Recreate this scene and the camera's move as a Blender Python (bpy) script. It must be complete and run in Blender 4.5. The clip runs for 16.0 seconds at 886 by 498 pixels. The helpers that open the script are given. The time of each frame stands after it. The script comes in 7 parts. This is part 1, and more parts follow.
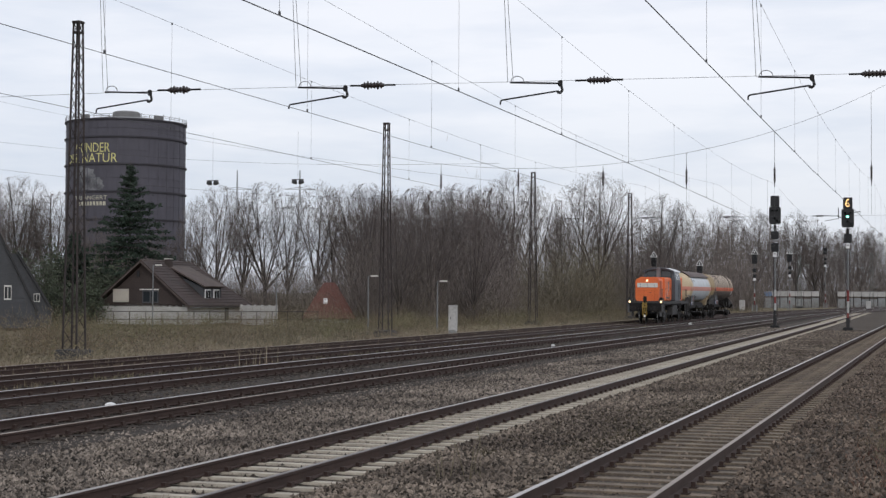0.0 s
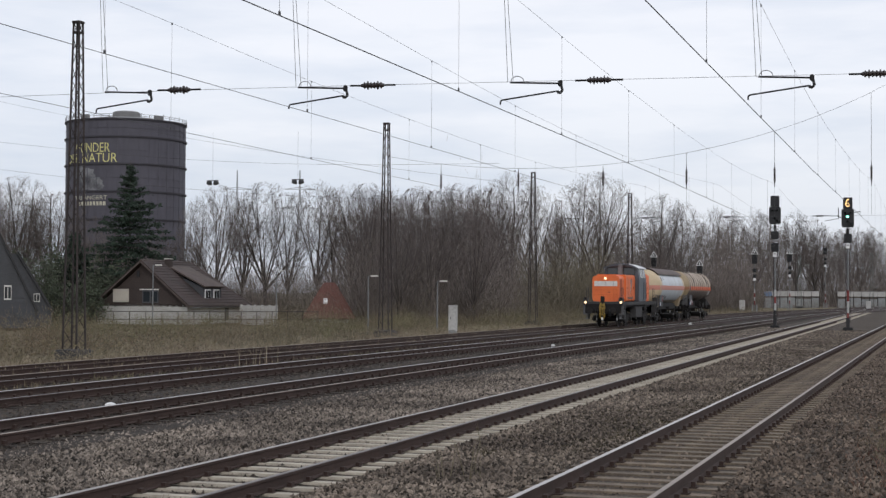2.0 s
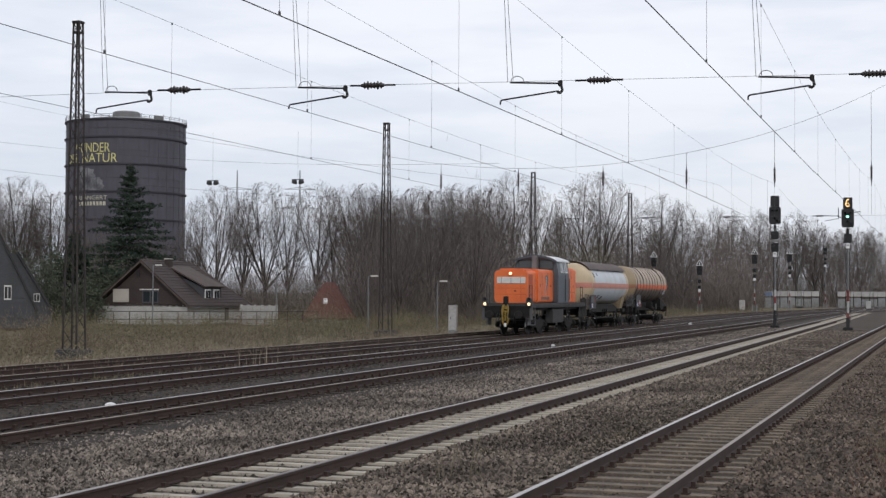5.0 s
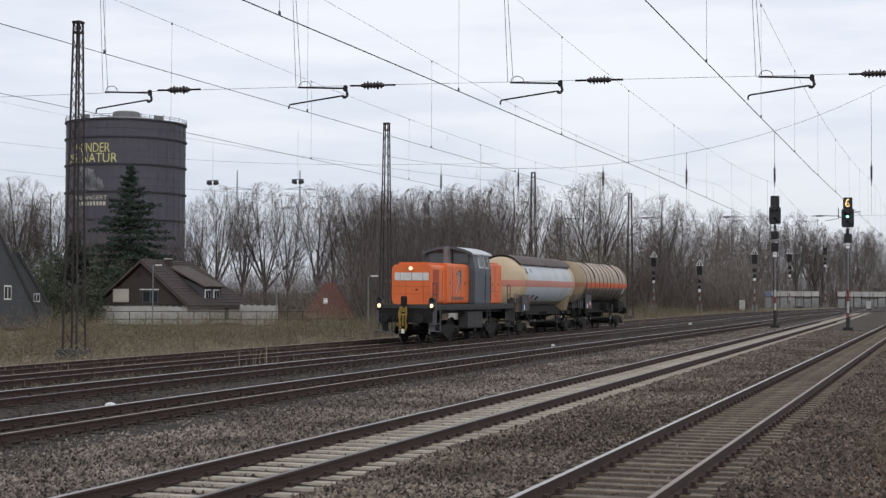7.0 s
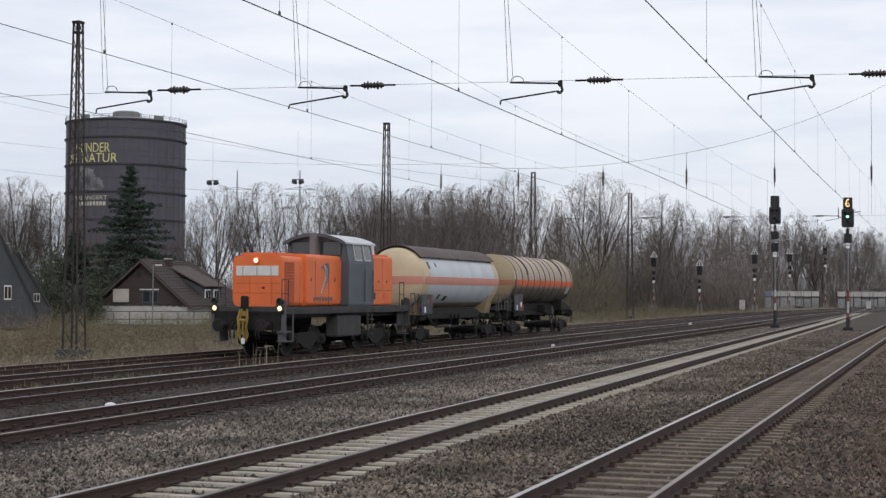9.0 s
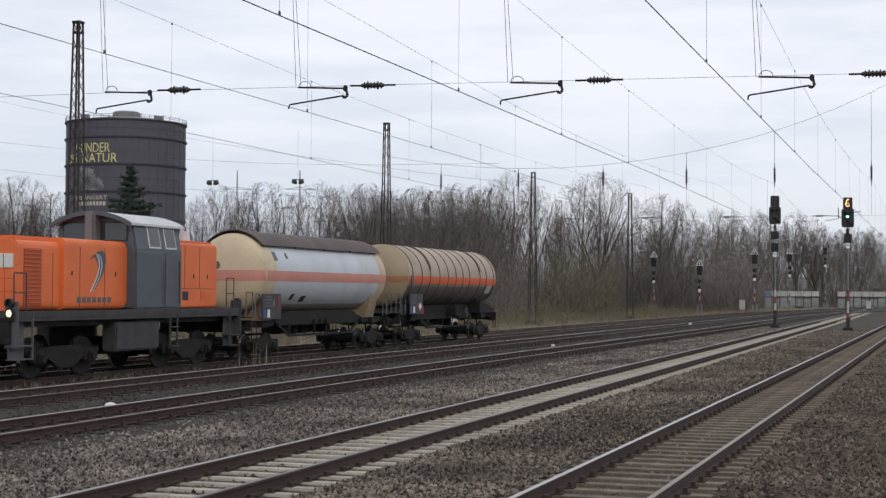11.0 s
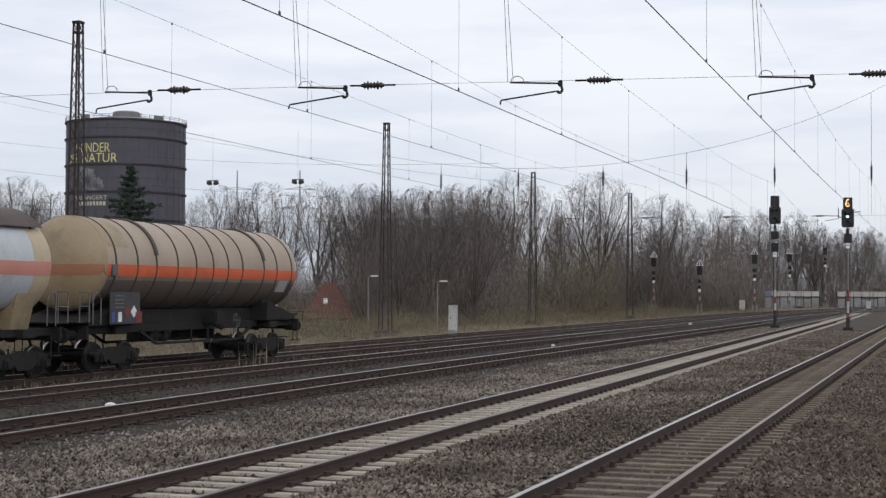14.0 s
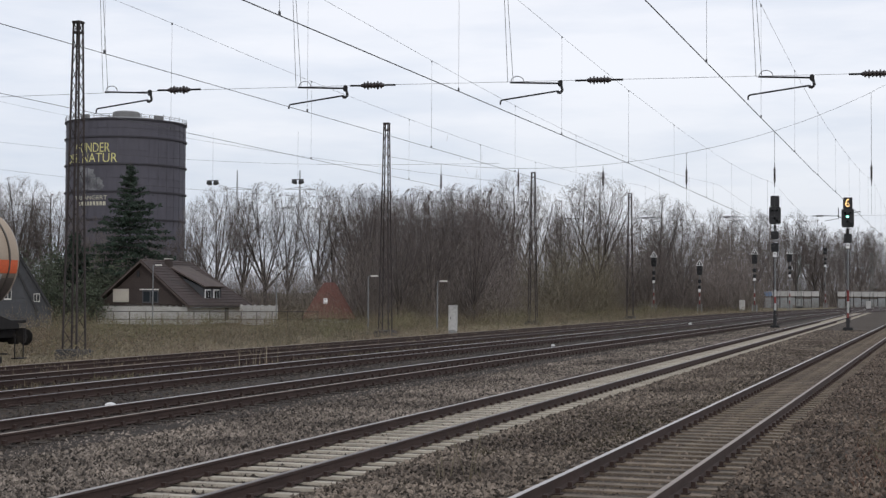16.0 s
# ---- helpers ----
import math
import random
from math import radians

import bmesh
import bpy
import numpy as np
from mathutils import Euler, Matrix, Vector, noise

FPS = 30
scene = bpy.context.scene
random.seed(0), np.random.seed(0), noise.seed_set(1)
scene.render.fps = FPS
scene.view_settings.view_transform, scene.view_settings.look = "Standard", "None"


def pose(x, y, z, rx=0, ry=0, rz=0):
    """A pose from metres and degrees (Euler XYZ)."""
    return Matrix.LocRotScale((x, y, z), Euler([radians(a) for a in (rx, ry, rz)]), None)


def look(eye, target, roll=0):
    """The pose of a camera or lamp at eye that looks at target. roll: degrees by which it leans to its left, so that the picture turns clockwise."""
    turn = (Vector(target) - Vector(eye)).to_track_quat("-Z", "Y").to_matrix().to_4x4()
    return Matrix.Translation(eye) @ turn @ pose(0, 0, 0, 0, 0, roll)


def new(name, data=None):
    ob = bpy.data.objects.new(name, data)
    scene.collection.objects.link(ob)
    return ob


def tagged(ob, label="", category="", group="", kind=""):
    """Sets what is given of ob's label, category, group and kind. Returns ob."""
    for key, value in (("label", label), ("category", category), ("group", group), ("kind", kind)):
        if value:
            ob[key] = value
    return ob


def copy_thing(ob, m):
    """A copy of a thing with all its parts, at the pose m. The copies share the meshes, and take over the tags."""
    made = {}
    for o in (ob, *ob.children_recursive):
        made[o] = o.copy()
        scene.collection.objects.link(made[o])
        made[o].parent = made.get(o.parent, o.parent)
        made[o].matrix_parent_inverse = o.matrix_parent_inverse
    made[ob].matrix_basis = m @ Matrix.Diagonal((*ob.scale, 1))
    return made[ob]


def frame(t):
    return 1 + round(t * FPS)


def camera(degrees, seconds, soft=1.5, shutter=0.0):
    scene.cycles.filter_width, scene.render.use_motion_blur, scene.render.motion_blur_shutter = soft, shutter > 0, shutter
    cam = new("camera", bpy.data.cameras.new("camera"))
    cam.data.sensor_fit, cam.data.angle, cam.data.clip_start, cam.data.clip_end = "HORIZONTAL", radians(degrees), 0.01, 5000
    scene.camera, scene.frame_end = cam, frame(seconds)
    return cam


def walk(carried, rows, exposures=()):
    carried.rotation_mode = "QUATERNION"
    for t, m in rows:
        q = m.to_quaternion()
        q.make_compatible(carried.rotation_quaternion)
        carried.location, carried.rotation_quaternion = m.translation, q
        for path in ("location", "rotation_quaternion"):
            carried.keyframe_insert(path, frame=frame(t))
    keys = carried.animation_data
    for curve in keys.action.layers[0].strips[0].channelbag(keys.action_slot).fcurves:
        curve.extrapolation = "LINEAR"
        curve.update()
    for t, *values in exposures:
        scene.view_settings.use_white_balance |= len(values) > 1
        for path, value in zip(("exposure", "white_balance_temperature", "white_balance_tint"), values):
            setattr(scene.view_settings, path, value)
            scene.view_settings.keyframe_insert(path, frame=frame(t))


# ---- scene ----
# ---- camera: on a platform, standing still, looking along and across the yard ----
cam = camera(33.6225, 16.0, soft=1.35)
EYE = Vector((0.0, 0.0, 2.343))
AXIS = Vector((0.94536, 0.32462, 0.03036))
CAM_POSE = look(EYE, EYE + AXIS * 50, 0.338)
walk(cam, [(0.0, CAM_POSE), (16.0, CAM_POSE)], [(0.0, 0.0, 6500, 10), (16.0, 0.0, 6500, 10)])

# ---- world and sun: a thin, bright winter overcast ----
SUN_ELEV, SUN_TURN = 28.0, 250.0


def make_world():
    w = bpy.data.worlds.new("overcast_sky")
    scene.world = w
    w.use_nodes = True
    nt = w.node_tree
    n, l = nt.nodes, nt.links
    n.clear()
    out = n.new("ShaderNodeOutputWorld")
    bg = n.new("ShaderNodeBackground")
    sky = n.new("ShaderNodeTexSky")
    sky.sky_type = "NISHITA"
    sky.sun_disc = False
    sky.sun_elevation, sky.sun_rotation = radians(SUN_ELEV), radians(SUN_TURN)
    dim = n.new("ShaderNodeVectorMath")
    dim.operation = "SCALE"
    dim.inputs["Scale"].default_value = 0.11
    l.new(sky.outputs[0], dim.inputs[0])
    tc = n.new("ShaderNodeTexCoord")
    mp = n.new("ShaderNodeMapping")
    mp.inputs["Scale"].default_value = (2.2, 2.2, 13.0)
    l.new(tc.outputs["Generated"], mp.inputs[0])
    nz = n.new("ShaderNodeTexNoise")
    nz.inputs["Scale"].default_value = 1.6
    nz.inputs["Detail"].default_value = 6
    nz.inputs["Roughness"].default_value = 0.55
    l.new(mp.outputs[0], nz.inputs["Vector"])
    cl = n.new("ShaderNodeValToRGB")
    cl.color_ramp.elements[0].position, cl.color_ramp.elements[0].color = 0.33, (0.72, 0.775, 0.89, 1)
    cl.color_ramp.elements[1].position, cl.color_ramp.elements[1].color = 0.60, (0.96, 0.97, 1.03, 1)
    l.new(nz.outputs[0], cl.inputs[0])
    mix = n.new("ShaderNodeMix")
    mix.data_type = "RGBA"
    mix.inputs[0].default_value = 0.88
    l.new(dim.outputs[0], mix.inputs[6])
    l.new(cl.outputs[0], mix.inputs[7])
    # the low sky is greyer and bluer than the zenith
    sep = n.new("ShaderNodeSeparateXYZ")
    l.new(tc.outputs["Generated"], sep.inputs[0])
    low = n.new("ShaderNodeValToRGB")
    low.color_ramp.elements[0].position, low.color_ramp.elements[0].color = 0.0, (0.77, 0.80, 0.845, 1)
    low.color_ramp.elements[1].position, low.color_ramp.elements[1].color = 0.15, (1.0, 1.0, 1.0, 1)
    l.new(sep.outputs[2], low.inputs[0])
    mul = n.new("ShaderNodeMix")
    mul.data_type, mul.blend_type = "RGBA", "MULTIPLY"
    mul.inputs[0].default_value = 1.0
    l.new(mix.outputs[2], mul.inputs[6])
    l.new(low.outputs[0], mul.inputs[7])
    l.new(mul.outputs[2], bg.inputs[0])
    bg.inputs[1].default_value = 1.0
    l.new(bg.outputs[0], out.inputs[0])


make_world()
sun = new("sun", bpy.data.lights.new("sun", "SUN"))
sun.data.energy, sun.data.angle, sun.data.color = 0.6, radians(20), (1.0, 0.95, 0.88)
sun.matrix_basis = look((0, 0, 60), (60 * 0.75, 60 * 0.6, 60 - 60 * 0.55))


# ---- materials ----
def material(name, colour, rough=0.6, metal=0.0, var=0.25, scale=3.0, fine=40.0, bump=0.2, bump_dist=0.01, second=None, rand=0.0, stain=None, stain_at=(0.55, 0.75), island=0.0, spec=0.5, stretch=(1, 1, 1)):
    """A surface with a coarse and a fine variation, optional second colour, stains and a bump."""
    m = bpy.data.materials.new(name)
    m.use_nodes = True
    nt = m.node_tree
    n, l = nt.nodes, nt.links
    b = n["Principled BSDF"]
    tc = n.new("ShaderNodeTexCoord")
    mp = n.new("ShaderNodeMapping")
    mp.inputs["Scale"].default_value = stretch
    l.new(tc.outputs["Object"], mp.inputs[0])
    coarse = n.new("ShaderNodeTexNoise")
    coarse.inputs["Scale"].default_value, coarse.inputs["Detail"].default_value = scale, 5
    grain = n.new("ShaderNodeTexNoise")
    grain.inputs["Scale"].default_value, grain.inputs["Detail"].default_value = fine, 3
    for q in (coarse, grain):
        l.new(mp.outputs[0], q.inputs["Vector"])
    c2 = second or [c * (1 - var) for c in colour]
    ramp = n.new("ShaderNodeValToRGB")
    ramp.color_ramp.elements[0].position, ramp.color_ramp.elements[0].color = 0.35, (*c2, 1)
    ramp.color_ramp.elements[1].position, ramp.color_ramp.elements[1].color = 0.65, (*colour, 1)
    l.new(coarse.outputs[0], ramp.inputs[0])
    col = ramp.outputs[0]
    g = n.new("ShaderNodeMapRange")
    g.inputs["From Min"].default_value, g.inputs["From Max"].default_value = 0.3, 0.7
    g.inputs["To Min"].default_value, g.inputs["To Max"].default_value = 1 - var, 1 + var * 0.6
    l.new(grain.outputs[0], g.inputs[0])
    mul = n.new("ShaderNodeVectorMath")
    mul.operation = "SCALE"
    l.new(col, mul.inputs[0])
    l.new(g.outputs[0], mul.inputs["Scale"])
    col = mul.outputs[0]
    if rand or island:
        src = n.new("ShaderNodeObjectInfo").outputs["Random"] if rand else n.new("ShaderNodeNewGeometry").outputs["Random Per Island"]
        a = rand or island
        r = n.new("ShaderNodeMapRange")
        r.inputs["To Min"].default_value, r.inputs["To Max"].default_value = 1 - a, 1 + a
        l.new(src, r.inputs[0])
        k = n.new("ShaderNodeVectorMath")
        k.operation = "SCALE"
        l.new(col, k.inputs[0])
        l.new(r.outputs[0], k.inputs["Scale"])
        col = k.outputs[0]
    if stain:
        sn = n.new("ShaderNodeTexNoise")
        sn.inputs["Scale"].default_value, sn.inputs["Detail"].default_value = scale * 0.6, 8
        sn.inputs["Roughness"].default_value = 0.7
        off = n.new("ShaderNodeMapping")
        off.inputs["Location"].default_value = (7.3, 2.1, 5.5)
        l.new(mp.outputs[0], off.inputs[0])
        l.new(off.outputs[0], sn.inputs["Vector"])
        sr = n.new("ShaderNodeMapRange")
        sr.inputs["From Min"].default_value, sr.inputs["From Max"].default_value = stain_at
        l.new(sn.outputs[0], sr.inputs[0])
        mx = n.new("ShaderNodeMix")
        mx.data_type = "RGBA"
        l.new(sr.outputs[0], mx.inputs[0])
        l.new(col, mx.inputs[6])
        mx.inputs[7].default_value = (*stain, 1)
        col = mx.outputs[2]
    l.new(col, b.inputs["Base Color"])
    b.inputs["Roughness"].default_value, b.inputs["Metallic"].default_value = rough, metal
    b.inputs["Specular IOR Level"].default_value = spec
    if bump:
        bp = n.new("ShaderNodeBump")
        bp.inputs["Strength"].default_value, bp.inputs["Distance"].default_value = bump, bump_dist
        l.new(grain.outputs[0], bp.inputs["Height"])
        l.new(bp.outputs[0], b.inputs["Normal"])
    return m


def glow(name, colour, strength):
    m = bpy.data.materials.new(name)
    m.use_nodes = True
    b = m.node_tree.nodes["Principled BSDF"]
    b.inputs["Base Color"].default_value = (*colour, 1)
    b.inputs["Emission Color"].default_value = (*colour, 1)
    b.inputs["Emission Strength"].default_value = strength
    return m


M = {
    "ballast": material("ballast", (0.105, 0.087, 0.070), 0.95, 0, 0.55, 0.35, 14, 1.0, 0.06, second=(0.07, 0.058, 0.048), spec=0.2),
    "ballast_dark": material("ballast_dark", (0.06, 0.05, 0.043), 0.95, 0, 0.5, 0.5, 14, 1.0, 0.05, second=(0.042, 0.035, 0.03), spec=0.2),
    "stone": material("ballast_stone", (0.225, 0.19, 0.157), 0.9, 0, 0.3, 0.4, 30, 0.3, 0.01, second=(0.10, 0.083, 0.069), island=0.9, spec=0.25),
    "stone_dark": material("oily_ballast_stone", (0.088, 0.073, 0.06), 0.9, 0, 0.3, 0.4, 30, 0.3, 0.01, second=(0.055, 0.046, 0.039), island=0.7, spec=0.2),
    "stone_mid": material("grey_brown_ballast_stone", (0.195, 0.160, 0.128), 0.9, 0, 0.3, 0.4, 30, 0.3, 0.01, second=(0.092, 0.074, 0.06), island=0.85, spec=0.2),
    "stone_brown": material("ballast_stone_brown", (0.16, 0.126, 0.098), 0.9, 0, 0.3, 0.4, 30, 0.3, 0.01, second=(0.088, 0.067, 0.053), island=0.75, spec=0.2),
    "soil": material("soil_and_grass", (0.19, 0.165, 0.105), 0.95, 0, 0.4, 0.12, 4, 0.8, 0.08, second=(0.15, 0.125, 0.085), spec=0.1),
    "rail_side": material("rusty_rail_side", (0.058, 0.034, 0.027), 0.85, 0.1, 0.3, 2, 60, 0.3, 0.003),
    "rail_top": material("polished_rail_head", (0.46, 0.43, 0.415), 0.38, 0.8, 0.1, 3, 60, 0.05, 0.001),
    "rail_tan": material("tan_worn_rail_head", (0.30, 0.245, 0.205), 0.48, 0.6, 0.2, 3, 60, 0.05, 0.001),
    "rail_bright": material("fairly_bright_rail_head", (0.38, 0.35, 0.33), 0.42, 0.75, 0.15, 3, 60, 0.05, 0.001),
    "rail_dull": material("dull_rail_head", (0.17, 0.15, 0.14), 0.45, 0.7, 0.2, 3, 60, 0.05, 0.001),
    "concrete_sleeper": material("concrete_sleeper", (0.47, 0.425, 0.35), 0.9, 0, 0.2, 3, 50, 0.4, 0.005, rand=0.12, stain=(0.28, 0.25, 0.21)),
    "wood_sleeper": material("weathered_wood_sleeper", (0.20, 0.158, 0.115), 0.9, 0, 0.3, 4, 40, 0.5, 0.006, second=(0.135, 0.105, 0.078), rand=0.2),
    "wood_dark": material("oily_wood_sleeper", (0.055, 0.045, 0.038), 0.95, 0, 0.3, 4, 40, 0.5, 0.006, second=(0.038, 0.031, 0.027), rand=0.2, spec=0.2),
    # distance haze of the far woodland is mixed into this base colour
    "far_twigs": material("distant_hazy_twigs", (0.175, 0.15, 0.14), 0.95, 0, 0.2, 0.1, 1, 0, second=(0.13, 0.113, 0.106), island=0.25),
    "steel_dark": material("dark_weathered_steel", (0.03,0.029,0.03), 0.7, 0.3, 0.3, 2, 40, 0.2, 0.004),
    "mast": material("rusty_mast_steel", (0.06, 0.046, 0.044), 0.8, 0.2, 0.3, 1.2, 30, 0.2, 0.003, second=(0.04, 0.033, 0.033)),
    "mast_green": material("green_grey_mast_paint", (0.15, 0.17, 0.16), 0.7, 0.1, 0.25, 1, 30, 0.15, 0.003),
    "wire": material("copper_wire", (0.10, 0.10, 0.105), 0.6, 0.4, 0.15, 1, 20, 0),
    "insulator": material("brown_insulator", (0.045, 0.035, 0.035), 0.35, 0, 0.2, 5, 30, 0.05),
    "orange": material("orange_loco_paint", (0.80, 0.18, 0.045), 0.5, 0, 0.12, 1.1, 40, 0.05, 0.002, second=(0.72, 0.15, 0.04), stain=(0.36, 0.075, 0.03), stain_at=(0.62, 0.95)),
    # darker copy of the hood orange; the grille recess's shade is in its colour
    "orange_dark": material("shaded_orange_grille", (0.50, 0.085, 0.02), 0.6, 0, 0.15, 2, 40, 0.1, 0.002),
    "white_dim": material("weathered_white_band", (0.42, 0.42, 0.41), 0.7, 0, 0.15, 3, 40, 0.05),
    "cream_dark": material("sooty_cream_tank_end", (0.36, 0.28, 0.175), 0.55, 0, 0.15, 0.9, 25, 0.06, 0.003, second=(0.30, 0.23, 0.14), stain=(0.12, 0.09, 0.06), stain_at=(0.5, 0.8)),
    "bush": material("olive_bush_twigs", (0.158, 0.156, 0.078), 0.9, 0, 0.25, 0.09, 3, 0, second=(0.17, 0.125, 0.088), island=0.3),
    "grey": material("blue_grey_cab_paint", (0.085, 0.10, 0.118), 0.5, 0, 0.15, 1.5, 40, 0.05, 0.002, stain=(0.07, 0.07, 0.07)),
    "chimney_grey": material("sooty_grey_chimney", (0.16, 0.16, 0.165), 0.6, 0, 0.15, 1.5, 40, 0.05, 0.002, stain=(0.08, 0.078, 0.075)),
    "stripe_dirty": material("grimy_orange_stripe", (0.36, 0.165, 0.09), 0.6, 0, 0.15, 1.0, 25, 0.03),
    "roof_white": material("pale_roof_paint", (0.62, 0.63, 0.64), 0.6, 0, 0.15, 1.5, 30, 0.05, 0.002, stain=(0.3, 0.29, 0.28), stain_at=(0.58, 0.85)),
    "frame_grey": material("grimy_frame", (0.068, 0.066, 0.067), 0.9, 0.0, 0.3, 2, 40, 0.2, 0.004, stain=(0.045, 0.04, 0.036)),
    "running_gear": material("oily_running_gear", (0.016, 0.014, 0.0135), 0.92, 0.0, 0.35, 4, 40, 0.3, 0.005, stain=(0.04, 0.031, 0.025)),
    "tread": material("polished_tread", (0.6, 0.6, 0.6), 0.3, 0.9, 0.1, 3, 30, 0),
    "white_panel": material("white_grille", (0.72, 0.70, 0.66), 0.6, 0, 0.1, 3, 40, 0.1),
    "cream": material("stained_cream_tank", (0.60, 0.49, 0.33), 0.55, 0, 0.12, 0.8, 25, 0.06, 0.003, second=(0.50, 0.40, 0.26), stain=(0.22, 0.17, 0.11), stain_at=(0.58, 0.9)),
    "belly": material("dusty_tank_belly", (0.40, 0.355, 0.29), 0.6, 0, 0.15, 0.9, 25, 0.06, 0.003, second=(0.33, 0.29, 0.235), stain=(0.2, 0.17, 0.13), stain_at=(0.5, 0.8)),
    "tank_white": material("dusty_white_tank", (0.56, 0.60, 0.635), 0.5, 0, 0.08, 0.7, 25, 0.04, 0.002, second=(0.50, 0.525, 0.545), stain=(0.32, 0.285, 0.22), stain_at=(0.56, 0.9), stretch=(1, 1, 0.5)),
    "tank_tan": material("sooty_tan_tank", (0.42, 0.335, 0.255), 0.55, 0, 0.12, 0.7, 25, 0.06, 0.003, second=(0.36, 0.285, 0.21), stain=(0.13, 0.10, 0.08), stain_at=(0.56, 0.9)),
    # edge and underside colours hold the tank's lower shade as well as soot
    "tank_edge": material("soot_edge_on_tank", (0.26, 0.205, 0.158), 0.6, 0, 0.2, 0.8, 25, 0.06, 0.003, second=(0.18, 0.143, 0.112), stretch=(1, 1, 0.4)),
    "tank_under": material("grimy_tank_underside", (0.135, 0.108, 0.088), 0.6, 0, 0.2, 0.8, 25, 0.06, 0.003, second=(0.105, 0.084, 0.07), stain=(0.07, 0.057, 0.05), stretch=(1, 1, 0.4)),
    "tank_ring": material("sooty_tank_ring", (0.075, 0.062, 0.052), 0.65, 0, 0.2, 0.8, 25, 0.06, 0.003),
    "shade_brown": material("brown_sun_shield", (0.115, 0.083, 0.073), 0.7, 0.1, 0.25, 0.9, 25, 0.06, 0.003, second=(0.082, 0.06, 0.053), stain=(0.19, 0.15, 0.125), stain_at=(0.62, 0.8), stretch=(1, 0.3, 0.3)),
    "stripe_pale": material("faded_orange_stripe", (0.60, 0.26, 0.20), 0.55, 0, 0.1, 1.0, 25, 0.03),
    "stripe": material("orange_stripe", (0.72, 0.135, 0.045), 0.55, 0, 0.15, 1.0, 25, 0.03, stain=(0.3, 0.1, 0.06)),
    "glass": material("cab_glass", (0.03, 0.035, 0.04), 0.08, 0, 0.05, 2, 20, 0, spec=0.8),
    "yellow": material("worn_yellow_paint", (0.33, 0.215, 0.035), 0.6, 0, 0.3, 8, 60, 0.2, 0.003, stain=(0.08, 0.06, 0.03), stain_at=(0.5, 0.7)),
    "black": material("black_paint", (0.018, 0.018, 0.02), 0.5, 0, 0.2, 3, 40, 0.05),
    "white": material("white_paint", (0.78, 0.78, 0.77), 0.6, 0, 0.1, 3, 40, 0.05),
    "red": material("red_paint", (0.20, 0.03, 0.028), 0.55, 0, 0.15, 3, 40, 0.05),
    "blue": material("blue_paint", (0.05, 0.09, 0.32), 0.55, 0, 0.15, 3, 40, 0.05),
    "blue_faded": material("faded_blue_panel", (0.16, 0.25, 0.40), 0.7, 0, 0.2, 1, 10, 0.05),
    "board": material("dark_data_board", (0.06, 0.06, 0.065), 0.6, 0.1, 0.25, 3, 40, 0.1, stain=(0.035, 0.032, 0.03)),
    "plate_grey": material("grey_plate", (0.13, 0.13, 0.135), 0.6, 0.2, 0.2, 3, 40, 0.1, stain=(0.12, 0.1, 0.09)),
    "gas_wall": material("dark_painted_steel_cylinder", (0.088, 0.085, 0.108), 0.75, 0, 0.12, 0.03, 0.4, 0, second=(0.078, 0.075, 0.094), stretch=(1, 1, 0.3)),
    "gas_ring": material("ring_steel", (0.06,0.057,0.07), 0.8, 0, 0.15, 0.05, 0.4, 0),
    "gas_roof": material("grey_dome_roof", (0.20, 0.20, 0.20), 0.8, 0, 0.15, 0.05, 0.4, 0),
    "letter": material("yellow_lettering", (0.66, 0.62, 0.26), 0.7, 0, 0.08, 0.05, 0.5, 0),
    "letter_dim": material("dim_lettering", (0.50, 0.48, 0.38), 0.7, 0, 0.08, 0.05, 0.5, 0),
    "picture": material("pale_printed_image", (0.25, 0.255, 0.27), 0.8, 0, 0.2, 0.12, 0.8, 0, second=(0.05, 0.05, 0.058)),
    "brick_dark": material("brown_gable_cladding", (0.062, 0.047, 0.043), 0.9, 0, 0.2, 0.6, 8, 0.3, 0.02),
    "roof_tile": material("brown_roof_tile", (0.062, 0.043, 0.039), 0.85, 0, 0.25, 0.5, 6, 0.3, 0.02, second=(0.048, 0.036, 0.033), island=0.18),
    "roof_red": material("red_roof_tile", (0.13, 0.055, 0.043), 0.85, 0, 0.25, 0.5, 6, 0.3, 0.02, second=(0.12, 0.048, 0.038), island=0.18),
    "verge": material("weathered_brown_verge", (0.10, 0.076, 0.067), 0.85, 0, 0.25, 0.5, 6, 0.3, 0.02, second=(0.075, 0.058, 0.051)),
    "slate": material("dark_slate", (0.075, 0.078, 0.086), 0.8, 0, 0.2, 0.6, 8, 0.2, 0.02, island=0.15),
    "render_white": material("off_white_render", (0.50, 0.49, 0.47), 0.9, 0, 0.15, 0.5, 8, 0.2, 0.01, stain=(0.28, 0.27, 0.25), stain_at=(0.55, 0.85)),
    "wall_pale": material("pale_concrete_wall", (0.28, 0.29, 0.29), 0.9, 0, 0.15, 0.2, 3, 0.2, 0.01, stain=(0.2, 0.21, 0.2), stain_at=(0.5, 0.8)),
    "shutter": material("cream_shutter", (0.50, 0.46, 0.40), 0.7, 0, 0.08, 2, 20, 0.05),
    "pylon_grey": material("distant_pale_steel", (0.42, 0.44, 0.47), 0.7, 0, 0.1, 0.1, 1, 0),
    "galv": material("galvanised_pole", (0.20, 0.205, 0.21), 0.6, 0.3, 0.15, 2, 30, 0.05),
    "bark": material("grey_brown_bark", (0.085, 0.073, 0.066), 0.9, 0, 0.3, 0.8, 8, 0.4, 0.02, second=(0.06, 0.052, 0.048), rand=0.2),
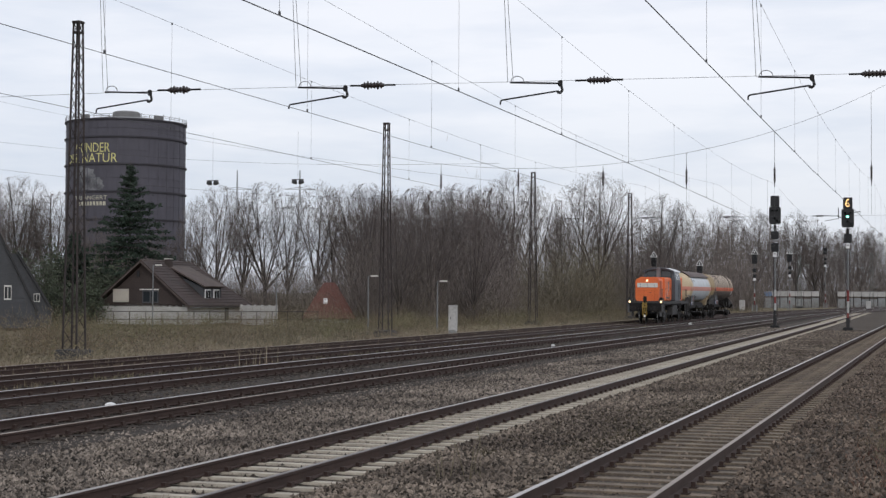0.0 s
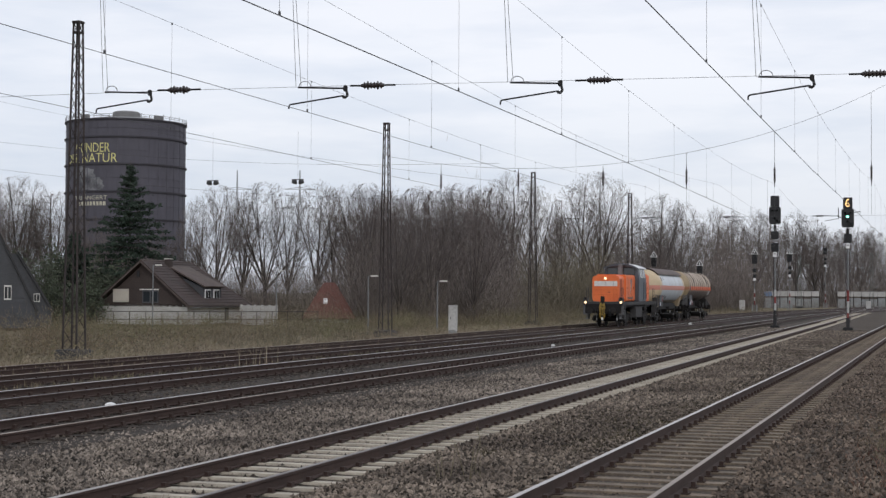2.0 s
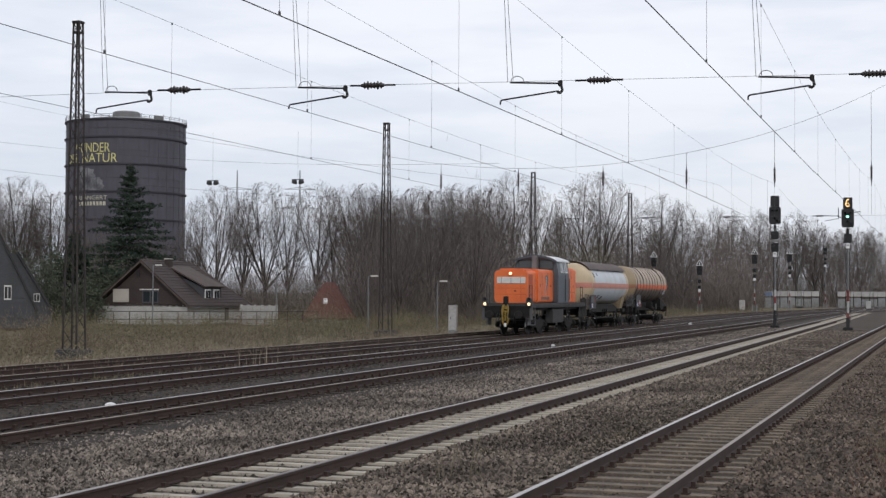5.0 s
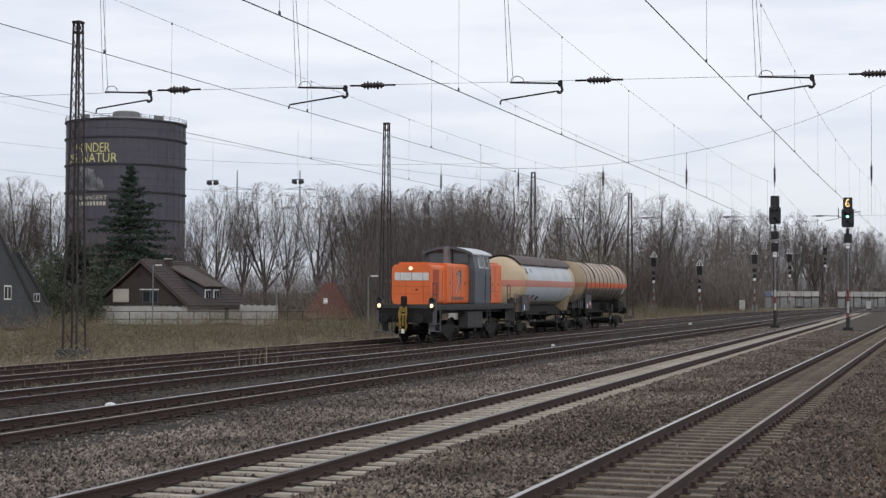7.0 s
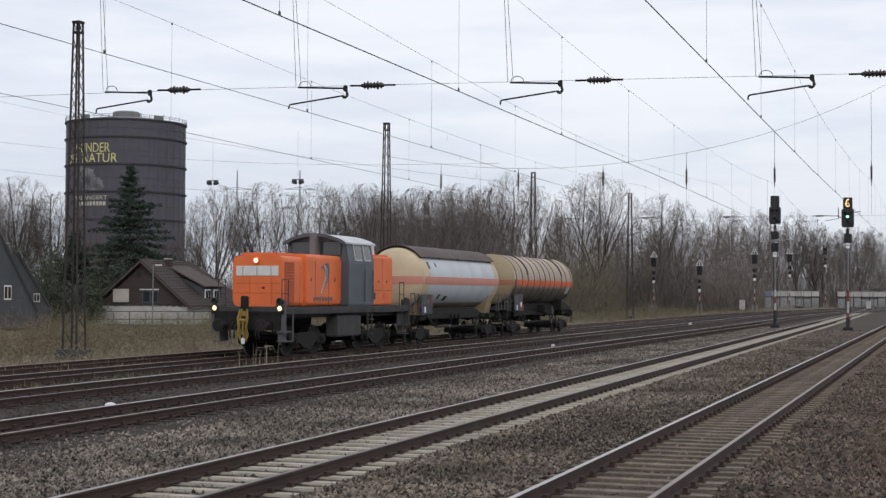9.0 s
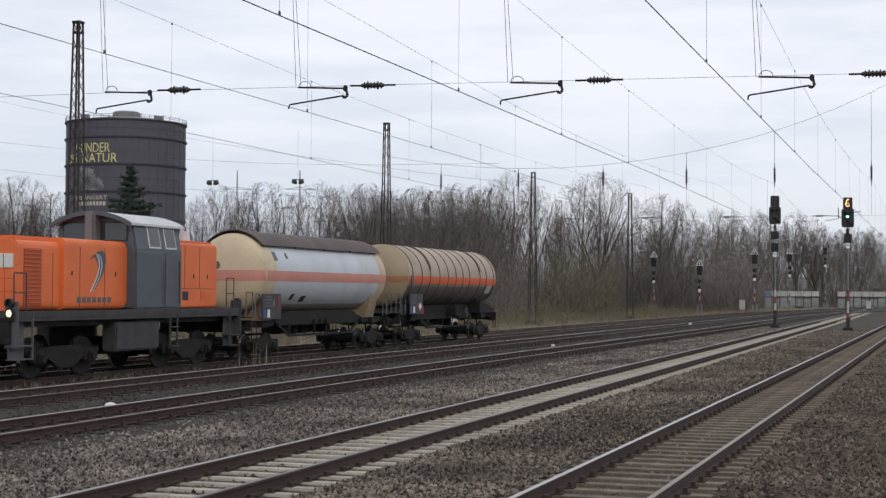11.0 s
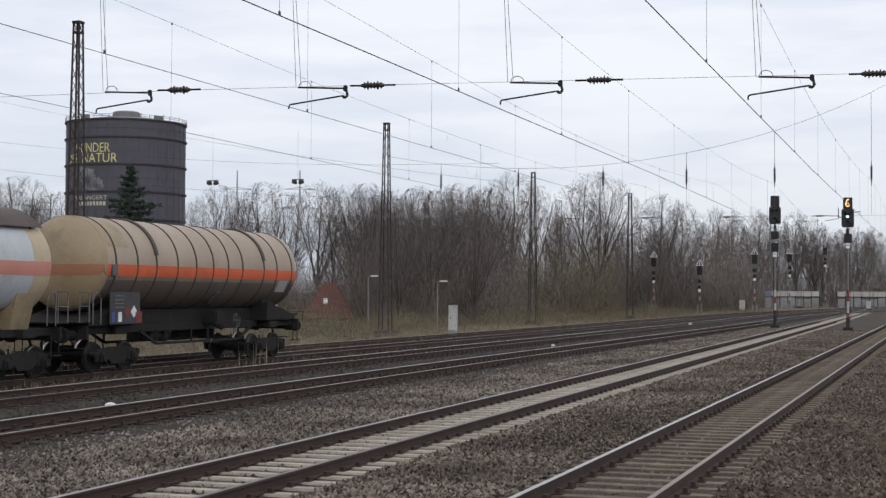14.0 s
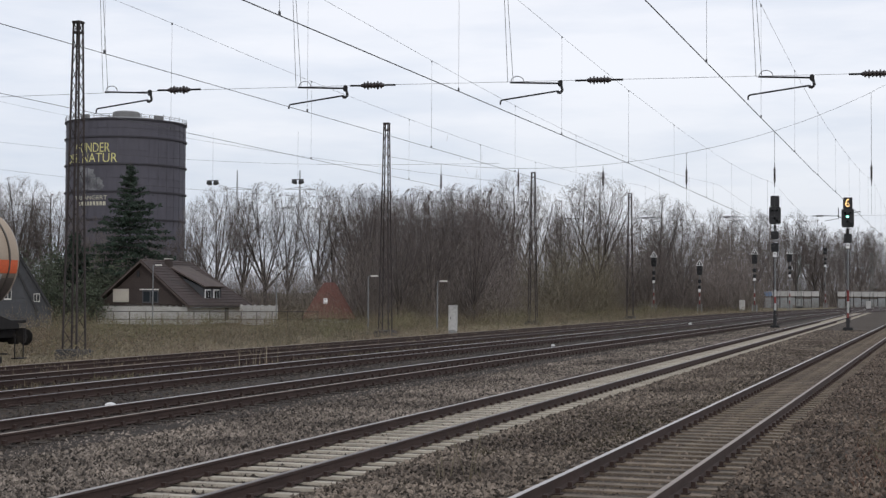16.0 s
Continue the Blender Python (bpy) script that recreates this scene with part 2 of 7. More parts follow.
    "twig": material("winter_twigs", (0.165, 0.14, 0.128), 0.9, 0, 0.2, 0.4, 6, 0, second=(0.118, 0.10, 0.092), rand=0.22),
    "birch": material("pale_bark", (0.22, 0.205, 0.18), 0.9, 0, 0.3, 0.6, 8, 0.3, 0.02, second=(0.13, 0.12, 0.11), rand=0.15),
    "scrub": material("brown_scrub", (0.215, 0.182, 0.163), 0.95, 0, 0.3, 0.15, 2, 0, second=(0.152, 0.129, 0.117), island=0.35),
    "scrub_olive": material("olive_brown_scrub", (0.20, 0.175, 0.118), 0.95, 0, 0.3, 0.15, 2, 0, second=(0.15, 0.127, 0.098), island=0.35),
    "twig_dark": material("dark_winter_twigs", (0.15, 0.126, 0.12), 0.9, 0, 0.2, 0.4, 6, 0, second=(0.11, 0.093, 0.088), rand=0.2),
    "needles": material("dark_conifer_needles", (0.034, 0.056, 0.036), 0.8, 0, 0.3, 0.5, 6, 0, second=(0.023, 0.04, 0.028), island=0.4),
    "evergreen": material("evergreen_leaves", (0.082, 0.10, 0.062), 0.8, 0, 0.3, 0.5, 6, 0, second=(0.058, 0.07, 0.046), island=0.45),
    "grass": material("winter_grass", (0.17, 0.15, 0.085), 0.9, 0, 0.3, 0.12, 3, 0, second=(0.16, 0.125, 0.085), island=0.45),
    "moss": material("dark_olive_moss", (0.085, 0.072, 0.04), 0.95, 0, 0.3, 0.5, 5, 0, second=(0.06, 0.047, 0.032), island=0.4),
    "dead_grass": material("dead_grass", (0.30, 0.25, 0.175), 0.9, 0, 0.2, 0.5, 3, 0, island=0.35),
    "bramble": material("bramble_stems", (0.175, 0.137, 0.103), 0.9, 0, 0.3, 0.2, 3, 0, second=(0.135, 0.122, 0.075), island=0.4),
    "red_weed": material("reddish_weeds", (0.20, 0.095, 0.08), 0.9, 0, 0.25, 0.5, 3, 0, second=(0.14, 0.10, 0.06), island=0.35),
    "lamp_warm": glow("lit_headlamp", (1.0, 0.70, 0.40), 1.6),
    "signal_green": glow("green_signal_light", (0.3, 1.0, 0.75), 2.2),
    "signal_amber": glow("amber_number_lamp", (1.0, 0.62, 0.25), 1.6),
}


# ---- building helpers ----
def thing(name, label, category, m=None, group="", kind=""):
    ob = tagged(new(name), label, category, group, kind)
    ob.empty_display_size = 0.2
    if m is not None:
        ob.matrix_basis = m
    return ob


def mesh_of(name, bm, mat, smooth=False):
    me = bpy.data.meshes.new(name)
    bmesh.ops.recalc_face_normals(bm, faces=bm.faces)
    bm.to_mesh(me)
    bm.free()
    for q in (mat if isinstance(mat, (list, tuple)) else [mat]):
        me.materials.append(q)
    if smooth:
        for f in me.polygons:
            f.use_smooth = True
    return me


def part(name, bm, mat, parent, label="", m=None, smooth=False, kind=""):
    ob = new(name, mesh_of(name, bm, mat, smooth))
    ob.parent = parent
    if m is not None:
        ob.matrix_basis = m
    return tagged(ob, label, kind=kind)


def again(ob, m):
    """One more piece on the same mesh under the same parent."""
    o = new(ob.name.split(".")[0], ob.data)
    o.parent = ob.parent
    o.matrix_basis = m
    return o


def box(bm, c, s, bevel=0.0, rot=None):
    """A box with centre c and size s, its edges rounded."""
    r = bmesh.ops.create_cube(bm, size=1.0)
    m = Matrix.Translation(c) @ (rot or Matrix.Identity(4)) @ Matrix.Diagonal((*s, 1))
    bmesh.ops.transform(bm, matrix=m, verts=r["verts"])
    if bevel:
        edges = list({e for v in r["verts"] for e in v.link_edges})
        bmesh.ops.bevel(bm, geom=edges, offset=bevel, segments=2, affect="EDGES")
    return bm


def rod(bm, a, b, r, seg=8, r2=None, caps=True):
    """A round bar from a to b."""
    a, b = Vector(a), Vector(b)
    d = b - a
    q = d.to_track_quat("Z", "Y").to_matrix().to_4x4()
    bmesh.ops.create_cone(bm, cap_ends=caps, segments=seg, radius1=r, radius2=r if r2 is None else r2, depth=d.length,
                          matrix=Matrix.Translation((a + b) / 2) @ q)
    return bm


def pipe(bm, pts, r, seg=8):
    for a, b in zip(pts, pts[1:]):
        rod(bm, a, b, r, seg)
    return bm


def strip(bm, a, b, w, t, up=(0, 0, 1)):
    """A flat bar from a to b."""
    a, b = Vector(a), Vector(b)
    d = (b - a).normalized()
    s = d.cross(Vector(up)).normalized()
    u = s.cross(d)
    vs = [bm.verts.new(p + s * w * i / 2 + u * t * j / 2) for p in (a, b) for i, j in ((-1, -1), (1, -1), (1, 1), (-1, 1))]
    for f in ((0, 1, 2, 3), (7, 6, 5, 4), (0, 4, 5, 1), (1, 5, 6, 2), (2, 6, 7, 3), (3, 7, 4, 0)):
        bm.faces.new([vs[i] for i in f])
    return bm


def lathe(bm, prof, axis="x", seg=40, a0=0.0, a1=360.0, close_seam=True):
    """Turns a profile of (along, radius) round an axis."""
    full = abs(a1 - a0) >= 359.9
    n = seg if full else seg + 1
    rings = []
    for s, r in prof:
        ring = []
        for i in range(n):
            a = radians(a0 + (a1 - a0) * i / seg)
            c, d = r * math.cos(a), r * math.sin(a)
            ring.append(bm.verts.new({"x": (s, c, d), "y": (c, s, d), "z": (c, d, s)}[axis]))
        rings.append(ring)
    for p, q in zip(rings, rings[1:]):
        for i in range(n if full else n - 1):
            bm.faces.new((p[i], p[(i + 1) % n], q[(i + 1) % n], q[i]))
    if full and close_seam:
        for ring in (rings[0], rings[-1]):
            if len({tuple(v.co) for v in ring}) > 2:
                bm.faces.new(ring)
    return bm


def prism(bm, poly, axis, lo, hi, bevel=0.0):
    """A polygon pushed out along an axis from lo to hi; the polygon's pairs fill the other two axes in order."""
    def p3(u, v, w):
        return {"x": (w, u, v), "y": (u, w, v), "z": (u, v, w)}[axis]
    a = [bm.verts.new(p3(u, v, lo)) for u, v in poly]
    b = [bm.verts.new(p3(u, v, hi)) for u, v in poly]
    n = len(poly)
    bm.faces.new(a), bm.faces.new(b[::-1])
    for i in range(n):
        bm.faces.new((a[i], b[i], b[(i + 1) % n], a[(i + 1) % n]))
    if bevel:
        vs = set(a + b)
        es = [e for e in bm.edges if e.verts[0] in vs and e.verts[1] in vs]
        bmesh.ops.bevel(bm, geom=es, offset=bevel, segments=2, affect="EDGES")
    return bm


def B():
    return bmesh.new()


def raw_mesh(name, verts, faces, mat, parent=None, kind="", label="", category=""):
    me = bpy.data.meshes.new(name)
    me.from_pydata(verts, [], faces)
    me.materials.append(mat)
    ob = new(name, me)
    if parent is not None:
        ob.parent = parent
    return tagged(ob, label, category, kind=kind)


# ---- the lines of the tracks (x along the yard, y across it, rail heads at height 0) ----
GAUGE = 1.5
SIDING_DROP = 0.14  # the two rear tracks lie a little lower than the main lines


def line_y(k, x):
    if k == "a":
        return 4.004
    u = (x - 40) * 0.01
    if k == "b":
        return 9.217 + 1.362 * u + 0.061 * u * u
    base = {"c": 15.717, "d": 20.284, "e": 25.418, "f": 28.676}[k]
    v = min(max(u, -1.2), 1.8)
    y = base + 0.574 * v - 4.339 * v * v + (5.151 * v ** 3 - 1.837 * v ** 4 if v > 0 else 0)
    if u > 1.8:
        y -= (u - 1.8) * 7.8
    return y


def line_z(k):
    return -SIDING_DROP if k in "ef" else 0.0


def bed_drop(x, y):
    """How far the rear ballast falls away behind track d."""
    q = min(1.0, max(0.0, (y - line_y("d", x) - 1.4) / 1.6))
    return SIDING_DROP * q * q * (3 - 2 * q)


def line_pose(k, x, z=0.0):
    z += line_z(k)
    d = (line_y(k, x + 0.5) - line_y(k, x - 0.5))
    return Matrix.Translation((x, line_y(k, x), z)) @ Matrix.Rotation(math.atan(d), 4, "Z")


# ---- ground: one sheet to the horizon ----
def ground_z(x, y):
    """Formation height: the yard is level, the land behind it lies lower."""
    if y < 30:
        return -0.42
    return -0.42 - 0.75 * min(1, (y - 30) / 28)


def build_ground():
    xs = [-3000, -600, -150, -60] + list(range(-40, 400, 8)) + [420, 480, 600, 900, 1500, 4500]
    ys = [-3000, -500, -80, -20, 0, 12, 24, 29] + list(range(31, 60, 3)) + [65, 80, 110, 160, 300, 700, 1500, 4500]
    vs = [(x, y, ground_z(x, y) + (0.06 * noise.noise(Vector((x * .13, y * .13, 0))) if 29 < y < 120 else 0)) for y in ys for x in xs]
    n = len(xs)
    fs = [(j * n + i, j * n + i + 1, (j + 1) * n + i + 1, (j + 1) * n + i) for j in range(len(ys) - 1) for i in range(n - 1)]
    raw_mesh("ground", vs, fs, M["soil"], kind="structure", label="dull winter soil with sparse grass", category="ground")


build_ground()


def build_bed(name, k0, k1, lo, hi, x0, x1, mat, label, top=-0.19):
    """Ballast between two offsets of two lines, with shoulders."""
    vs, fs = [], []
    xs = [x0 + (x1 - x0) * (i / 110) ** 1.6 for i in range(111)]
    for x in xs:
        a, b = line_y(k0, x) + lo, line_y(k1, x) + hi
        prof = [(a - 0.45, -0.5)]
        cols = 26
        for j in range(cols + 1):
            y = a + (b - a) * j / cols
            prof.append((y, top - bed_drop(x, y) + 0.024 * noise.noise(Vector((x * 0.6, y * 0.9, 3)))))
        prof.append((b + 0.45, -0.5))
        vs += [(x, y, z) for y, z in prof]
    n = 29
    fs = [(j * n + i, j * n + i + 1, (j + 1) * n + i + 1, (j + 1) * n + i) for j in range(len(xs) - 1) for i in range(n - 1)]
    return raw_mesh(name, vs, fs, mat, kind="structure", label=label, category="ballast")


build_bed("ballast_bed_front", "a", "b", -5.2, 3.0, -10, 900, M["ballast"], "grey-brown crushed stone ballast bed", -0.208)
build_bed("ballast_bed_middle", "b", "c", 3.0, -1.9, -10, 900, M["ballast"], "grey crushed stone between the tracks", -0.24)
build_bed("ballast_bed_rear", "c", "f", -1.9, 2.6, -10, 900, M["ballast_dark"], "dark grimy ballast under the yard tracks", -0.20)

RAIL_PROFILE = [(-0.07, -0.172), (-0.07, -0.160), (-0.012, -0.142), (-0.010, -0.05), (-0.035, -0.040), (-0.036, -0.008), (-0.028, 0.0),
                (0.028, 0.0), (0.036, -0.008), (0.035, -0.040), (0.010, -0.05), (0.012, -0.142), (0.07, -0.160), (0.07, -0.172)]


def build_rail(k, off, x0, x1, parent, shiny):
    xs = [x0]
    while xs[-1] < x1:
        xs.append(xs[-1] + (2.5 if xs[-1] < 260 else 20))
    n = len(RAIL_PROFILE)
    vs, fs, mi = [], [], []
    for x in xs:
        y0 = line_y(k, x) + off
        vs += [(x, y0 + u, v + line_z(k)) for u, v in RAIL_PROFILE]
    for j in range(len(xs) - 1):
        for i in range(n):
            fs.append((j * n + i, j * n + (i + 1) % n, (j + 1) * n + (i + 1) % n, (j + 1) * n + i))
            mi.append(1 if i in (5, 6, 7) else 0)
    me = bpy.data.meshes.new("rail")
    me.from_pydata(vs, [], fs)
    me.materials.append(M["rail_side"]), me.materials.append(shiny)
    me.polygons.foreach_set("material_index", mi)
    ob = new("rail", me)
    ob.parent = parent
    return ob


def sleeper_mesh(concrete, wood="wood_sleeper"):
    """A sleeper with its rail plates and dark fastenings."""
    b = B()
    if concrete:
        poly = [(-0.13, -0.36), (0.13, -0.36), (0.10, -0.17), (-0.10, -0.17)]
        prism(b, poly, "y", -1.3, 1.3, 0.015)
    else:
        box(b, (0, 0, -0.26), (0.25, 2.5, 0.16), 0.012)
    for s in (-1, 1):
        box(b, (0, s * 0.75, -0.170), (0.16, 0.34, 0.02))
        for q in (-1, 1):
            box(b, (0, s * 0.75 + q * 0.115, -0.135), (0.085, 0.06, 0.05 if concrete else 0.075))
    for f in b.faces:
        c = f.calc_center_median()
        if c.z > -0.182 and abs(abs(c.y) - 0.75) < 0.2:
            f.material_index = 1
    return mesh_of("sleeper", b, [M["concrete_sleeper"] if concrete else M[wood], M["rail_side"]])


TRACKS = {}


# far heads brighter, near heads duller: the fall of light set by material
def build_track(k, x0, x1, far_head, near_head, label):
    t = thing("railway_track", label, "railway track", kind="structure", group="parallel tracks of the yard")
    for s in (-1, 1):
        build_rail(k, s * GAUGE / 2, x0, x1, t, M[near_head if s < 0 else far_head])
    TRACKS[k] = t
    return t


build_track("a", -8, 900, "rail_top", "rail_tan", "straight track on old wooden sleepers in brown ballast")
build_track("b", -8, 900, "rail_bright", "rail_dull", "track on pale concrete sleepers in grey ballast")
build_track("c", -8, 700, "rail_top", "rail_tan", "dark yard track with polished rail heads")
build_track("d", -8, 700, "rail_top", "rail_dull", "dark yard track with polished rail heads and oily sleepers")
build_track("e", -40, 700, "rail_tan", "rail_dull", "dark yard track the train runs on")
build_track("f", -8, 500, "rail_tan", "rail_side", "rusty siding half sunk in grass")

# ---- the train ----
# Distances along the train are counted from the tail buffers; the train runs towards -x.
MOTION_POLY = (-0.00034431, 0.01038861, -0.11237914, -8.0793257, 173.357971)


def tail_x(t):
    x = 0.0
    for c in MOTION_POLY:
        x = x * t + c
    return x


def vehicle_pose(t, centre, half):
    x = tail_x(t) + centre
    a, b = x - half, x + half
    ya, yb = line_y("e", a), line_y("e", b)
    return Matrix.Translation((x, (ya + yb) / 2, 0)) @ Matrix.Rotation(math.atan2(yb - ya, b - a), 4, "Z")


def wheelset(parent, x, r):
    b = B()
    for s in (-1, 1):
        lathe(b, [(s * 0.685, r * 0.55), (s * 0.685, r + 0.028), (s * 0.715, r + 0.028), (s * 0.722, r), (s * 0.815, r - 0.005), (s * 0.815, r * 0.86), (s * 0.79, r * 0.8), (s * 0.77, r * 0.35), (s * 0.83, r * 0.3), (s * 0.83, 0.02)], "y", 28)
    rod(b, (0, -0.95, 0), (0, 0.95, 0), 0.085, 10)
    ob = part("wheelset", b, [M["running_gear"], M["tread"]], parent, "dark wheelset with polished treads", Matrix.Translation((x, 0, r)))
    for f in ob.data.polygons:
        ys = [abs(ob.data.vertices[i].co.y) for i in f.vertices]
        rs = [math.hypot(ob.data.vertices[i].co.x, ob.data.vertices[i].co.z) for i in f.vertices]
        if min(rs) > r - 0.02 and max(rs) < r + 0.01 and max(ys) - min(ys) > 0.05:
            f.material_index = 1
    return ob


WHEELS = []


def bogie(parent, x, base, r, heavy=False):
    b = B()
    for s in (-1, 1):
        y = s * 1.02
        h = 0.30 if heavy else 0.2
        poly = [(-base / 2 - 0.42, r + 0.05), (-base / 2 + 0.25, r + 0.08), (-0.35, r - h), (0.35, r - h), (base / 2 - 0.25, r + 0.08), (base / 2 + 0.42, r + 0.05), (base / 2 + 0.42, r + 0.22), (0.4, r + 0.32), (-0.4, r + 0.32), (-base / 2 - 0.42, r + 0.22)]
        prism(b, poly, "y", y - 0.06, y + 0.06, 0.015)
        for q in (-1, 1):
            box(b, (q * base / 2, y + s * 0.04, r), (0.30, 0.24, 0.30), 0.03)
            rod(b, (q * base / 2, y + s * 0.15, r), (q * base / 2, y + s * 0.2, r), 0.11, 12)
            for w in (-0.27, 0.27):
                rod(b, (q * base / 2 + w, y + s * 0.02, r - 0.1), (q * base / 2 + w, y + s * 0.02, r + 0.24), 0.075, 10)
            box(b, (q * (base / 2 + 0.5), s * 0.75, r - 0.05), (0.07, 0.12, 0.34), 0.01)
            box(b, (q * (base / 2 - 0.53), s * 0.75, r - 0.05), (0.07, 0.12, 0.34), 0.01)
    box(b, (0, 0, r + 0.12), (0.5, 2.0, 0.24), 0.03)
    # brake beams, hangers and cross-stays fill the space between the wheels
    box(b, (0, 0, r + 0.02), (base - 1.0, 1.25, 0.42 if heavy else 0.26), 0.03)
    for q in (-1, 1):
        box(b, (q * (base / 2 - 0.55), 0, r - 0.12), (0.10, 1.8, 0.12), 0.02)
        for w in (-0.8, 0.8):
            rod(b, (q * (base / 2 - 0.55), w, r - 0.15), (q * (base / 2 - 0.48), w, r + 0.42), 0.03, 6)
    for q in (-1, 1):
        rod(b, (q * (base / 2 + 0.4), -1.0, r + 0.12), (q * (base / 2 + 0.4), 1.0, r + 0.12), 0.05, 8)
    bg = part("bogie", b, M["running_gear"], parent, "", Matrix.Translation((x, 0, -SIDING_DROP)))
    for q in (-1, 1):
        WHEELS.append((wheelset(bg, q * base / 2, r), q * base / 2, r))
    return bg


def buffer(parent, x, y, out, z=1.05):
    """A side buffer; out is the way it points."""
    b = B()
    box(b, (x + out * 0.02, y, z), (0.04, 0.36, 0.36), 0.01)
    rod(b, (x, y, z), (x + out * 0.38, y, z), 0.12, 14)
    rod(b, (x + out * 0.36, y, z), (x + out * 0.58, y, z), 0.085, 14)
    lathe_b = B()
    b2 = [(x + out * 0.58, 0.23), (x + out * 0.60, 0.235), (x + out * 0.625, 0.2), (x + out * 0.635, 0.02)]
    tmp = B()
    lathe(tmp, b2, "x", 20)
    bmesh.ops.translate(tmp, vec=(0, y, z), verts=tmp.verts)
    me = bpy.data.meshes.new("tmp")
    tmp.to_mesh(me)
    b.from_mesh(me)
    tmp.free(), lathe_b.free()
    bpy.data.meshes.remove(me)
    return part("buffer", b, M["running_gear"], parent)


LOCO_C, W1_C, W2_C = -39.1, -24.05, -8.2


def rounded(poly, r, n=4):
    """Rounds the corners of a polygon."""
    out = []
    k = len(poly)
    for i in range(k):
        p0, p1, p2 = (Vector(poly[(i + d) % k]) for d in (-1, 0, 1))
        a = p1 + (p0 - p1).normalized() * min(r, (p0 - p1).length / 2.1)
        c = p1 + (p2 - p1).normalized() * min(r, (p2 - p1).length / 2.1)
        for j in range(n + 1):
            s = j / n
            out.append(tuple((1 - s) ** 2 * a + 2 * s * (1 - s) * p1 + s * s * c))
    return out


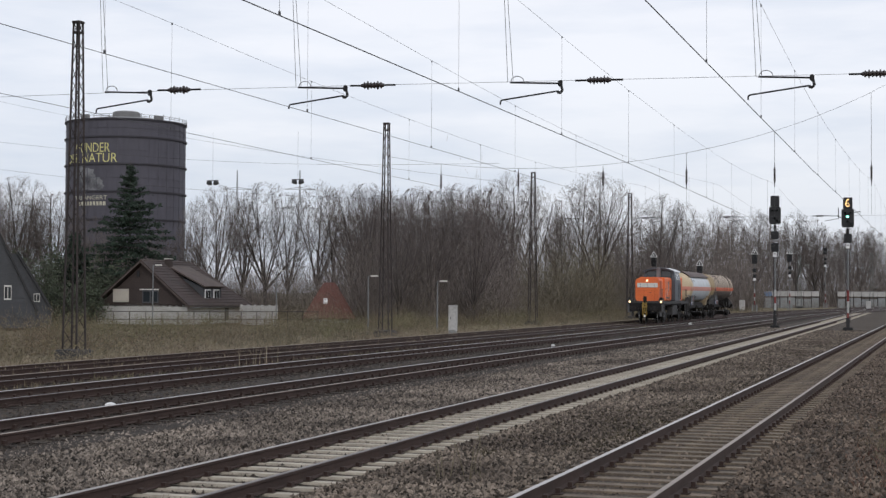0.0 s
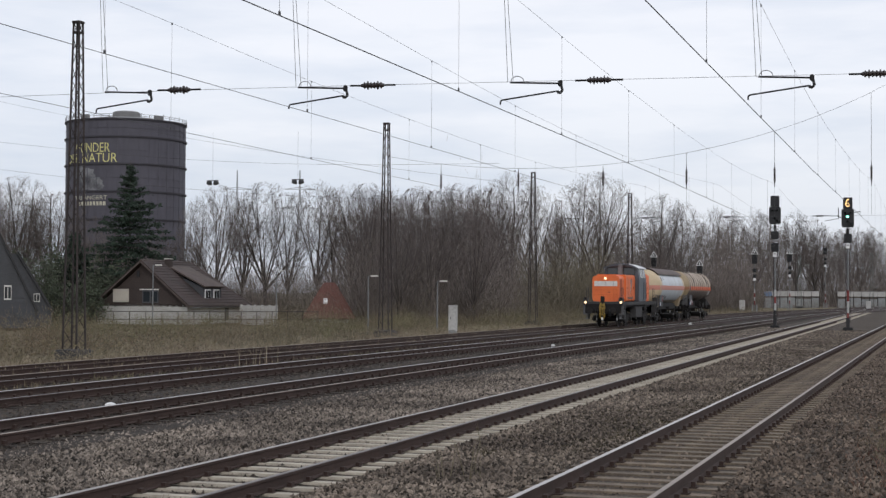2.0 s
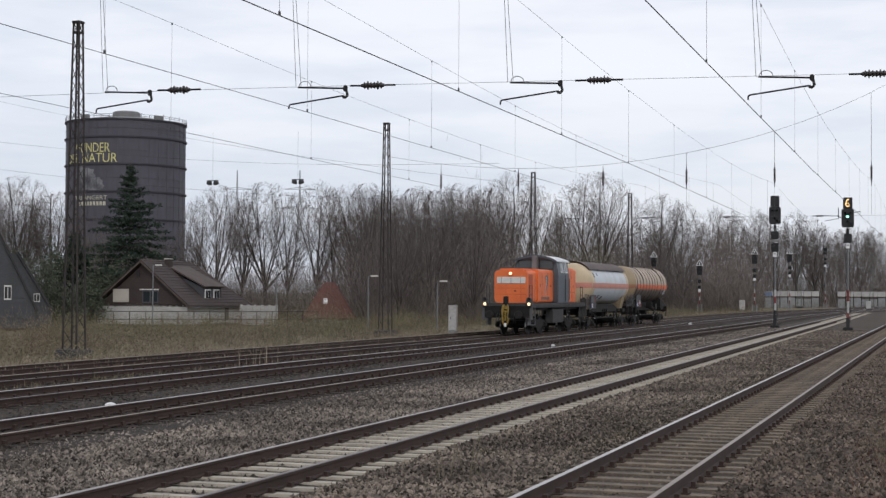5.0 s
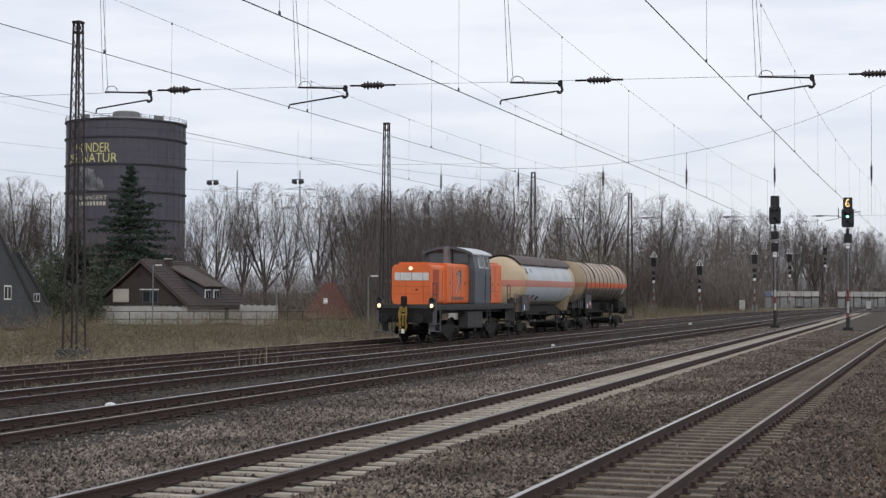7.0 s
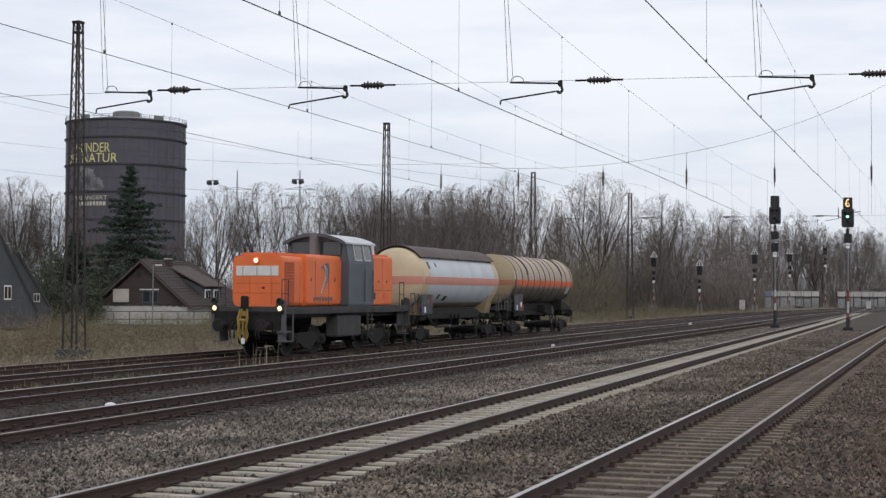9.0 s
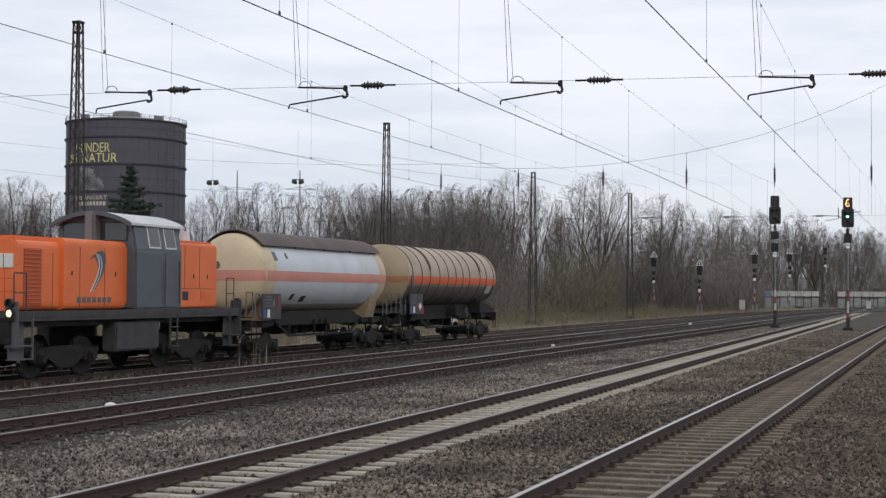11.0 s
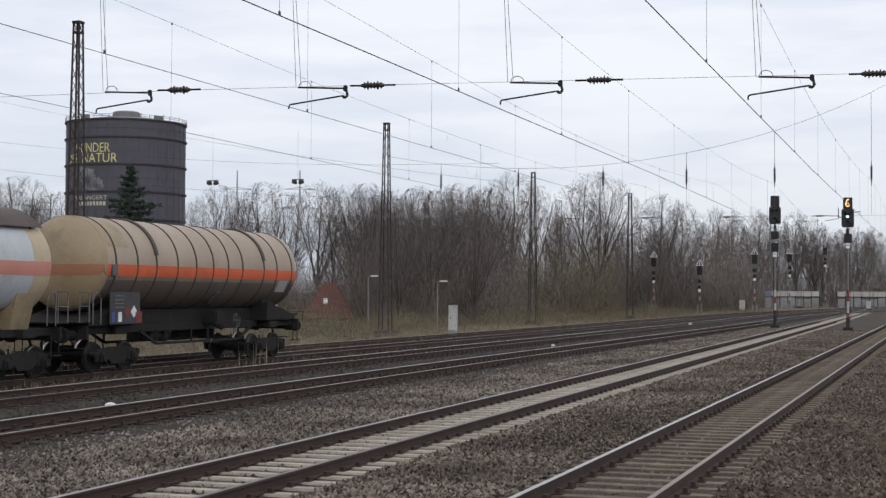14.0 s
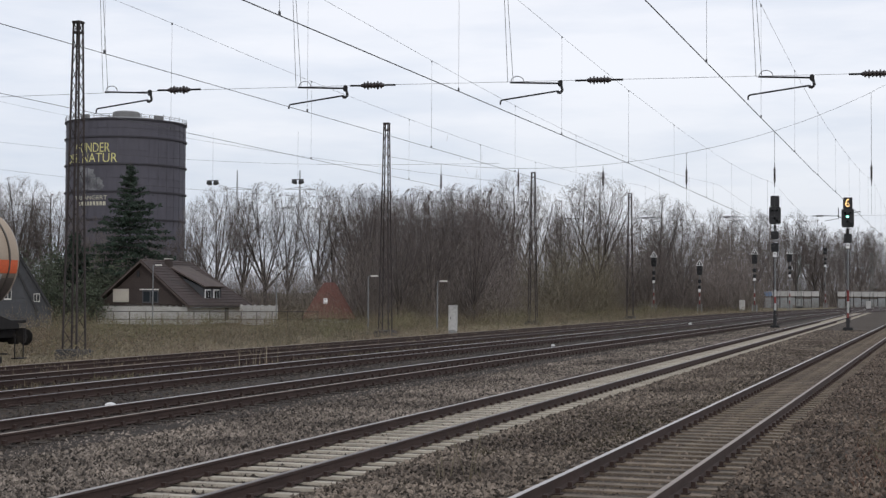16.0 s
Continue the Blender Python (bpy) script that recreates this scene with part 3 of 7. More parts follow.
def build_loco():
    t = thing("diesel_locomotive", "orange diesel shunting locomotive with grey centre cab and lit headlamps", "locomotive")
    # frame and platform
    b = B()
    box(b, (0, 0, 1.62), (13.0, 2.96, 0.18), 0.02)
    box(b, (0, 0, 1.42), (12.6, 2.0, 0.30), 0.02)
    for s in (-1, 1):
        box(b, (0, s * 1.44, 1.58), (12.9, 0.05, 0.28), 0.01)
    part("frame", b, M["frame_grey"], t, "grimy dark grey underframe")
    for s in (-1, 1):
        b = B()
        box(b, (s * 6.5, 0, 1.17), (0.10, 2.7, 0.62), 0.02)
        box(b, (s * 6.52, 0, 1.5), (0.13, 2.9, 0.10), 0.02)
        part("buffer_beam", b, M["running_gear"], t)
        for y in (-0.875, 0.875):
            buffer(t, s * 6.54, y, s)
        # coupling hook, screw link and hoses
        b = B()
        box(b, (s * 6.66, 0, 1.06), (0.30, 0.09, 0.14), 0.02)
        rod(b, (s * 6.78, 0, 1.0), (s * 6.78, 0, 1.16), 0.05, 8)
        part("draw_hook", b, M["running_gear"], t)
    b = B()
    for y, z1 in ((-0.09, 0.45), (0.09, 0.45)):
        pipe(b, [(-6.72, y, 1.70), (-6.80, y * 1.3, 1.38), (-6.86, y * 1.6, 1.05), (-6.80, y * 1.2, z1)], 0.035, 8)
    box(b, (-6.80, 0, 1.46), (0.10, 0.22, 0.2), 0.03)
    rod(b, (-6.84, 0, 0.7), (-6.84, 0, 1.3), 0.05, 8)
    rod(b, (-6.86, -0.17, 1.22), (-6.86, 0.17, 1.22), 0.05, 8)
    for y in (-0.13, 0.13):
        pipe(b, [(-6.80, y, 1.62), (-6.88, y * 1.5, 1.3), (-6.90, y * 1.1, 0.95), (-6.84, y * 1.5, 0.7), (-6.80, y * 0.8, 0.5)], 0.045, 8)
    part("screw_coupling", b, M["yellow"], t, "worn yellow screw coupling")
    b = B()
    box(b, (-6.84, 0, 0.46), (0.05, 0.15, 0.22), 0.02)
    part("coupling_tag", b, M["white"], t, "white tag under the coupling")
    b = B()
    box(b, (-6.72, 0, 1.86), (0.12, 0.30, 0.5), 0.03)
    part("coupling_bracket", b, M["running_gear"], t)
    for y in (-0.5, 0.55, -0.62, 0.38):
        b = B()
        pipe(b, [(-6.58, y, 1.12), (-6.74, y, 1.0), (-6.76, y + 0.03, 0.7), (-6.66, y + 0.05, 0.55)], 0.03, 7)
        part("brake_hose", b, M["black"], t)
    # corner plates with lamps and steps
    for s in (-1, 1):
        for y in (-1, 1):
            b = B()
            box(b, (s * 6.42, y * 1.33, 1.36), (0.08, 0.40, 1.22), 0.02)
            for z in (0.45, 0.8):
                box(b, (s * 6.05, y * 1.33, z), (0.75, 0.34, 0.04), 0.01)
            box(b, (s * 5.68, y * 1.46, 1.0), (0.06, 0.06, 1.15), 0.01)
            box(b, (s * 6.05, y * 1.20, 1.0), (0.7, 0.03, 1.1), 0.01)
            sp = part("step_plate", b, M["plate_grey"] if s < 0 else M["frame_grey"], t, "grey corner step plate")
            b = B()
            lathe(b, [(s * 6.46, 0.13), (s * 6.58, 0.13), (s * 6.58, 0.10), (s * 6.50, 0.09)], "x", 16)
            bmesh.ops.translate(b, vec=(0, y * 1.33, 1.66), verts=b.verts)
            hl = part("headlamp", b, M["black"], t)
            b = B()
            lathe(b, [(s * 6.52, 0.002), (s * 6.53, 0.10), (s * 6.55, 0.09), (s * 6.575, 0.003)], "x", 16)
            bmesh.ops.translate(b, vec=(0, y * 1.33, 1.66), verts=b.verts)
            part("lens", b, M["lamp_warm"] if s < 0 else M["glass"], hl, "lit warm headlamp lens" if s < 0 else "unlit lens")
            b = B()
            lathe(b, [(s * 6.46, 0.12), (s * 6.60, 0.12), (s * 6.60, 0.085), (s * 6.49, 0.08), (s * 6.48, 0.003)], "x", 16)
            bmesh.ops.translate(b, vec=(0, y * 1.33, 1.93), verts=b.verts)
            part("tail_lamp", b, M["black"], t, "unlit upper lamp housing")
    # hoods
    FX = -5.75
    def hood(name, x0, x1, w, z1, z0=1.72, r=0.16, mat="orange", label=""):
        bb = B()
        poly = rounded([(-w, z0), (w, z0), (w, z1), (-w, z1)], r)
        poly = [(y, max(z, z0)) for y, z in poly]
        prism(bb, poly, "x", x0, x1)
        es = [e for e in bb.edges if abs(e.verts[0].co.x - e.verts[1].co.x) < 1e-5 and (e.verts[0].co.z > z0 + 0.02 or e.verts[1].co.z > z0 + 0.02)]
        bmesh.ops.bevel(bb, geom=es, offset=0.05, segments=2, affect="EDGES")
        return part(name, bb, M[mat], t, label)
    fh = hood("front_hood", FX, -3.72, 1.0, 3.62, r=0.22, label="orange front hood")
    mh = hood("engine_hood", -3.72, -0.36, 1.1, 3.74, r=0.2, label="orange engine hood")
    rh = hood("rear_hood", 2.45, 5.55, 1.02, 3.84, r=0.1, label="orange rear hood")
    b = B()
    box(b, (-4.7, 0, 3.66), (1.75, 1.5, 0.16), 0.05)
    part("fan_cover", b, M["orange"], fh, "orange raised roof fan cover")
    b = B()
    box(b, (4.0, 0, 3.88), (3.1, 1.7, 0.08), 0.03)
    part("hood_lid", b, M["orange"], rh, "pale faded hood lid")
    # nose: grille band, joints, lamp
    b = B()
    box(b, (FX - 0.012, -0.02, 3.05), (0.05, 1.74, 0.38), 0.015)
    gr = part("grille", b, M["white_panel"], fh, "white radiator grille band")
    for i in range(3):
        b = B()
        box(b, (FX - 0.04, -0.02 + (i - 1) * 0.58, 3.05), (0.012, 0.02, 0.35))
        part("bar", b, M["plate_grey"], gr)
    for z in (2.58, 2.22):
        b = B()
        box(b, (FX - 0.003, 0, z), (0.02, 1.85, 0.018))
        part("seam", b, M["orange_dark"], fh)
    for y in (-0.62, 0.28):
        b = B()
        box(b, (FX - 0.003, y, 2.35), (0.02, 0.018, 1.1))
        part("seam", b, M["orange_dark"], fh)
    b = B()
    box(b, (FX - 0.02, -0.28, 2.42), (0.04, 0.12, 0.08), 0.01)
    part("latch", b, M["red"], fh)
    b = B()
    lathe(b, [(FX - 0.10, 0.10), (FX - 0.12, 0.12), (FX + 0.05, 0.13)], "x", 18)
    bmesh.ops.translate(b, vec=(0, 0.0, 3.44), verts=b.verts)
    tl = part("top_lamp", b, M["orange"], fh)
    b = B()
    lathe(b, [(FX - 0.085, 0.003), (FX - 0.10, 0.092), (FX - 0.11, 0.088), (FX - 0.125, 0.003)], "x", 18)
    bmesh.ops.translate(b, vec=(0, 0.0, 3.44), verts=b.verts)
    part("lens", b, M["lamp_warm"], tl, "lit warm top lamp")
    # side grille, doors, logo
    for s in (-1, 1):
        b = B()
        box(b, (-5.05, s * 1.0, 2.62), (0.82, 0.03, 1.55), 0.01)
        sg = part("side_grille", b, M["orange_dark"], fh, "dark orange side radiator grille")
        for i in range(14):
            bb = B()
            box(bb, (-5.05, s * 1.02, 1.92 + i * 0.11), (0.76, 0.02, 0.03), 0, Matrix.Rotation(s * 0.6, 4, "X"))
            part("slat", bb, M["orange_dark"], sg)
        for x, z0, z1 in ((-4.1, 1.8, 3.3), (-2.9, 1.8, 3.5), (-1.6, 1.8, 3.5)):
            b = B()
            w = 1.0 if x < -3.72 else 1.1
            box(b, (x, s * w, (z0 + z1) / 2), (0.016, 0.012, z1 - z0))
            part("seam", b, M["frame_grey"], fh if x < -3.72 else mh)
        for x in (-3.3, -1.0, 3.0, 3.95, 4.9):
            b = B()
            w = 1.1 if x < 0 else 1.02
            box(b, (x, s * w, 2.75), (0.05, 0.04, 0.14), 0.01)
            part("handle", b, M["black"], mh if x < 0 else rh)
        for x in (3.35, 4.35):
            b = B()
            box(b, (x, s * 1.02, 3.05), (0.016, 0.012, 1.35))
            part("seam", b, M["frame_grey"], rh)
        b = B()
        box(b, (4.0, s * 1.02, 2.35), (2.9, 0.012, 0.016))
        part("seam", b, M["frame_grey"], rh)
        b = B()
        box(b, (3.4, s * 1.02, 2.12), (0.40, 0.02, 0.30), 0.01)
        part("vent", b, M["black"], rh, "small black vent")
        b = B()
        box(b, (4.6, s * 1.02, 2.12), (0.36, 0.02, 0.28), 0.01)
        part("hatch", b, M["stripe"], rh)
        # side emblem: a dark curved hook with white streaks, and a line of bars for the word
        b = B()
        arc = [(-0.26, 3.18), (-0.12, 3.30), (0.10, 3.33), (0.26, 3.20), (0.31, 2.98), (0.22, 2.72), (0.06, 2.50), (-0.08, 2.34), (-0.18, 2.22)]
        wd = [0.16, 0.34, 0.42, 0.44, 0.42, 0.36, 0.27, 0.18, 0.10]
        ps = []
        for (x, z), w in zip(arc, wd):
            ps.append((x - s * 0 - w / 2, z))
        left = [(-2.05 + x - w * 0.5, z - w * 0.25) for (x, z), w in zip(arc, wd)]
        right = [(-2.05 + x + w * 0.5, z + w * 0.25) for (x, z), w in zip(arc, wd)]
        vl = [b.verts.new((x, s * 1.106, z)) for x, z in left]
        vr = [b.verts.new((x, s * 1.106, z)) for x, z in right]
        for i in range(len(arc) - 1):
            b.faces.new((vl[i], vl[i + 1], vr[i + 1], vr[i]))
        em = part("emblem", b, M["grey"], mh, "dark grey curved emblem")
        for w0, m_ in ((-0.15, 0.045), (-0.02, 0.03)):
            b = B()
            vl = [b.verts.new((-2.05 + x + w0 - m_ / 2, s * 1.11, z)) for (x, z) in arc[2:]]
            vr = [b.verts.new((-2.05 + x + w0 + m_ / 2, s * 1.11, z)) for (x, z) in arc[2:]]
            for i in range(len(vl) - 1):
                b.faces.new((vl[i], vl[i + 1], vr[i + 1], vr[i]))
            part("streak", b, M["white"], em, "white streak")
        for i in range(7):
            b = B()
            box(b, (-2.95 + i * 0.27, s * 1.102, 2.0), (0.2, 0.012, 0.16), 0.01)
            part("lettering_bar", b, M["plate_grey"], mh)
    # cab
    CW = 1.42
    b = B()
    poly = [(-CW, 1.72), (CW, 1.72), (CW, 3.48), (CW - 0.16, 4.32), (-CW + 0.16, 4.32), (-CW, 3.48)]
    prism(b, poly, "x", -0.36, 2.45, 0.05)
    cab = part("cab", b, M["grey"], t, "blue-grey driver's cab")
    b = B()
    n = 14
    for lo, hi, x0, x1 in ((0, 0.09, -0.62, 2.72),):
        arc = [(-1.36 + 2.72 * i / n, 4.30 + 0.36 * math.cos((i / n - 0.5) * math.pi) ** 0.8) for i in range(n + 1)]
        poly = arc + [(y, z - 0.07) for y, z in arc[::-1]]
        prism(b, poly, "x", x0, x1)
    part("cab_roof", b, M["roof_white"], cab, "curved pale grey cab roof")
    for x0, x1 in ((-0.66, -0.60), (2.70, 2.76)):
        b = B()
        arc = [(-1.38 + 2.76 * i / n, 4.305 + 0.365 * math.cos((i / n - 0.5) * math.pi) ** 0.8) for i in range(n + 1)]
        prism(b, arc + [(y, z - 0.13) for y, z in arc[::-1]], "x", x0, x1)
        part("roof_edge", b, M["grey"], cab, "dark grey rim of the cab roof")
    b = B()
    arc = [(-1.25 + 2.5 * i / n, 4.28 + 0.34 * math.cos((i / n - 0.5) * math.pi) ** 0.8) for i in range(n + 1)]
    prism(b, arc + [(1.25, 4.2), (-1.25, 4.2)], "x", -0.36, 2.45)
    part("roof_end", b, M["grey"], cab)
    for s in (-1, 1):
        lean = Matrix.Rotation(s * 0.188, 4, "X")
        for x0, x1 in ((0.42, 1.15), (1.42, 2.1)):
            b = B()
            box(b, ((x0 + x1) / 2, s * (CW - 0.085), 3.92), (x1 - x0, 0.03, 0.72), 0.01, lean)
            w = part("side_window", b, M["white_panel"], cab, "pale-framed side window")
            b = B()
            box(b, ((x0 + x1) / 2, s * (CW - 0.082), 3.92), (x1 - x0 - 0.1, 0.036, 0.62), 0.0, lean)
            part("pane", b, M["glass"], w, "dark glass pane")
        b = B()
        box(b, (1.75, s * CW, 2.62), (0.72, 0.03, 1.7), 0.01)
        d = part("cab_door", b, M["grey"], cab)
        b = B()
        rod(b, (2.2, s * (CW + 0.05), 1.9), (2.2, s * (CW + 0.05), 3.2), 0.02, 8)
        part("handrail", b, M["frame_grey"], cab)
        b = B()
        rod(b, (1.3, s * (CW + 0.05), 1.9), (1.3, s * (CW + 0.05), 3.2), 0.02, 8)
        part("handrail", b, M["frame_grey"], cab)
        # ladder
        b = B()
        for x in (1.65, 2.1):
            box(b, (x, s * 1.46, 1.05), (0.05, 0.05, 1.15), 0.005)
        for z in (0.55, 0.85, 1.15):
            box(b, (1.87, s * 1.48, z), (0.48, 0.18, 0.03), 0.005)
        part("ladder", b, M["frame_grey"], t)
        for fx, dx in ((-0.36, -1), (2.45, 1)):
            for y0 in (0.62,):
                b = B()
                box(b, (fx + dx * 0.0, s * y0, 4.05), (0.03, 1.02, 0.60), 0.01)
                w = part("end_window", b, M["black"], cab, "black-framed end window")
                b = B()
                box(b, (fx + dx * 0.004, s * y0, 4.05), (0.036, 0.92, 0.51), 0.0)
                part("pane", b, M["glass"], w, "dark glass pane")
    b = B()
    box(b, (-0.52, 0, 4.15), (0.42, 0.36, 1.0), 0.06)
    part("exhaust_chimney", b, M["chimney_grey"], mh, "grey exhaust chimney before the cab")
    b = B()
    rod(b, (4.25, -0.5, 3.9), (4.25, -0.5, 4.42), 0.19, 12, 0.13)
    part("vent_pipe", b, M["roof_white"], rh, "pale conical vent pipe")
    b = B()
    rod(b, (0.6, -0.3, 4.62), (0.6, -0.3, 4.85), 0.02, 6)
    part("aerial", b, M["black"], cab)
    # fuel tank and boxes
    for s in (-1, 1):
        b = B()
        box(b, (-0.1, s * 1.12, 0.92), (2.5, 0.5, 0.86), 0.05)
        part("fuel_tank", b, M["frame_grey"], t, "grey side fuel tank")
    b = B()
    rod(b, (-1.3, 0, 0.62), (1.6, 0, 0.62), 0.28, 14)
    part("air_reservoir", b, M["running_gear"], t)
    # railings at the ends
    for s in (-1, 1):
        for y in (-1.3, 1.3):
            b = B()
            pipe(b, [(s * 6.3, y, 1.72), (s * 6.3, y, 2.72), (s * 5.75, y, 2.72), (s * 5.75, y, 1.72)], 0.02, 8)
            rod(b, (s * 6.3, y, 2.2), (s * 5.75, y, 2.2), 0.016, 8)
            part("railing", b, M["frame_grey"], t)
    for x in (-3.5, 3.5):
        bogie(t, x, 2.5, 0.55, True)
    return t


def tank_shell(profile, a0, a1, seg):
    b = B()
    lathe(b, profile, "x", seg, a0, a1, False)
    return b


def build_wagon_base(t, half, bogies):
    b = B()
    for s in (-1, 1):
        box(b, (0, s * 0.62, 1.17), (2 * half - 1.3, 0.14, 0.26), 0.02)
        for e in (-1, 1):
            box(b, (e * (half - 1.9), s * 0.95, 1.17), (2.6, 0.12, 0.22), 0.02)
    for e in (-1, 1):
        box(b, (e * (half - 0.68), 0, 1.12), (0.12, 2.6, 0.40), 0.02)
        box(b, (e * bogies, 0, 1.15), (0.7, 2.4, 0.25), 0.02)
    part("underframe", b, M["running_gear"], t, "dark grimy underframe")
    for e in (-1, 1):
        for y in (-0.875, 0.875):
            buffer(t, e * (half - 0.64), y, e)
        b = B()
        box(b, (e * (half - 0.5), 0, 1.05), (0.3, 0.09, 0.14), 0.02)
        pipe(b, [(e * (half - 0.4), 0, 1.0), (e * (half - 0.25), 0, 0.8), (e * (half - 0.3), 0, 0.55)], 0.04, 7)
        part("draw_hook", b, M["running_gear"], t)
        # end shunter's steps
        for y in (-1.28, 1.28):
            b = B()
            for x in (half - 0.75, half - 1.15):
                rod(b, (e * x, y, 0.5), (e * x, y, 1.15), 0.02, 6)
            box(b, (e * (half - 0.95), y, 0.5), (0.45, 0.22, 0.03), 0.005)
            part("step", b, M["running_gear"], t)
        bogie(t, e * bogies, 1.8, 0.46)
    # brake cylinder and rods
    b = B()
    rod(b, (0.4, 0.2, 0.85), (1.1, 0.2, 0.85), 0.2, 14)
    rod(b, (-bogies + 1.2, 0, 0.72), (bogies - 1.2, 0, 0.72), 0.03, 7)
    rod(b, (-2.6, -0.35, 0.92), (-1.2, -0.35, 0.92), 0.19, 14)
    for q in (-1, 1):
        box(b, (q * 1.7, 0.1, 0.86), (0.12, 1.5, 0.35), 0.02)
    part("brake_gear", b, M["running_gear"], t)
    # trussed side stays under the sills
    for s in (-1, 1):
        b = B()
        pts = [(-bogies + 1.5, s * 0.98, 1.08), (-bogies + 2.5, s * 0.98, 0.66), (bogies - 2.5, s * 0.98, 0.66), (bogies - 1.5, s * 0.98, 1.08)]
        for p, q in zip(pts, pts[1:]):
            strip(b, p, q, 0.06, 0.09)
        for x in (-bogies + 2.5, -0.6, 0.6, bogies - 2.5):
            box(b, (x, s * 0.98, 0.88), (0.08, 0.06, 0.44), 0.01)
        part("side_truss", b, M["running_gear"], t)


def saddle(t, x, z, r, mat="running_gear", label="", reach=58):
    b = B()
    n = 10
    top = [(math.sin(radians(a)) * (r + 0.01), z - math.cos(radians(a)) * (r + 0.01)) for a in [-reach + 2 * reach * i / n for i in range(n + 1)]]
    poly = top + [(1.05, 1.28), (-1.05, 1.28)]
    prism(b, poly, "x", x - 0.45, x + 0.45)
    return part("saddle", b, M[mat], t, label)


def end_platform(t, x, sgn):
    """Walkway with hooped handrails at a wagon's end."""
    b = B()
    box(b, (x, 0, 1.42), (0.62, 2.5, 0.05), 0.01)
    part("walkway", b, M["running_gear"], t)
    for s in (-1, 1):
        b = B()
        pipe(b, [(x - 0.26, s * 1.27, 1.42), (x - 0.26, s * 1.27, 2.34), (x + 0.26, s * 1.27, 2.34), (x + 0.26, s * 1.27, 1.42)], 0.024, 8)
        pipe(b, [(x - 0.26, s * 1.27, 1.9), (x + 0.26, s * 1.27, 1.9)], 0.018, 8)
        part("handrail", b, M["plate_grey"], t, "grey hooped handrail")
        b = B()
        pipe(b, [(x + sgn * -0.85, s * 1.30, 1.35), (x + sgn * -0.85, s * 1.30, 2.1), (x + sgn * -0.7, s * 1.30, 2.3), (x + sgn * -0.5, s * 1.30, 2.3), (x + sgn * -0.42, s * 1.30, 2.1), (x + sgn * -0.42, s * 1.30, 1.35)], 0.022, 8)
        part("grab_rail", b, M["plate_grey"], t)


def data_panel(t, x, y, w, h, z, red):
    """Frame-mounted board with labels; writing as bars."""
    b = B()
    box(b, (x, y, z), (w, 0.04, h), 0.01)
    p = part("data_board", b, M["board"], t, "dark board with small paper labels")
    s = -1 if y < 0 else 1
    yy = y + s * 0.024
    def lab(nm, cx, cz, sx, sz, mat, lb=""):
        bb = B()
        box(bb, (x + cx, yy, z + cz), (sx, 0.012, sz))
        part(nm, bb, M[mat], p, lb)
    lab("label", -w * 0.18, -h * 0.28, 0.20, 0.30, "white", "white paper label")
    lab("label", -w * 0.40, -h * 0.28, 0.16, 0.30, "blue", "blue label")
    if red:
        lab("label", w * 0.36, h * 0.2, 0.26, h * 0.45, "red", "red panel")
        lab("label", w * 0.08, h * 0.12, 0.14, 0.22, "galv")
    for i in range(4):
        lab("writing_bar", -w * 0.2, h * (0.38 - i * 0.12), w * 0.3, 0.025, "galv")
    if not red:
        for cx, mt in ((0.12, "red"), (0.5, "white")):
            bb = B()
            box(bb, (x + cx, yy, z - h * 0.12), (0.27, 0.012, 0.27), 0, Matrix.Rotation(radians(45), 4, "Y"))
            part("hazard_diamond", bb, M[mt], p, mt + " hazard diamond")
        lab("label", 0.78, -h * 0.3, 0.4, 0.36, "red", "red panel")


def stripe_band(t, profile_x0, profile_x1, r, zc, z0, z1, mat, parent):
    for s in (-1, 1):
        b = B()
        a = [math.asin((z0 - zc) / r), math.asin((z1 - zc) / r)]
        n = 3
        rows = []
        for i in range(n + 1):
            q = a[0] + (a[1] - a[0]) * i / n
            rows.append([b.verts.new((x, s * math.cos(q) * r, zc + math.sin(q) * r)) for x in (profile_x0, profile_x1)])
        for p, q in zip(rows, rows[1:]):
            b.faces.new((p[0], p[1], q[1], q[0]))
        part("stripe", b, M[mat], parent, "orange warning stripe")


def dome(x, r, depth, sgn, n=7):
    """Profile of a domed end, from the shell to the pole."""
    return [(x + sgn * depth * math.sin(math.pi / 2 * i / n), max(r * math.cos(math.pi / 2 * i / n), 0.004)) for i in range(n + 1)]


def end_stripe(tk, e, x, r, zc, depth, z0, z1, mat):
    """The warning stripe where it runs on across a domed end."""
    b = B()
    rows = []
    for i in range(25):
        y = (-0.973 + 1.946 * i / 24) * r
        rows.append([b.verts.new((x + e * (depth * math.sqrt(max(0, 1 - (y * y + (z - zc) ** 2) / (r * r))) + 0.014), y * 1.004, z)) for z in [z0 + (z1 - z0) * k / 3 for k in range(4)]])
    for p, q in zip(rows, rows[1:]):
        for i in range(3):
            b.faces.new((p[i], p[i + 1], q[i + 1], q[i]))
    part("end_stripe", b, M[mat], tk, "faded stripe on the tank end")


def lifted(b, z):
    bmesh.ops.translate(b, vec=(0, 0, z), verts=b.verts)
    return b


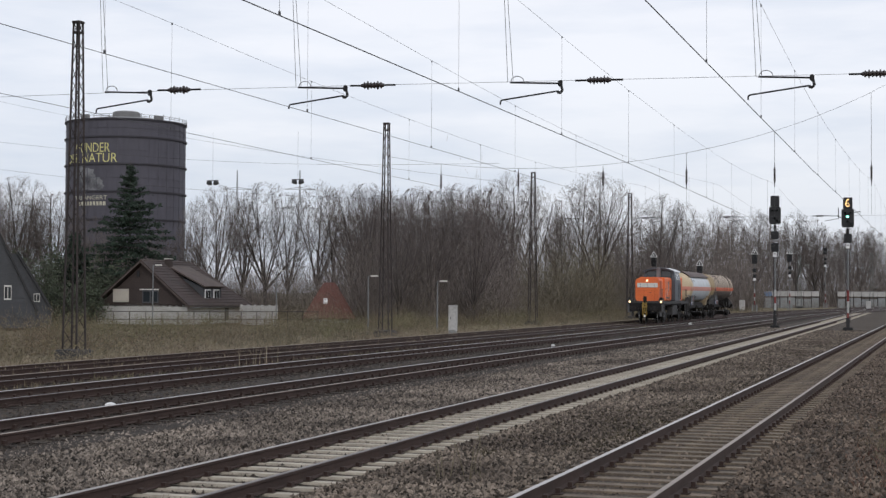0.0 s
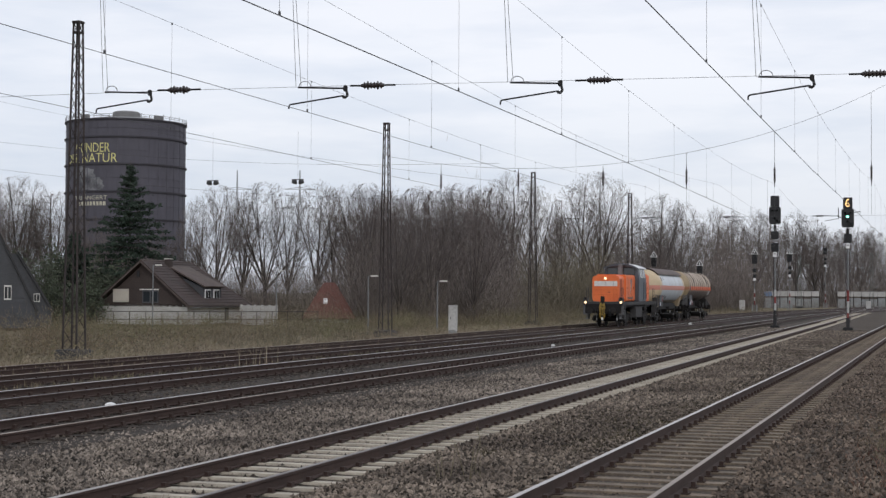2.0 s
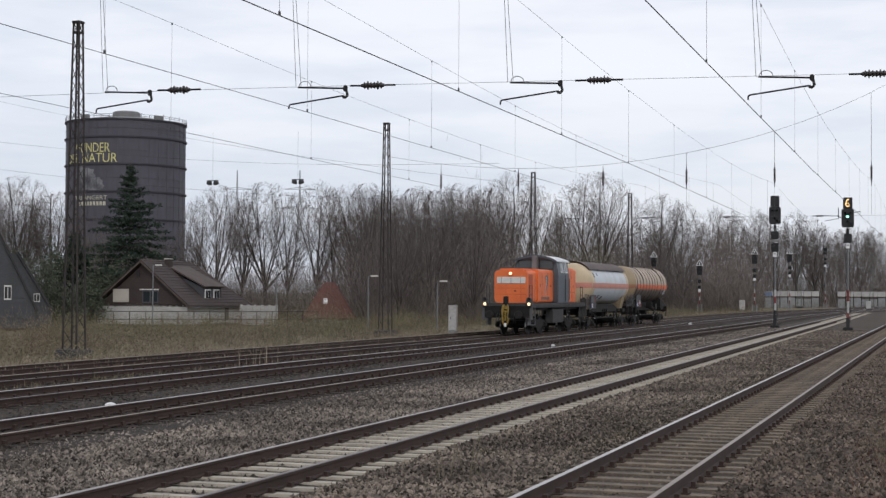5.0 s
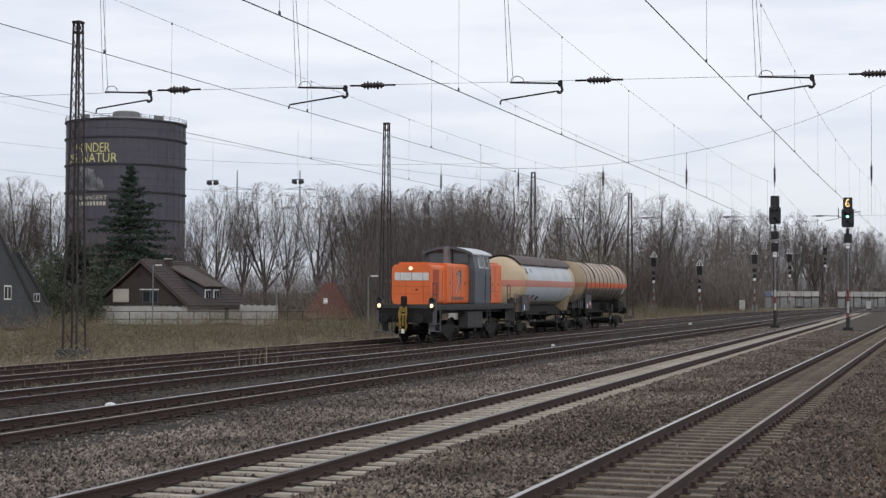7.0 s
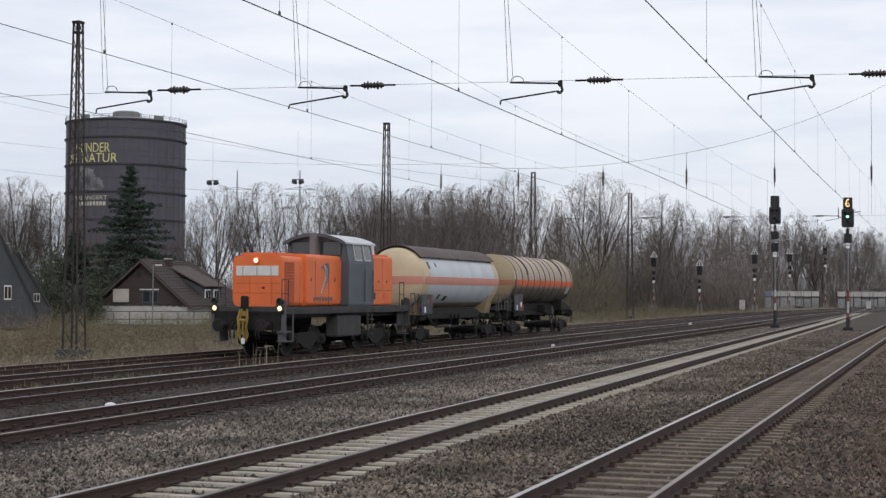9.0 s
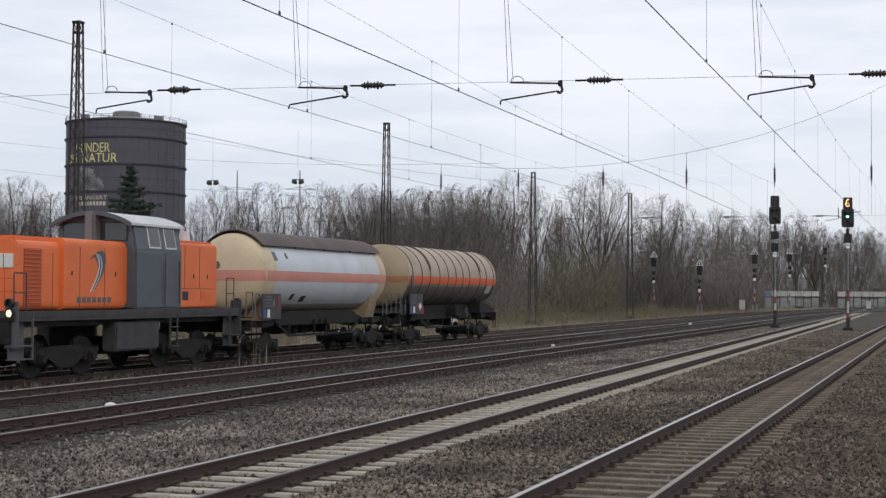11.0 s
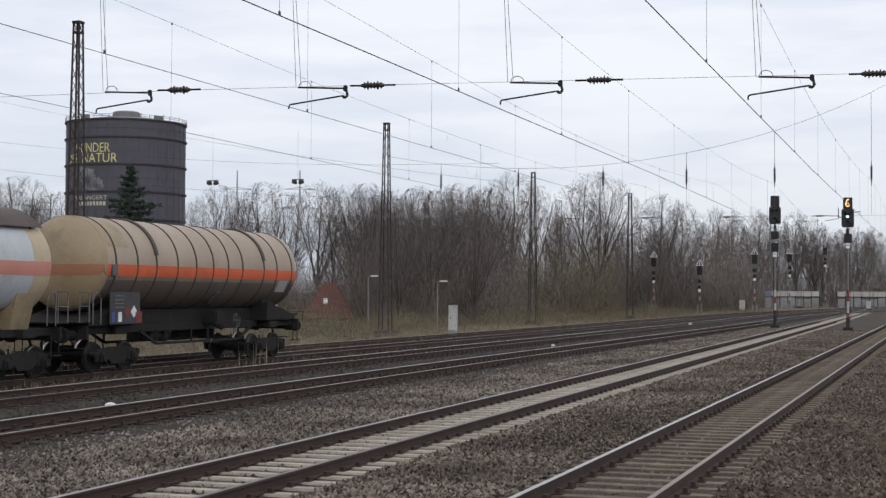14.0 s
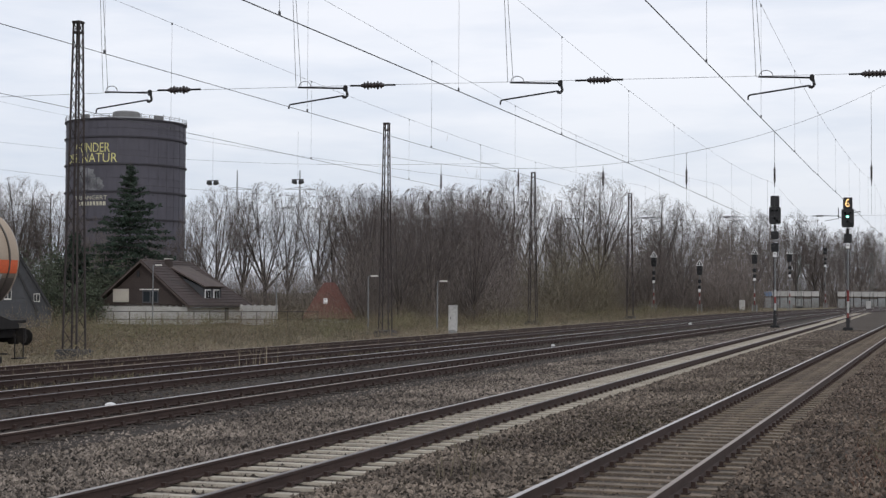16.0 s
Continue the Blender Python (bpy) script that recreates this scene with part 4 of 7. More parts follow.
def build_wagon_white():
    t = thing("tank_wagon", "white gas tank wagon with brown sun shield and faded orange stripe", "tank wagon", group="tank wagons of the train")
    half, zc, r = 7.6, 3.07, 1.5
    x0, x1 = -5.95, 6.0
    tk = part("tank", lifted(tank_shell([(x0, r), (x0 + 2, r), (x1 - 2, r), (x1, r)], 0, 360, 48), zc), M["tank_white"], t, "dusty white cylindrical tank", smooth=True)
    for e, x in ((-1, x0), (1, x1)):
        part("tank_end", lifted(tank_shell([(x - e * 0.75, r + 0.004), (x, r + 0.004)] + dome(x, r, 0.62, e)[1:], 0, 360, 48), zc), M["cream"], tk, "stained cream domed tank end", smooth=True)
    stripe_band(t, x0 - 0.05, x1 + 0.05, r + 0.010, zc, 2.78, 3.17, "stripe_pale", tk)
    for e, x in ((-1, x0), (1, x1)):
        end_stripe(tk, e, x, r, zc, 0.62, 2.78, 3.17, "stripe_pale")
    b = B()
    lathe(b, [(x0 + 0.7, r + 0.003), (x1 - 0.7, r + 0.003)], "x", 30, 232, 308)
    part("belly_stain", lifted(b, zc), M["belly"], tk, "brown band under the tank", smooth=True)
    sh = B()
    lathe(sh, [(x0 + 0.02, r + 0.11), (x0 + 0.02, r + 0.14), (x1 - 0.02, r + 0.14), (x1 - 0.02, r + 0.11)], "x", 24, 40, 140)
    part("sun_shield", lifted(sh, zc), M["shade_brown"], t, "brown curved sun shield", smooth=False)
    for i in range(5):
        b = B()
        lathe(b, [(x0 + 0.3 + i * 2.8, r), (x0 + 0.3 + i * 2.8, r + 0.12), (x0 + 0.36 + i * 2.8, r + 0.12), (x0 + 0.36 + i * 2.8, r)], "x", 24, 42, 138)
        part("shield_rib", lifted(b, zc), M["shade_brown"], t)
    b = B()
    rod(b, (-6.40, 0.35, 3.36), (-6.58, 0.35, 3.36), 0.15, 18)
    part("end_plate", b, M["plate_grey"], tk, "small round plate on the tank end")
    build_wagon_base(t, half, 5.5)
    for x in (-5.2, 5.2):
        saddle(t, x, zc, r, "cream_dark")
    # belly trough between the bogies
    b = B()
    prism(b, [(-3.9, 1.05), (3.7, 1.05), (4.6, 1.3), (3.2, 1.62), (-3.2, 1.62), (-4.4, 1.3)], "y", -0.95, 0.95, 0.03)
    part("belly_box", b, M["running_gear"], t)
    for x in (-0.6, 0.0, 0.6):
        b = B()
        rod(b, (x, -1.05, 1.2), (x, -0.8, 1.2), 0.1, 10)
        part("valve", b, M["running_gear"], t)
    for x, sg in ((-7.05, -1), (7.05, 1)):
        end_platform(t, x, sg)
    for s in (-1, 1):
        data_panel(t, -5.45, s * 1.40, 1.6, 0.95, 1.82, True)
        for (x, z), (w, h), m_ in (((-5.15, 3.72), (0.28, 0.36), "plate_grey"), ((-4.1, 3.76), (0.16, 0.24), "plate_grey"), ((-3.3, 2.18), (0.26, 0.3), "black"), ((-2.2, 2.10), (0.44, 0.3), "black")):
            q = math.asin((z - zc) / r)
            b = B()
            box(b, (x, s * math.cos(q) * (r + 0.006), z), (w, 0.012, h), 0, Matrix.Rotation(-s * -q, 4, "X"))
            part("marking", b, M[m_], tk, "small dark stencilled marking")
    return t


def build_wagon_tan():
    t = thing("tank_wagon", "sooty tan ribbed tank wagon with orange stripe", "tank wagon", group="tank wagons of the train")
    half, zc, r = 8.2, 3.2, 1.47
    x0, x1 = -6.7, 6.85
    tk = part("tank", lifted(tank_shell([(x0, r), (x0 + 2, r), (x1 - 2, r), (x1, r)], 0, 360, 48), zc), M["tank_tan"], t, "sooty tan cylindrical tank", smooth=True)
    for e, x in ((-1, x0), (1, x1)):
        part("tank_end", lifted(tank_shell([(x, r)] + dome(x, r, 0.55, e)[1:], 0, 360, 48), zc), M["cream_dark"] if e < 0 else M["tank_tan"], tk, "stained domed tank end", smooth=True)
    b = B()
    lathe(b, [(x0 - 0.02, r + 0.003), (x0 + 1.3, r + 0.003)], "x", 30, 20, 160)
    part("clean_patch", lifted(b, zc), M["cream_dark"], tk, "cleaner cream patch at the tank's end", smooth=True)
    # dark bands put the lower half's shade into the colour, along with soot
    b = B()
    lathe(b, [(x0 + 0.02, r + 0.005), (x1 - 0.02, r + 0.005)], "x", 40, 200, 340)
    part("grime_band", lifted(b, zc), M["tank_under"], tk, "painted shade and grime on the tank's underside", smooth=True)
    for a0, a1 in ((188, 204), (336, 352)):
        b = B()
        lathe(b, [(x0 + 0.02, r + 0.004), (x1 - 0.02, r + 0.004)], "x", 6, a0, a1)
        part("grime_edge", lifted(b, zc), M["tank_edge"], tk, "paler painted shade and soot above the dark band", smooth=True)
    stripe_band(t, x0, x1, r + 0.012, zc, 2.82, 3.18, "stripe", tk)
    for e, x in ((-1, x0), (1, x1)):
        end_stripe(tk, e, x, r, zc, 0.55, 2.84, 3.16, "stripe_dirty")
    for i in (-0.85, 0.35, 1.45, 2.75, 3.95, 5.1, 6.15, 7.2, 8.85, 9.9, 11.15):
        x = x0 + 1.35 + i * 1.06
        b = B()
        w, h = 0.03, 0.028
        lathe(b, [(x - w, r), (x - w, r + h), (x + w, r + h), (x + w, r)], "x", 40, 0, 360, False)
        part("ring", lifted(b, zc), M["tank_ring"], tk, "dark ring round the tank", smooth=False)
        if i in (1.45, 8.85):
            b = B()
            w, h = 0.085, 0.06
            lathe(b, [(x - w, r), (x - w, r + h), (x + w, r + h), (x + w, r)], "x", 24, 12, 168, False)
            part("strap", lifted(b, zc), M["tank_ring"], tk, "wide dark strap over the tank", smooth=False)
    for s in (-1, 1):
        b = B()
        box(b, (x0 + 0.35, s * (r + 0.02), 3.0), (0.34, 0.05, 0.34), 0.01)
        part("plate", b, M["plate_grey"], tk, "small square grey plate on the stripe")
    build_wagon_base(t, half, 5.45)
    for x in (-5.3, 5.3):
        saddle(t, x, zc, r, reach=42)
    b = B()
    box(b, (0, 0, 1.52), (12.6, 1.1, 0.5), 0.03)
    part("centre_sill", b, M["running_gear"], t)
    for e in (-1, 1):
        b = B()
        prism(b, [(e * 4.8, 1.30), (e * 7.35, 1.30), (e * 7.35, 1.44), (e * 6.2, 1.74), (e * 4.9, 1.98)][::e], "y", -1.22, 1.22, 0.015)
        part("tank_cradle", b, M["running_gear"], t, "sooty sloping cradle plate")
    for x, sg in ((-7.65, -1),):
        end_platform(t, x, sg)
    for s in (-1, 1):
        data_panel(t, -5.6, s * 1.40, 1.75, 0.98, 1.84, False)
        b = B()
        q = math.asin((2.58 - zc) / r)
        box(b, (5.76, s * math.cos(q) * (r + 0.03), 2.58), (0.78, 0.03, 0.46), 0, Matrix.Rotation(s * q, 4, "X"))
        part("marking", b, M["white_dim"], tk, "pale stencilled plate")
        b = B()
        q = math.asin((2.2 - zc) / r)
        box(b, (0.9, s * math.cos(q) * (r + 0.012), 2.15), (0.34, 0.03, 0.5), 0.0, Matrix.Rotation(s * q, 4, "X"))
        part("marking", b, M["plate_grey"], tk, "grey instruction plates")
    b = B()
    lathe(b, [(0, 0.26), (0.03, 0.26), (0.03, 0.22), (0, 0.22)], "y", 18, 0, 360, False)
    for a in range(4):
        rod(b, (0, 0.015, 0), (0.24 * math.cos(a * 1.57), 0.015, 0.24 * math.sin(a * 1.57)), 0.014, 6)
    bmesh.ops.translate(b, vec=(2.0, -1.42, 1.35), verts=b.verts)
    part("hand_wheel", b, M["plate_grey"], t, "grey brake hand wheel")
    b = B()
    box(b, (1.0, -1.0, 1.45), (0.5, 0.5, 0.5), 0.05)
    rod(b, (1.0, -0.9, 1.3), (1.0, -1.35, 1.1), 0.1, 10)
    part("outlet_valve", b, M["running_gear"], t)
    b = B()
    box(b, (7.2, 0, 1.5), (1.2, 2.3, 0.08), 0.02)
    part("tail_deck", b, M["running_gear"], t)
    b = B()
    box(b, (7.0, -0.875, 0.62), (0.06, 0.4, 0.04), 0.005)
    part("tail_lamp_bracket", b, M["running_gear"], t)
    return t


def resize(ob, k):
    """Makes a thing larger or smaller as a whole: its meshes, its parts' places and its wheels."""
    for c in ob.children_recursive:
        c.matrix_basis.translation = c.matrix_basis.translation * k
        if c.data.users == 1:
            c.data.transform(Matrix.Scale(k, 4))
    for i, (w, x, r) in enumerate(WHEELS):
        if w in ob.children_recursive:
            WHEELS[i] = (w, x * k, r * k)
    return ob


LOCO = resize(build_loco(), 1.045)
WAGON_WHITE, WAGON_TAN = build_wagon_white(), build_wagon_tan()


def motions():
    """The train rolls along its line; the wheels turn with it."""
    times = [i * 0.5 for i in range(33)]
    for ob, c, h in ((LOCO, LOCO_C, 3.66), (WAGON_WHITE, W1_C, 5.5), (WAGON_TAN, W2_C, 5.45)):
        walk(ob, [(t, vehicle_pose(t, c, h)) for t in times])
    fine = [i / 15 for i in range(241)]
    for ob, x, r in WHEELS:
        walk(ob, [(t, Matrix.Translation((x, 0, r)) @ Matrix.Rotation((tail_x(t) - tail_x(0)) / r, 4, "Y")) for t in fine])


# ---- overhead line ----
def lattice_mast(x, y, h, w0, w1, mat, label):
    """Four corner angles drawn together to the top, with zigzag bars on each face."""
    t = thing("catenary_mast", label, "catenary mast", Matrix.Translation((x, y, ground_z(x, y))), group="lattice masts along the yard")
    hh = h - ground_z(x, y)
    def corner(s, q, z):
        w = w0 + (w1 - w0) * z / hh
        return Vector((s * w / 2, q * w / 2, z))
    for s in (-1, 1):
        for q in (-1, 1):
            b = B()
            strip(b, corner(s, q, 0), corner(s, q, hh), 0.065, 0.065, (1, 0, 0))
            part("corner_post", b, mat, t)
    n = int(hh / 0.62)
    for f in range(4):
        b = B()
        for i in range(n):
            z0, z1 = hh * i / n, hh * (i + 1) / n
            ends = [((-1, -1), (1, -1)), ((1, -1), (1, 1)), ((1, 1), (-1, 1)), ((-1, 1), (-1, -1))][f]
            e = ends if i % 2 else ends[::-1]
            a, c = corner(*e[0], z0), corner(*e[1], z1)
            strip(b, a, c, 0.028, 0.016, (0, 0, 1) if abs((c - a).normalized().z) < 0.95 else (1, 0, 0))
        part("lacing", b, mat, t, kind="stuff")
    b = B()
    box(b, (0, 0, hh), (w1 + 0.12, w1 + 0.12, 0.10), 0.01)
    box(b, (0, 0, hh - 0.45), (w1 + 0.1, w1 + 0.1, 0.08), 0.01)
    part("cap", b, mat, t)
    b = B()
    box(b, (0, 0, 0.15), (w0 + 0.5, w0 + 0.5, 0.5), 0.05)
    part("footing", b, M["frame_grey"], t, "grimy concrete footing")
    return t


lattice_mast(54.9, 35.7, 14.05, 0.70, 0.28, M["mast"], "tall rusty lattice mast rising from scrub")
lattice_mast(93.4, 36.2, 13.95, 0.72, 0.30, M["mast"], "tall rusty lattice mast among brambles")
lattice_mast(135.8, 37.5, 14.0, 0.75, 0.32, M["mast"], "rusty lattice mast before bare trees")
lattice_mast(166.9, 34.5, 14.0, 0.75, 0.32, M["mast"], "rusty lattice mast farther along the yard")
lattice_mast(330, 30.5, 11.0, 0.8, 0.5, M["mast_green"], "distant green-grey lattice mast")
lattice_mast(345, 16.0, 12.0, 0.8, 0.5, M["mast_green"], "distant grey lattice mast by the trees")


def wire_curve(name, pts, r, mat, parent=None, label="", category="wire"):
    """A thin wire along points."""
    cu = bpy.data.curves.new(name, "CURVE")
    cu.dimensions = "3D"
    cu.bevel_depth, cu.bevel_resolution, cu.use_fill_caps = r, 1, True
    sp = cu.splines.new("POLY")
    sp.points.add(len(pts) - 1)
    for q, c in zip(sp.points, pts):
        q.co = (*c, 1)
    cu.materials.append(mat)
    tmp = bpy.data.objects.new("tmp", cu)
    me = bpy.data.meshes.new_from_object(tmp)
    bpy.data.objects.remove(tmp)
    ob = new(name, me)
    if parent is not None:
        ob.parent = parent
        return tagged(ob, label)
    return tagged(ob, label, category)


# where each contact wire runs across the yard
WIRES = {"a": (4.0, 0.006), "b": (9.45, 0.002), "c": (13.90, 0.0), "d": (18.85, -0.008)}


def contact_y(k, x):
    y, s = WIRES[k]
    return y + s * (min(x, 50) - 20) + (line_y(k, x) - line_y(k, 50) if x > 50 else 0)


def messenger_z(x):
    u = ((x - 30.5) % 62.5) / 62.5
    return 9.35 - 0.9 * 4 * u * (1 - u) * 0.8


for k in "abcd":
    t = thing("overhead_line", "thin dark contact wire hung from a messenger wire by droppers", "overhead line", group="overhead lines above the tracks")
    xs = [6 + i * 4 for i in range(75)]
    wire_curve("contact_wire", [(x, contact_y(k, x), 6.5) for x in xs], 0.0095 if k in "ab" else 0.0065, M["wire"], t)
    wire_curve("messenger_wire", [(x, contact_y(k, x), messenger_z(x)) for x in xs], 0.0042, M["wire"], t)
    for i in range(26):
        x = 9 + i * 8.6 + "abcd".index(k) * 2.3
        b = B()
        rod(b, (x, contact_y(k, x), 6.5), (x, contact_y(k, x), messenger_z(x)), 0.0032, 5)
        box(b, (x, contact_y(k, x), 6.53), (0.04, 0.025, 0.07))
        box(b, (x, contact_y(k, x), messenger_z(x) - 0.02), (0.04, 0.025, 0.05))
        part("dropper", b, M["wire"], t)


def insulator(parent, a, c, n, r):
    """A ribbed insulator turned in one piece, with metal ends."""
    a, c = Vector(a), Vector(c)
    d = (c - a).normalized()
    L = (c - a).length
    prof = [(-L / 2, 0.01), (-L / 2, r * 0.5)]
    for i in range(n):
        s = -L / 2 + L * (0.14 + 0.72 * i / (n - 1))
        big = r * (1.3 if i in (1, n - 2) else 1.0)
        prof += [(s - L * 0.04, r * 0.68), (s - L * 0.014, big), (s + L * 0.014, big), (s + L * 0.04, r * 0.68)]
    prof += [(L / 2, r * 0.5), (L / 2, 0.01)]
    b = B()
    lathe(b, prof, "z", 12)
    bmesh.ops.transform(b, matrix=Matrix.Translation((a + c) / 2) @ d.to_track_quat("Z", "Y").to_matrix().to_4x4(), verts=b.verts)
    o = part("insulator", b, M["insulator"], parent, "dark brown ribbed insulator")
    for s, e in ((a, -1), (c, 1)):
        b = B()
        rod(b, s, s + d * e * 0.26, 0.022, 8)
        part("end_fitting", b, M["steel_dark"], o)
    return o


def cross_x(y):
    return 32.0 - 0.13 * y


def build_near_span():
    t = thing("cross_span", "cross-span wire with registration arms and ribbed insulators", "cross span")
    ys = [-6 + i * 2.0 for i in range(22)]
    wire_curve("span_wire", [(cross_x(y), y, 7.0 - 0.0009 * (y - 12) ** 2 * (1 if y > 12 else 0)) for y in ys], 0.0045, M["wire"], t)
    for y in (23.3, 16.69, 12.13, 7.11, 1.40):
        insulator(t, (cross_x(y + 0.26), y + 0.26, 6.995), (cross_x(y - 0.26), y - 0.26, 6.995), 6, 0.075)
    for k, y in (("d", 18.68), ("c", 14.04), ("b", 9.23), ("a", 3.94)):
        def P(yy, z):
            return Vector((cross_x(yy), yy, z))
        b = B()
        rod(b, P(y - 0.18, 6.985), P(y - 1.28, 6.94), 0.020, 8)
        arm = part("upper_arm", b, M["steel_dark"], t, "dark registration tube")
        b = B()
        pipe(b, [P(y - 1.28, 7.0), P(y - 1.30, 6.9), P(y - 1.33, 6.78), P(y - 1.25, 6.72), P(y - 1.22, 6.78)], 0.030, 8)
        box(b, P(y - 1.28, 6.94), (0.09, 0.09, 0.14), 0.02)
        part("bracket", b, M["steel_dark"], t)
        b = B()
        rod(b, P(y - 1.22, 6.775), P(y + 0.0, 6.60), 0.018, 8)
        pipe(b, [P(y + 0.0, 6.60), P(y + 0.03, 6.57), P(y + 0.03, 6.50)], 0.018, 8)
        part("steady_arm", b, M["steel_dark"], t)
        for dy in (-0.13, -0.25):
            b = B()
            rod(b, P(y + dy, 6.99), P(y + 0.05 + dy * 0.4, 9.9), 0.006, 6)
            part("hanger", b, M["wire"], t)
        b = B()
        pipe(b, [P(y - 0.20 - 0.14 + 0.14 * math.cos(a * 0.35), 7.0 + 0.12 * math.sin(a * 0.35)) for a in range(10)], 0.008, 6)
        part("jumper_loop", b, M["wire"], t)


build_near_span()


def build_far_span():
    t = thing("cross_span", "sagging suspension wire across the yard with hanging insulators", "cross span")
    def zz(y):
        return 10.6 + 0.0088 * (y - 25) ** 2 + (0.00045 * max(0, 16 - y) ** 3 * 0.6)
    ys = [-6 + i * 1.75 for i in range(25)]
    wire_curve("span_wire", [(93, y, zz(y)) for y in ys if y < 36.5], 0.011, M["wire"], t)
    for y in (32.1, 26.7, 21.0, 15.6, 10.1, 4.3):
        insulator(t, (93, y, 10.35), (93, y, 9.35), 8, 0.07)
        b = B()
        rod(b, (93, y, zz(y)), (93, y, 10.45), 0.012, 6)
        part("hanger", b, M["wire"], t)
        b = B()
        rod(b, (93, y, 9.1), (93, y, 7.3), 0.006, 6)
        part("hanger", b, M["wire"], t)


build_far_span()

# the same span's registration arms, before the trees
def build_third_span():
    t = thing("cross_span", "distant cross-span with dark registration arms", "cross span")
    X = 93.6
    wire_curve("lower_wire", [(X, y, 7.3) for y in range(0, 36, 5)], 0.006, M["wire"], t)
    for y in (23.1, 17.9, 12.7, 7.0):
        b = B()
        rod(b, (X, y, 7.3), (X, y - 0.7, 7.28), 0.020, 6)
        rod(b, (X, y - 0.7, 7.28), (X, y - 0.7, 7.12), 0.02, 6)
        rod(b, (X, y - 0.7, 7.12), (X, y + 0.1, 6.98), 0.014, 6)
        part("registration_arm", b, M["steel_dark"], t)
        insulator(t, (X, y + 0.65, 7.3), (X, y + 0.2, 7.3), 6, 0.06)


build_third_span()

# far lines at the back of the yard
for i, (y0, z0, y1, z1) in enumerate(((67.1, 13.5, 28.0, 11.0), (75, 18.3, 26, 9.5), (70, 11.8, 25, 8.4))):
    wire_curve("feeder_wire", [(93, y0 + (y1 - y0) * j / 12, z0 + (z1 - z0) * j / 12 - 0.7 * math.sin(j / 12 * math.pi)) for j in range(13)], 0.009, M["wire"], None, "thin dark feeder wire crossing the yard", "wire")


# ---- signals ----
def disc(b, x, y, z, r, depth=0.03):
    rod(b, (x, y, z), (x - depth, y, z), r, 16)


def tall_signal(x, y, lit, label):
    """A colour-light main signal with its number box, lower boxes and banded pole; it faces the camera's side of the yard."""
    t = thing("railway_signal", label, "railway signal", Matrix.Translation((x, y, -0.25)), group="tall colour-light signals")
    z0 = 0.25
    b = B()
    rod(b, (0, 0, 0), (0, 0, 7.9 + z0), 0.055, 12)
    part("pole", b, M["galv"], t, "slim grey pole")
    b = B()
    box(b, (0, 0, 0.12), (0.7, 0.7, 0.35), 0.05)
    prism(b, [(-0.28, 0.25), (0.28, 0.25), (0.10, 1.0), (-0.10, 1.0)], "y", -0.12, 0.12, 0.02)
    part("foot", b, M["steel_dark"], t)
    for i, (za, zb, mt) in enumerate(((0.95, 1.45, "steel_dark"), (1.45, 2.0, "white_dim"), (2.0, 2.5, "red"), (2.5, 3.05, "white_dim")) if not lit else ((0.9, 1.35, "red"), (1.35, 2.2, "white_dim"), (2.2, 3.0, "red"))):
        b = B()
        rod(b, (0, 0, za), (0, 0, zb), 0.085, 12)
        part("band", b, M[mt], t, mt.split("_")[0] + " pole band")
    zt = 10.3 if not lit else 9.8
    # main head and number box
    b = B()
    prism(b, rounded([(-0.40, zt - 2.2), (0.40, zt - 2.2), (0.44, zt - 2.0), (0.44, zt - 0.86), (-0.44, zt - 0.86), (-0.44, zt - 2.0)], 0.1, 3), "x", -0.12, 0.12, 0.02)
    hd = part("signal_head", b, M["black"], t, "black signal head with rounded corners")
    b = B()
    box(b, (0, 0, zt - 0.43), (0.3, 0.66, 0.84), 0.04)
    nb = part("number_box", b, M["black"], t, "black number indicator box")
    for yy, z in ((-0.18, zt - 1.15), (0.18, zt - 1.15), (0.0, zt - 1.75), (-0.2, zt - 1.95)):
        b = B()
        lathe(b, [(-0.13, 0.09), (-0.30, 0.095), (-0.30, 0.085), (-0.13, 0.08)], "x", 14)
        bmesh.ops.translate(b, vec=(0, yy, z), verts=b.verts)
        part("lamp_hood", b, M["black"], hd)
    if lit:
        b = B()
        disc(b, -0.125, 0.0, zt - 1.42, 0.10)
        part("lens", b, M["signal_green"], hd, "lit green lens")
        b = B()
        n = 18
        pts = [(0.10, 0.24), (0.02, 0.27), (-0.08, 0.15), (-0.13, 0.0), (-0.12, -0.16), (-0.02, -0.25), (0.09, -0.22), (0.13, -0.10), (0.07, 0.0), (-0.04, 0.0), (-0.12, -0.08)]
        for (a1, c1), (a2, c2) in zip(pts, pts[1:]):
            rod(b, (-0.17, -a1, zt - 0.43 + c1), (-0.17, -a2, zt - 0.43 + c2), 0.028, 6)
        part("digit", b, M["signal_amber"], nb, "lit amber figure six")
        b = B()
        rod(b, (0, -0.45, zt - 1.1), (0, -0.9, zt - 1.05), 0.025, 6)
        rod(b, (0, 0.45, zt - 1.5), (0, 0.75, zt - 1.35), 0.025, 6)
        rod(b, (0, 0.66, zt - 0.75), (0, 0.66, zt - 1.5), 0.03, 6)
        part("bracket", b, M["steel_dark"], t)
    b = B()
    rod(b, (0, 0, zt - 2.3), (0, 0, zt - 2.7), 0.11, 10)
    part("neck", b, M["steel_dark"], t)
    boxes = ((zt - 3.05, 0.58, 0.62), (zt - 4.0, 0.56, 0.66)) if not lit else ((zt - 3.0, 0.56, 0.66),)
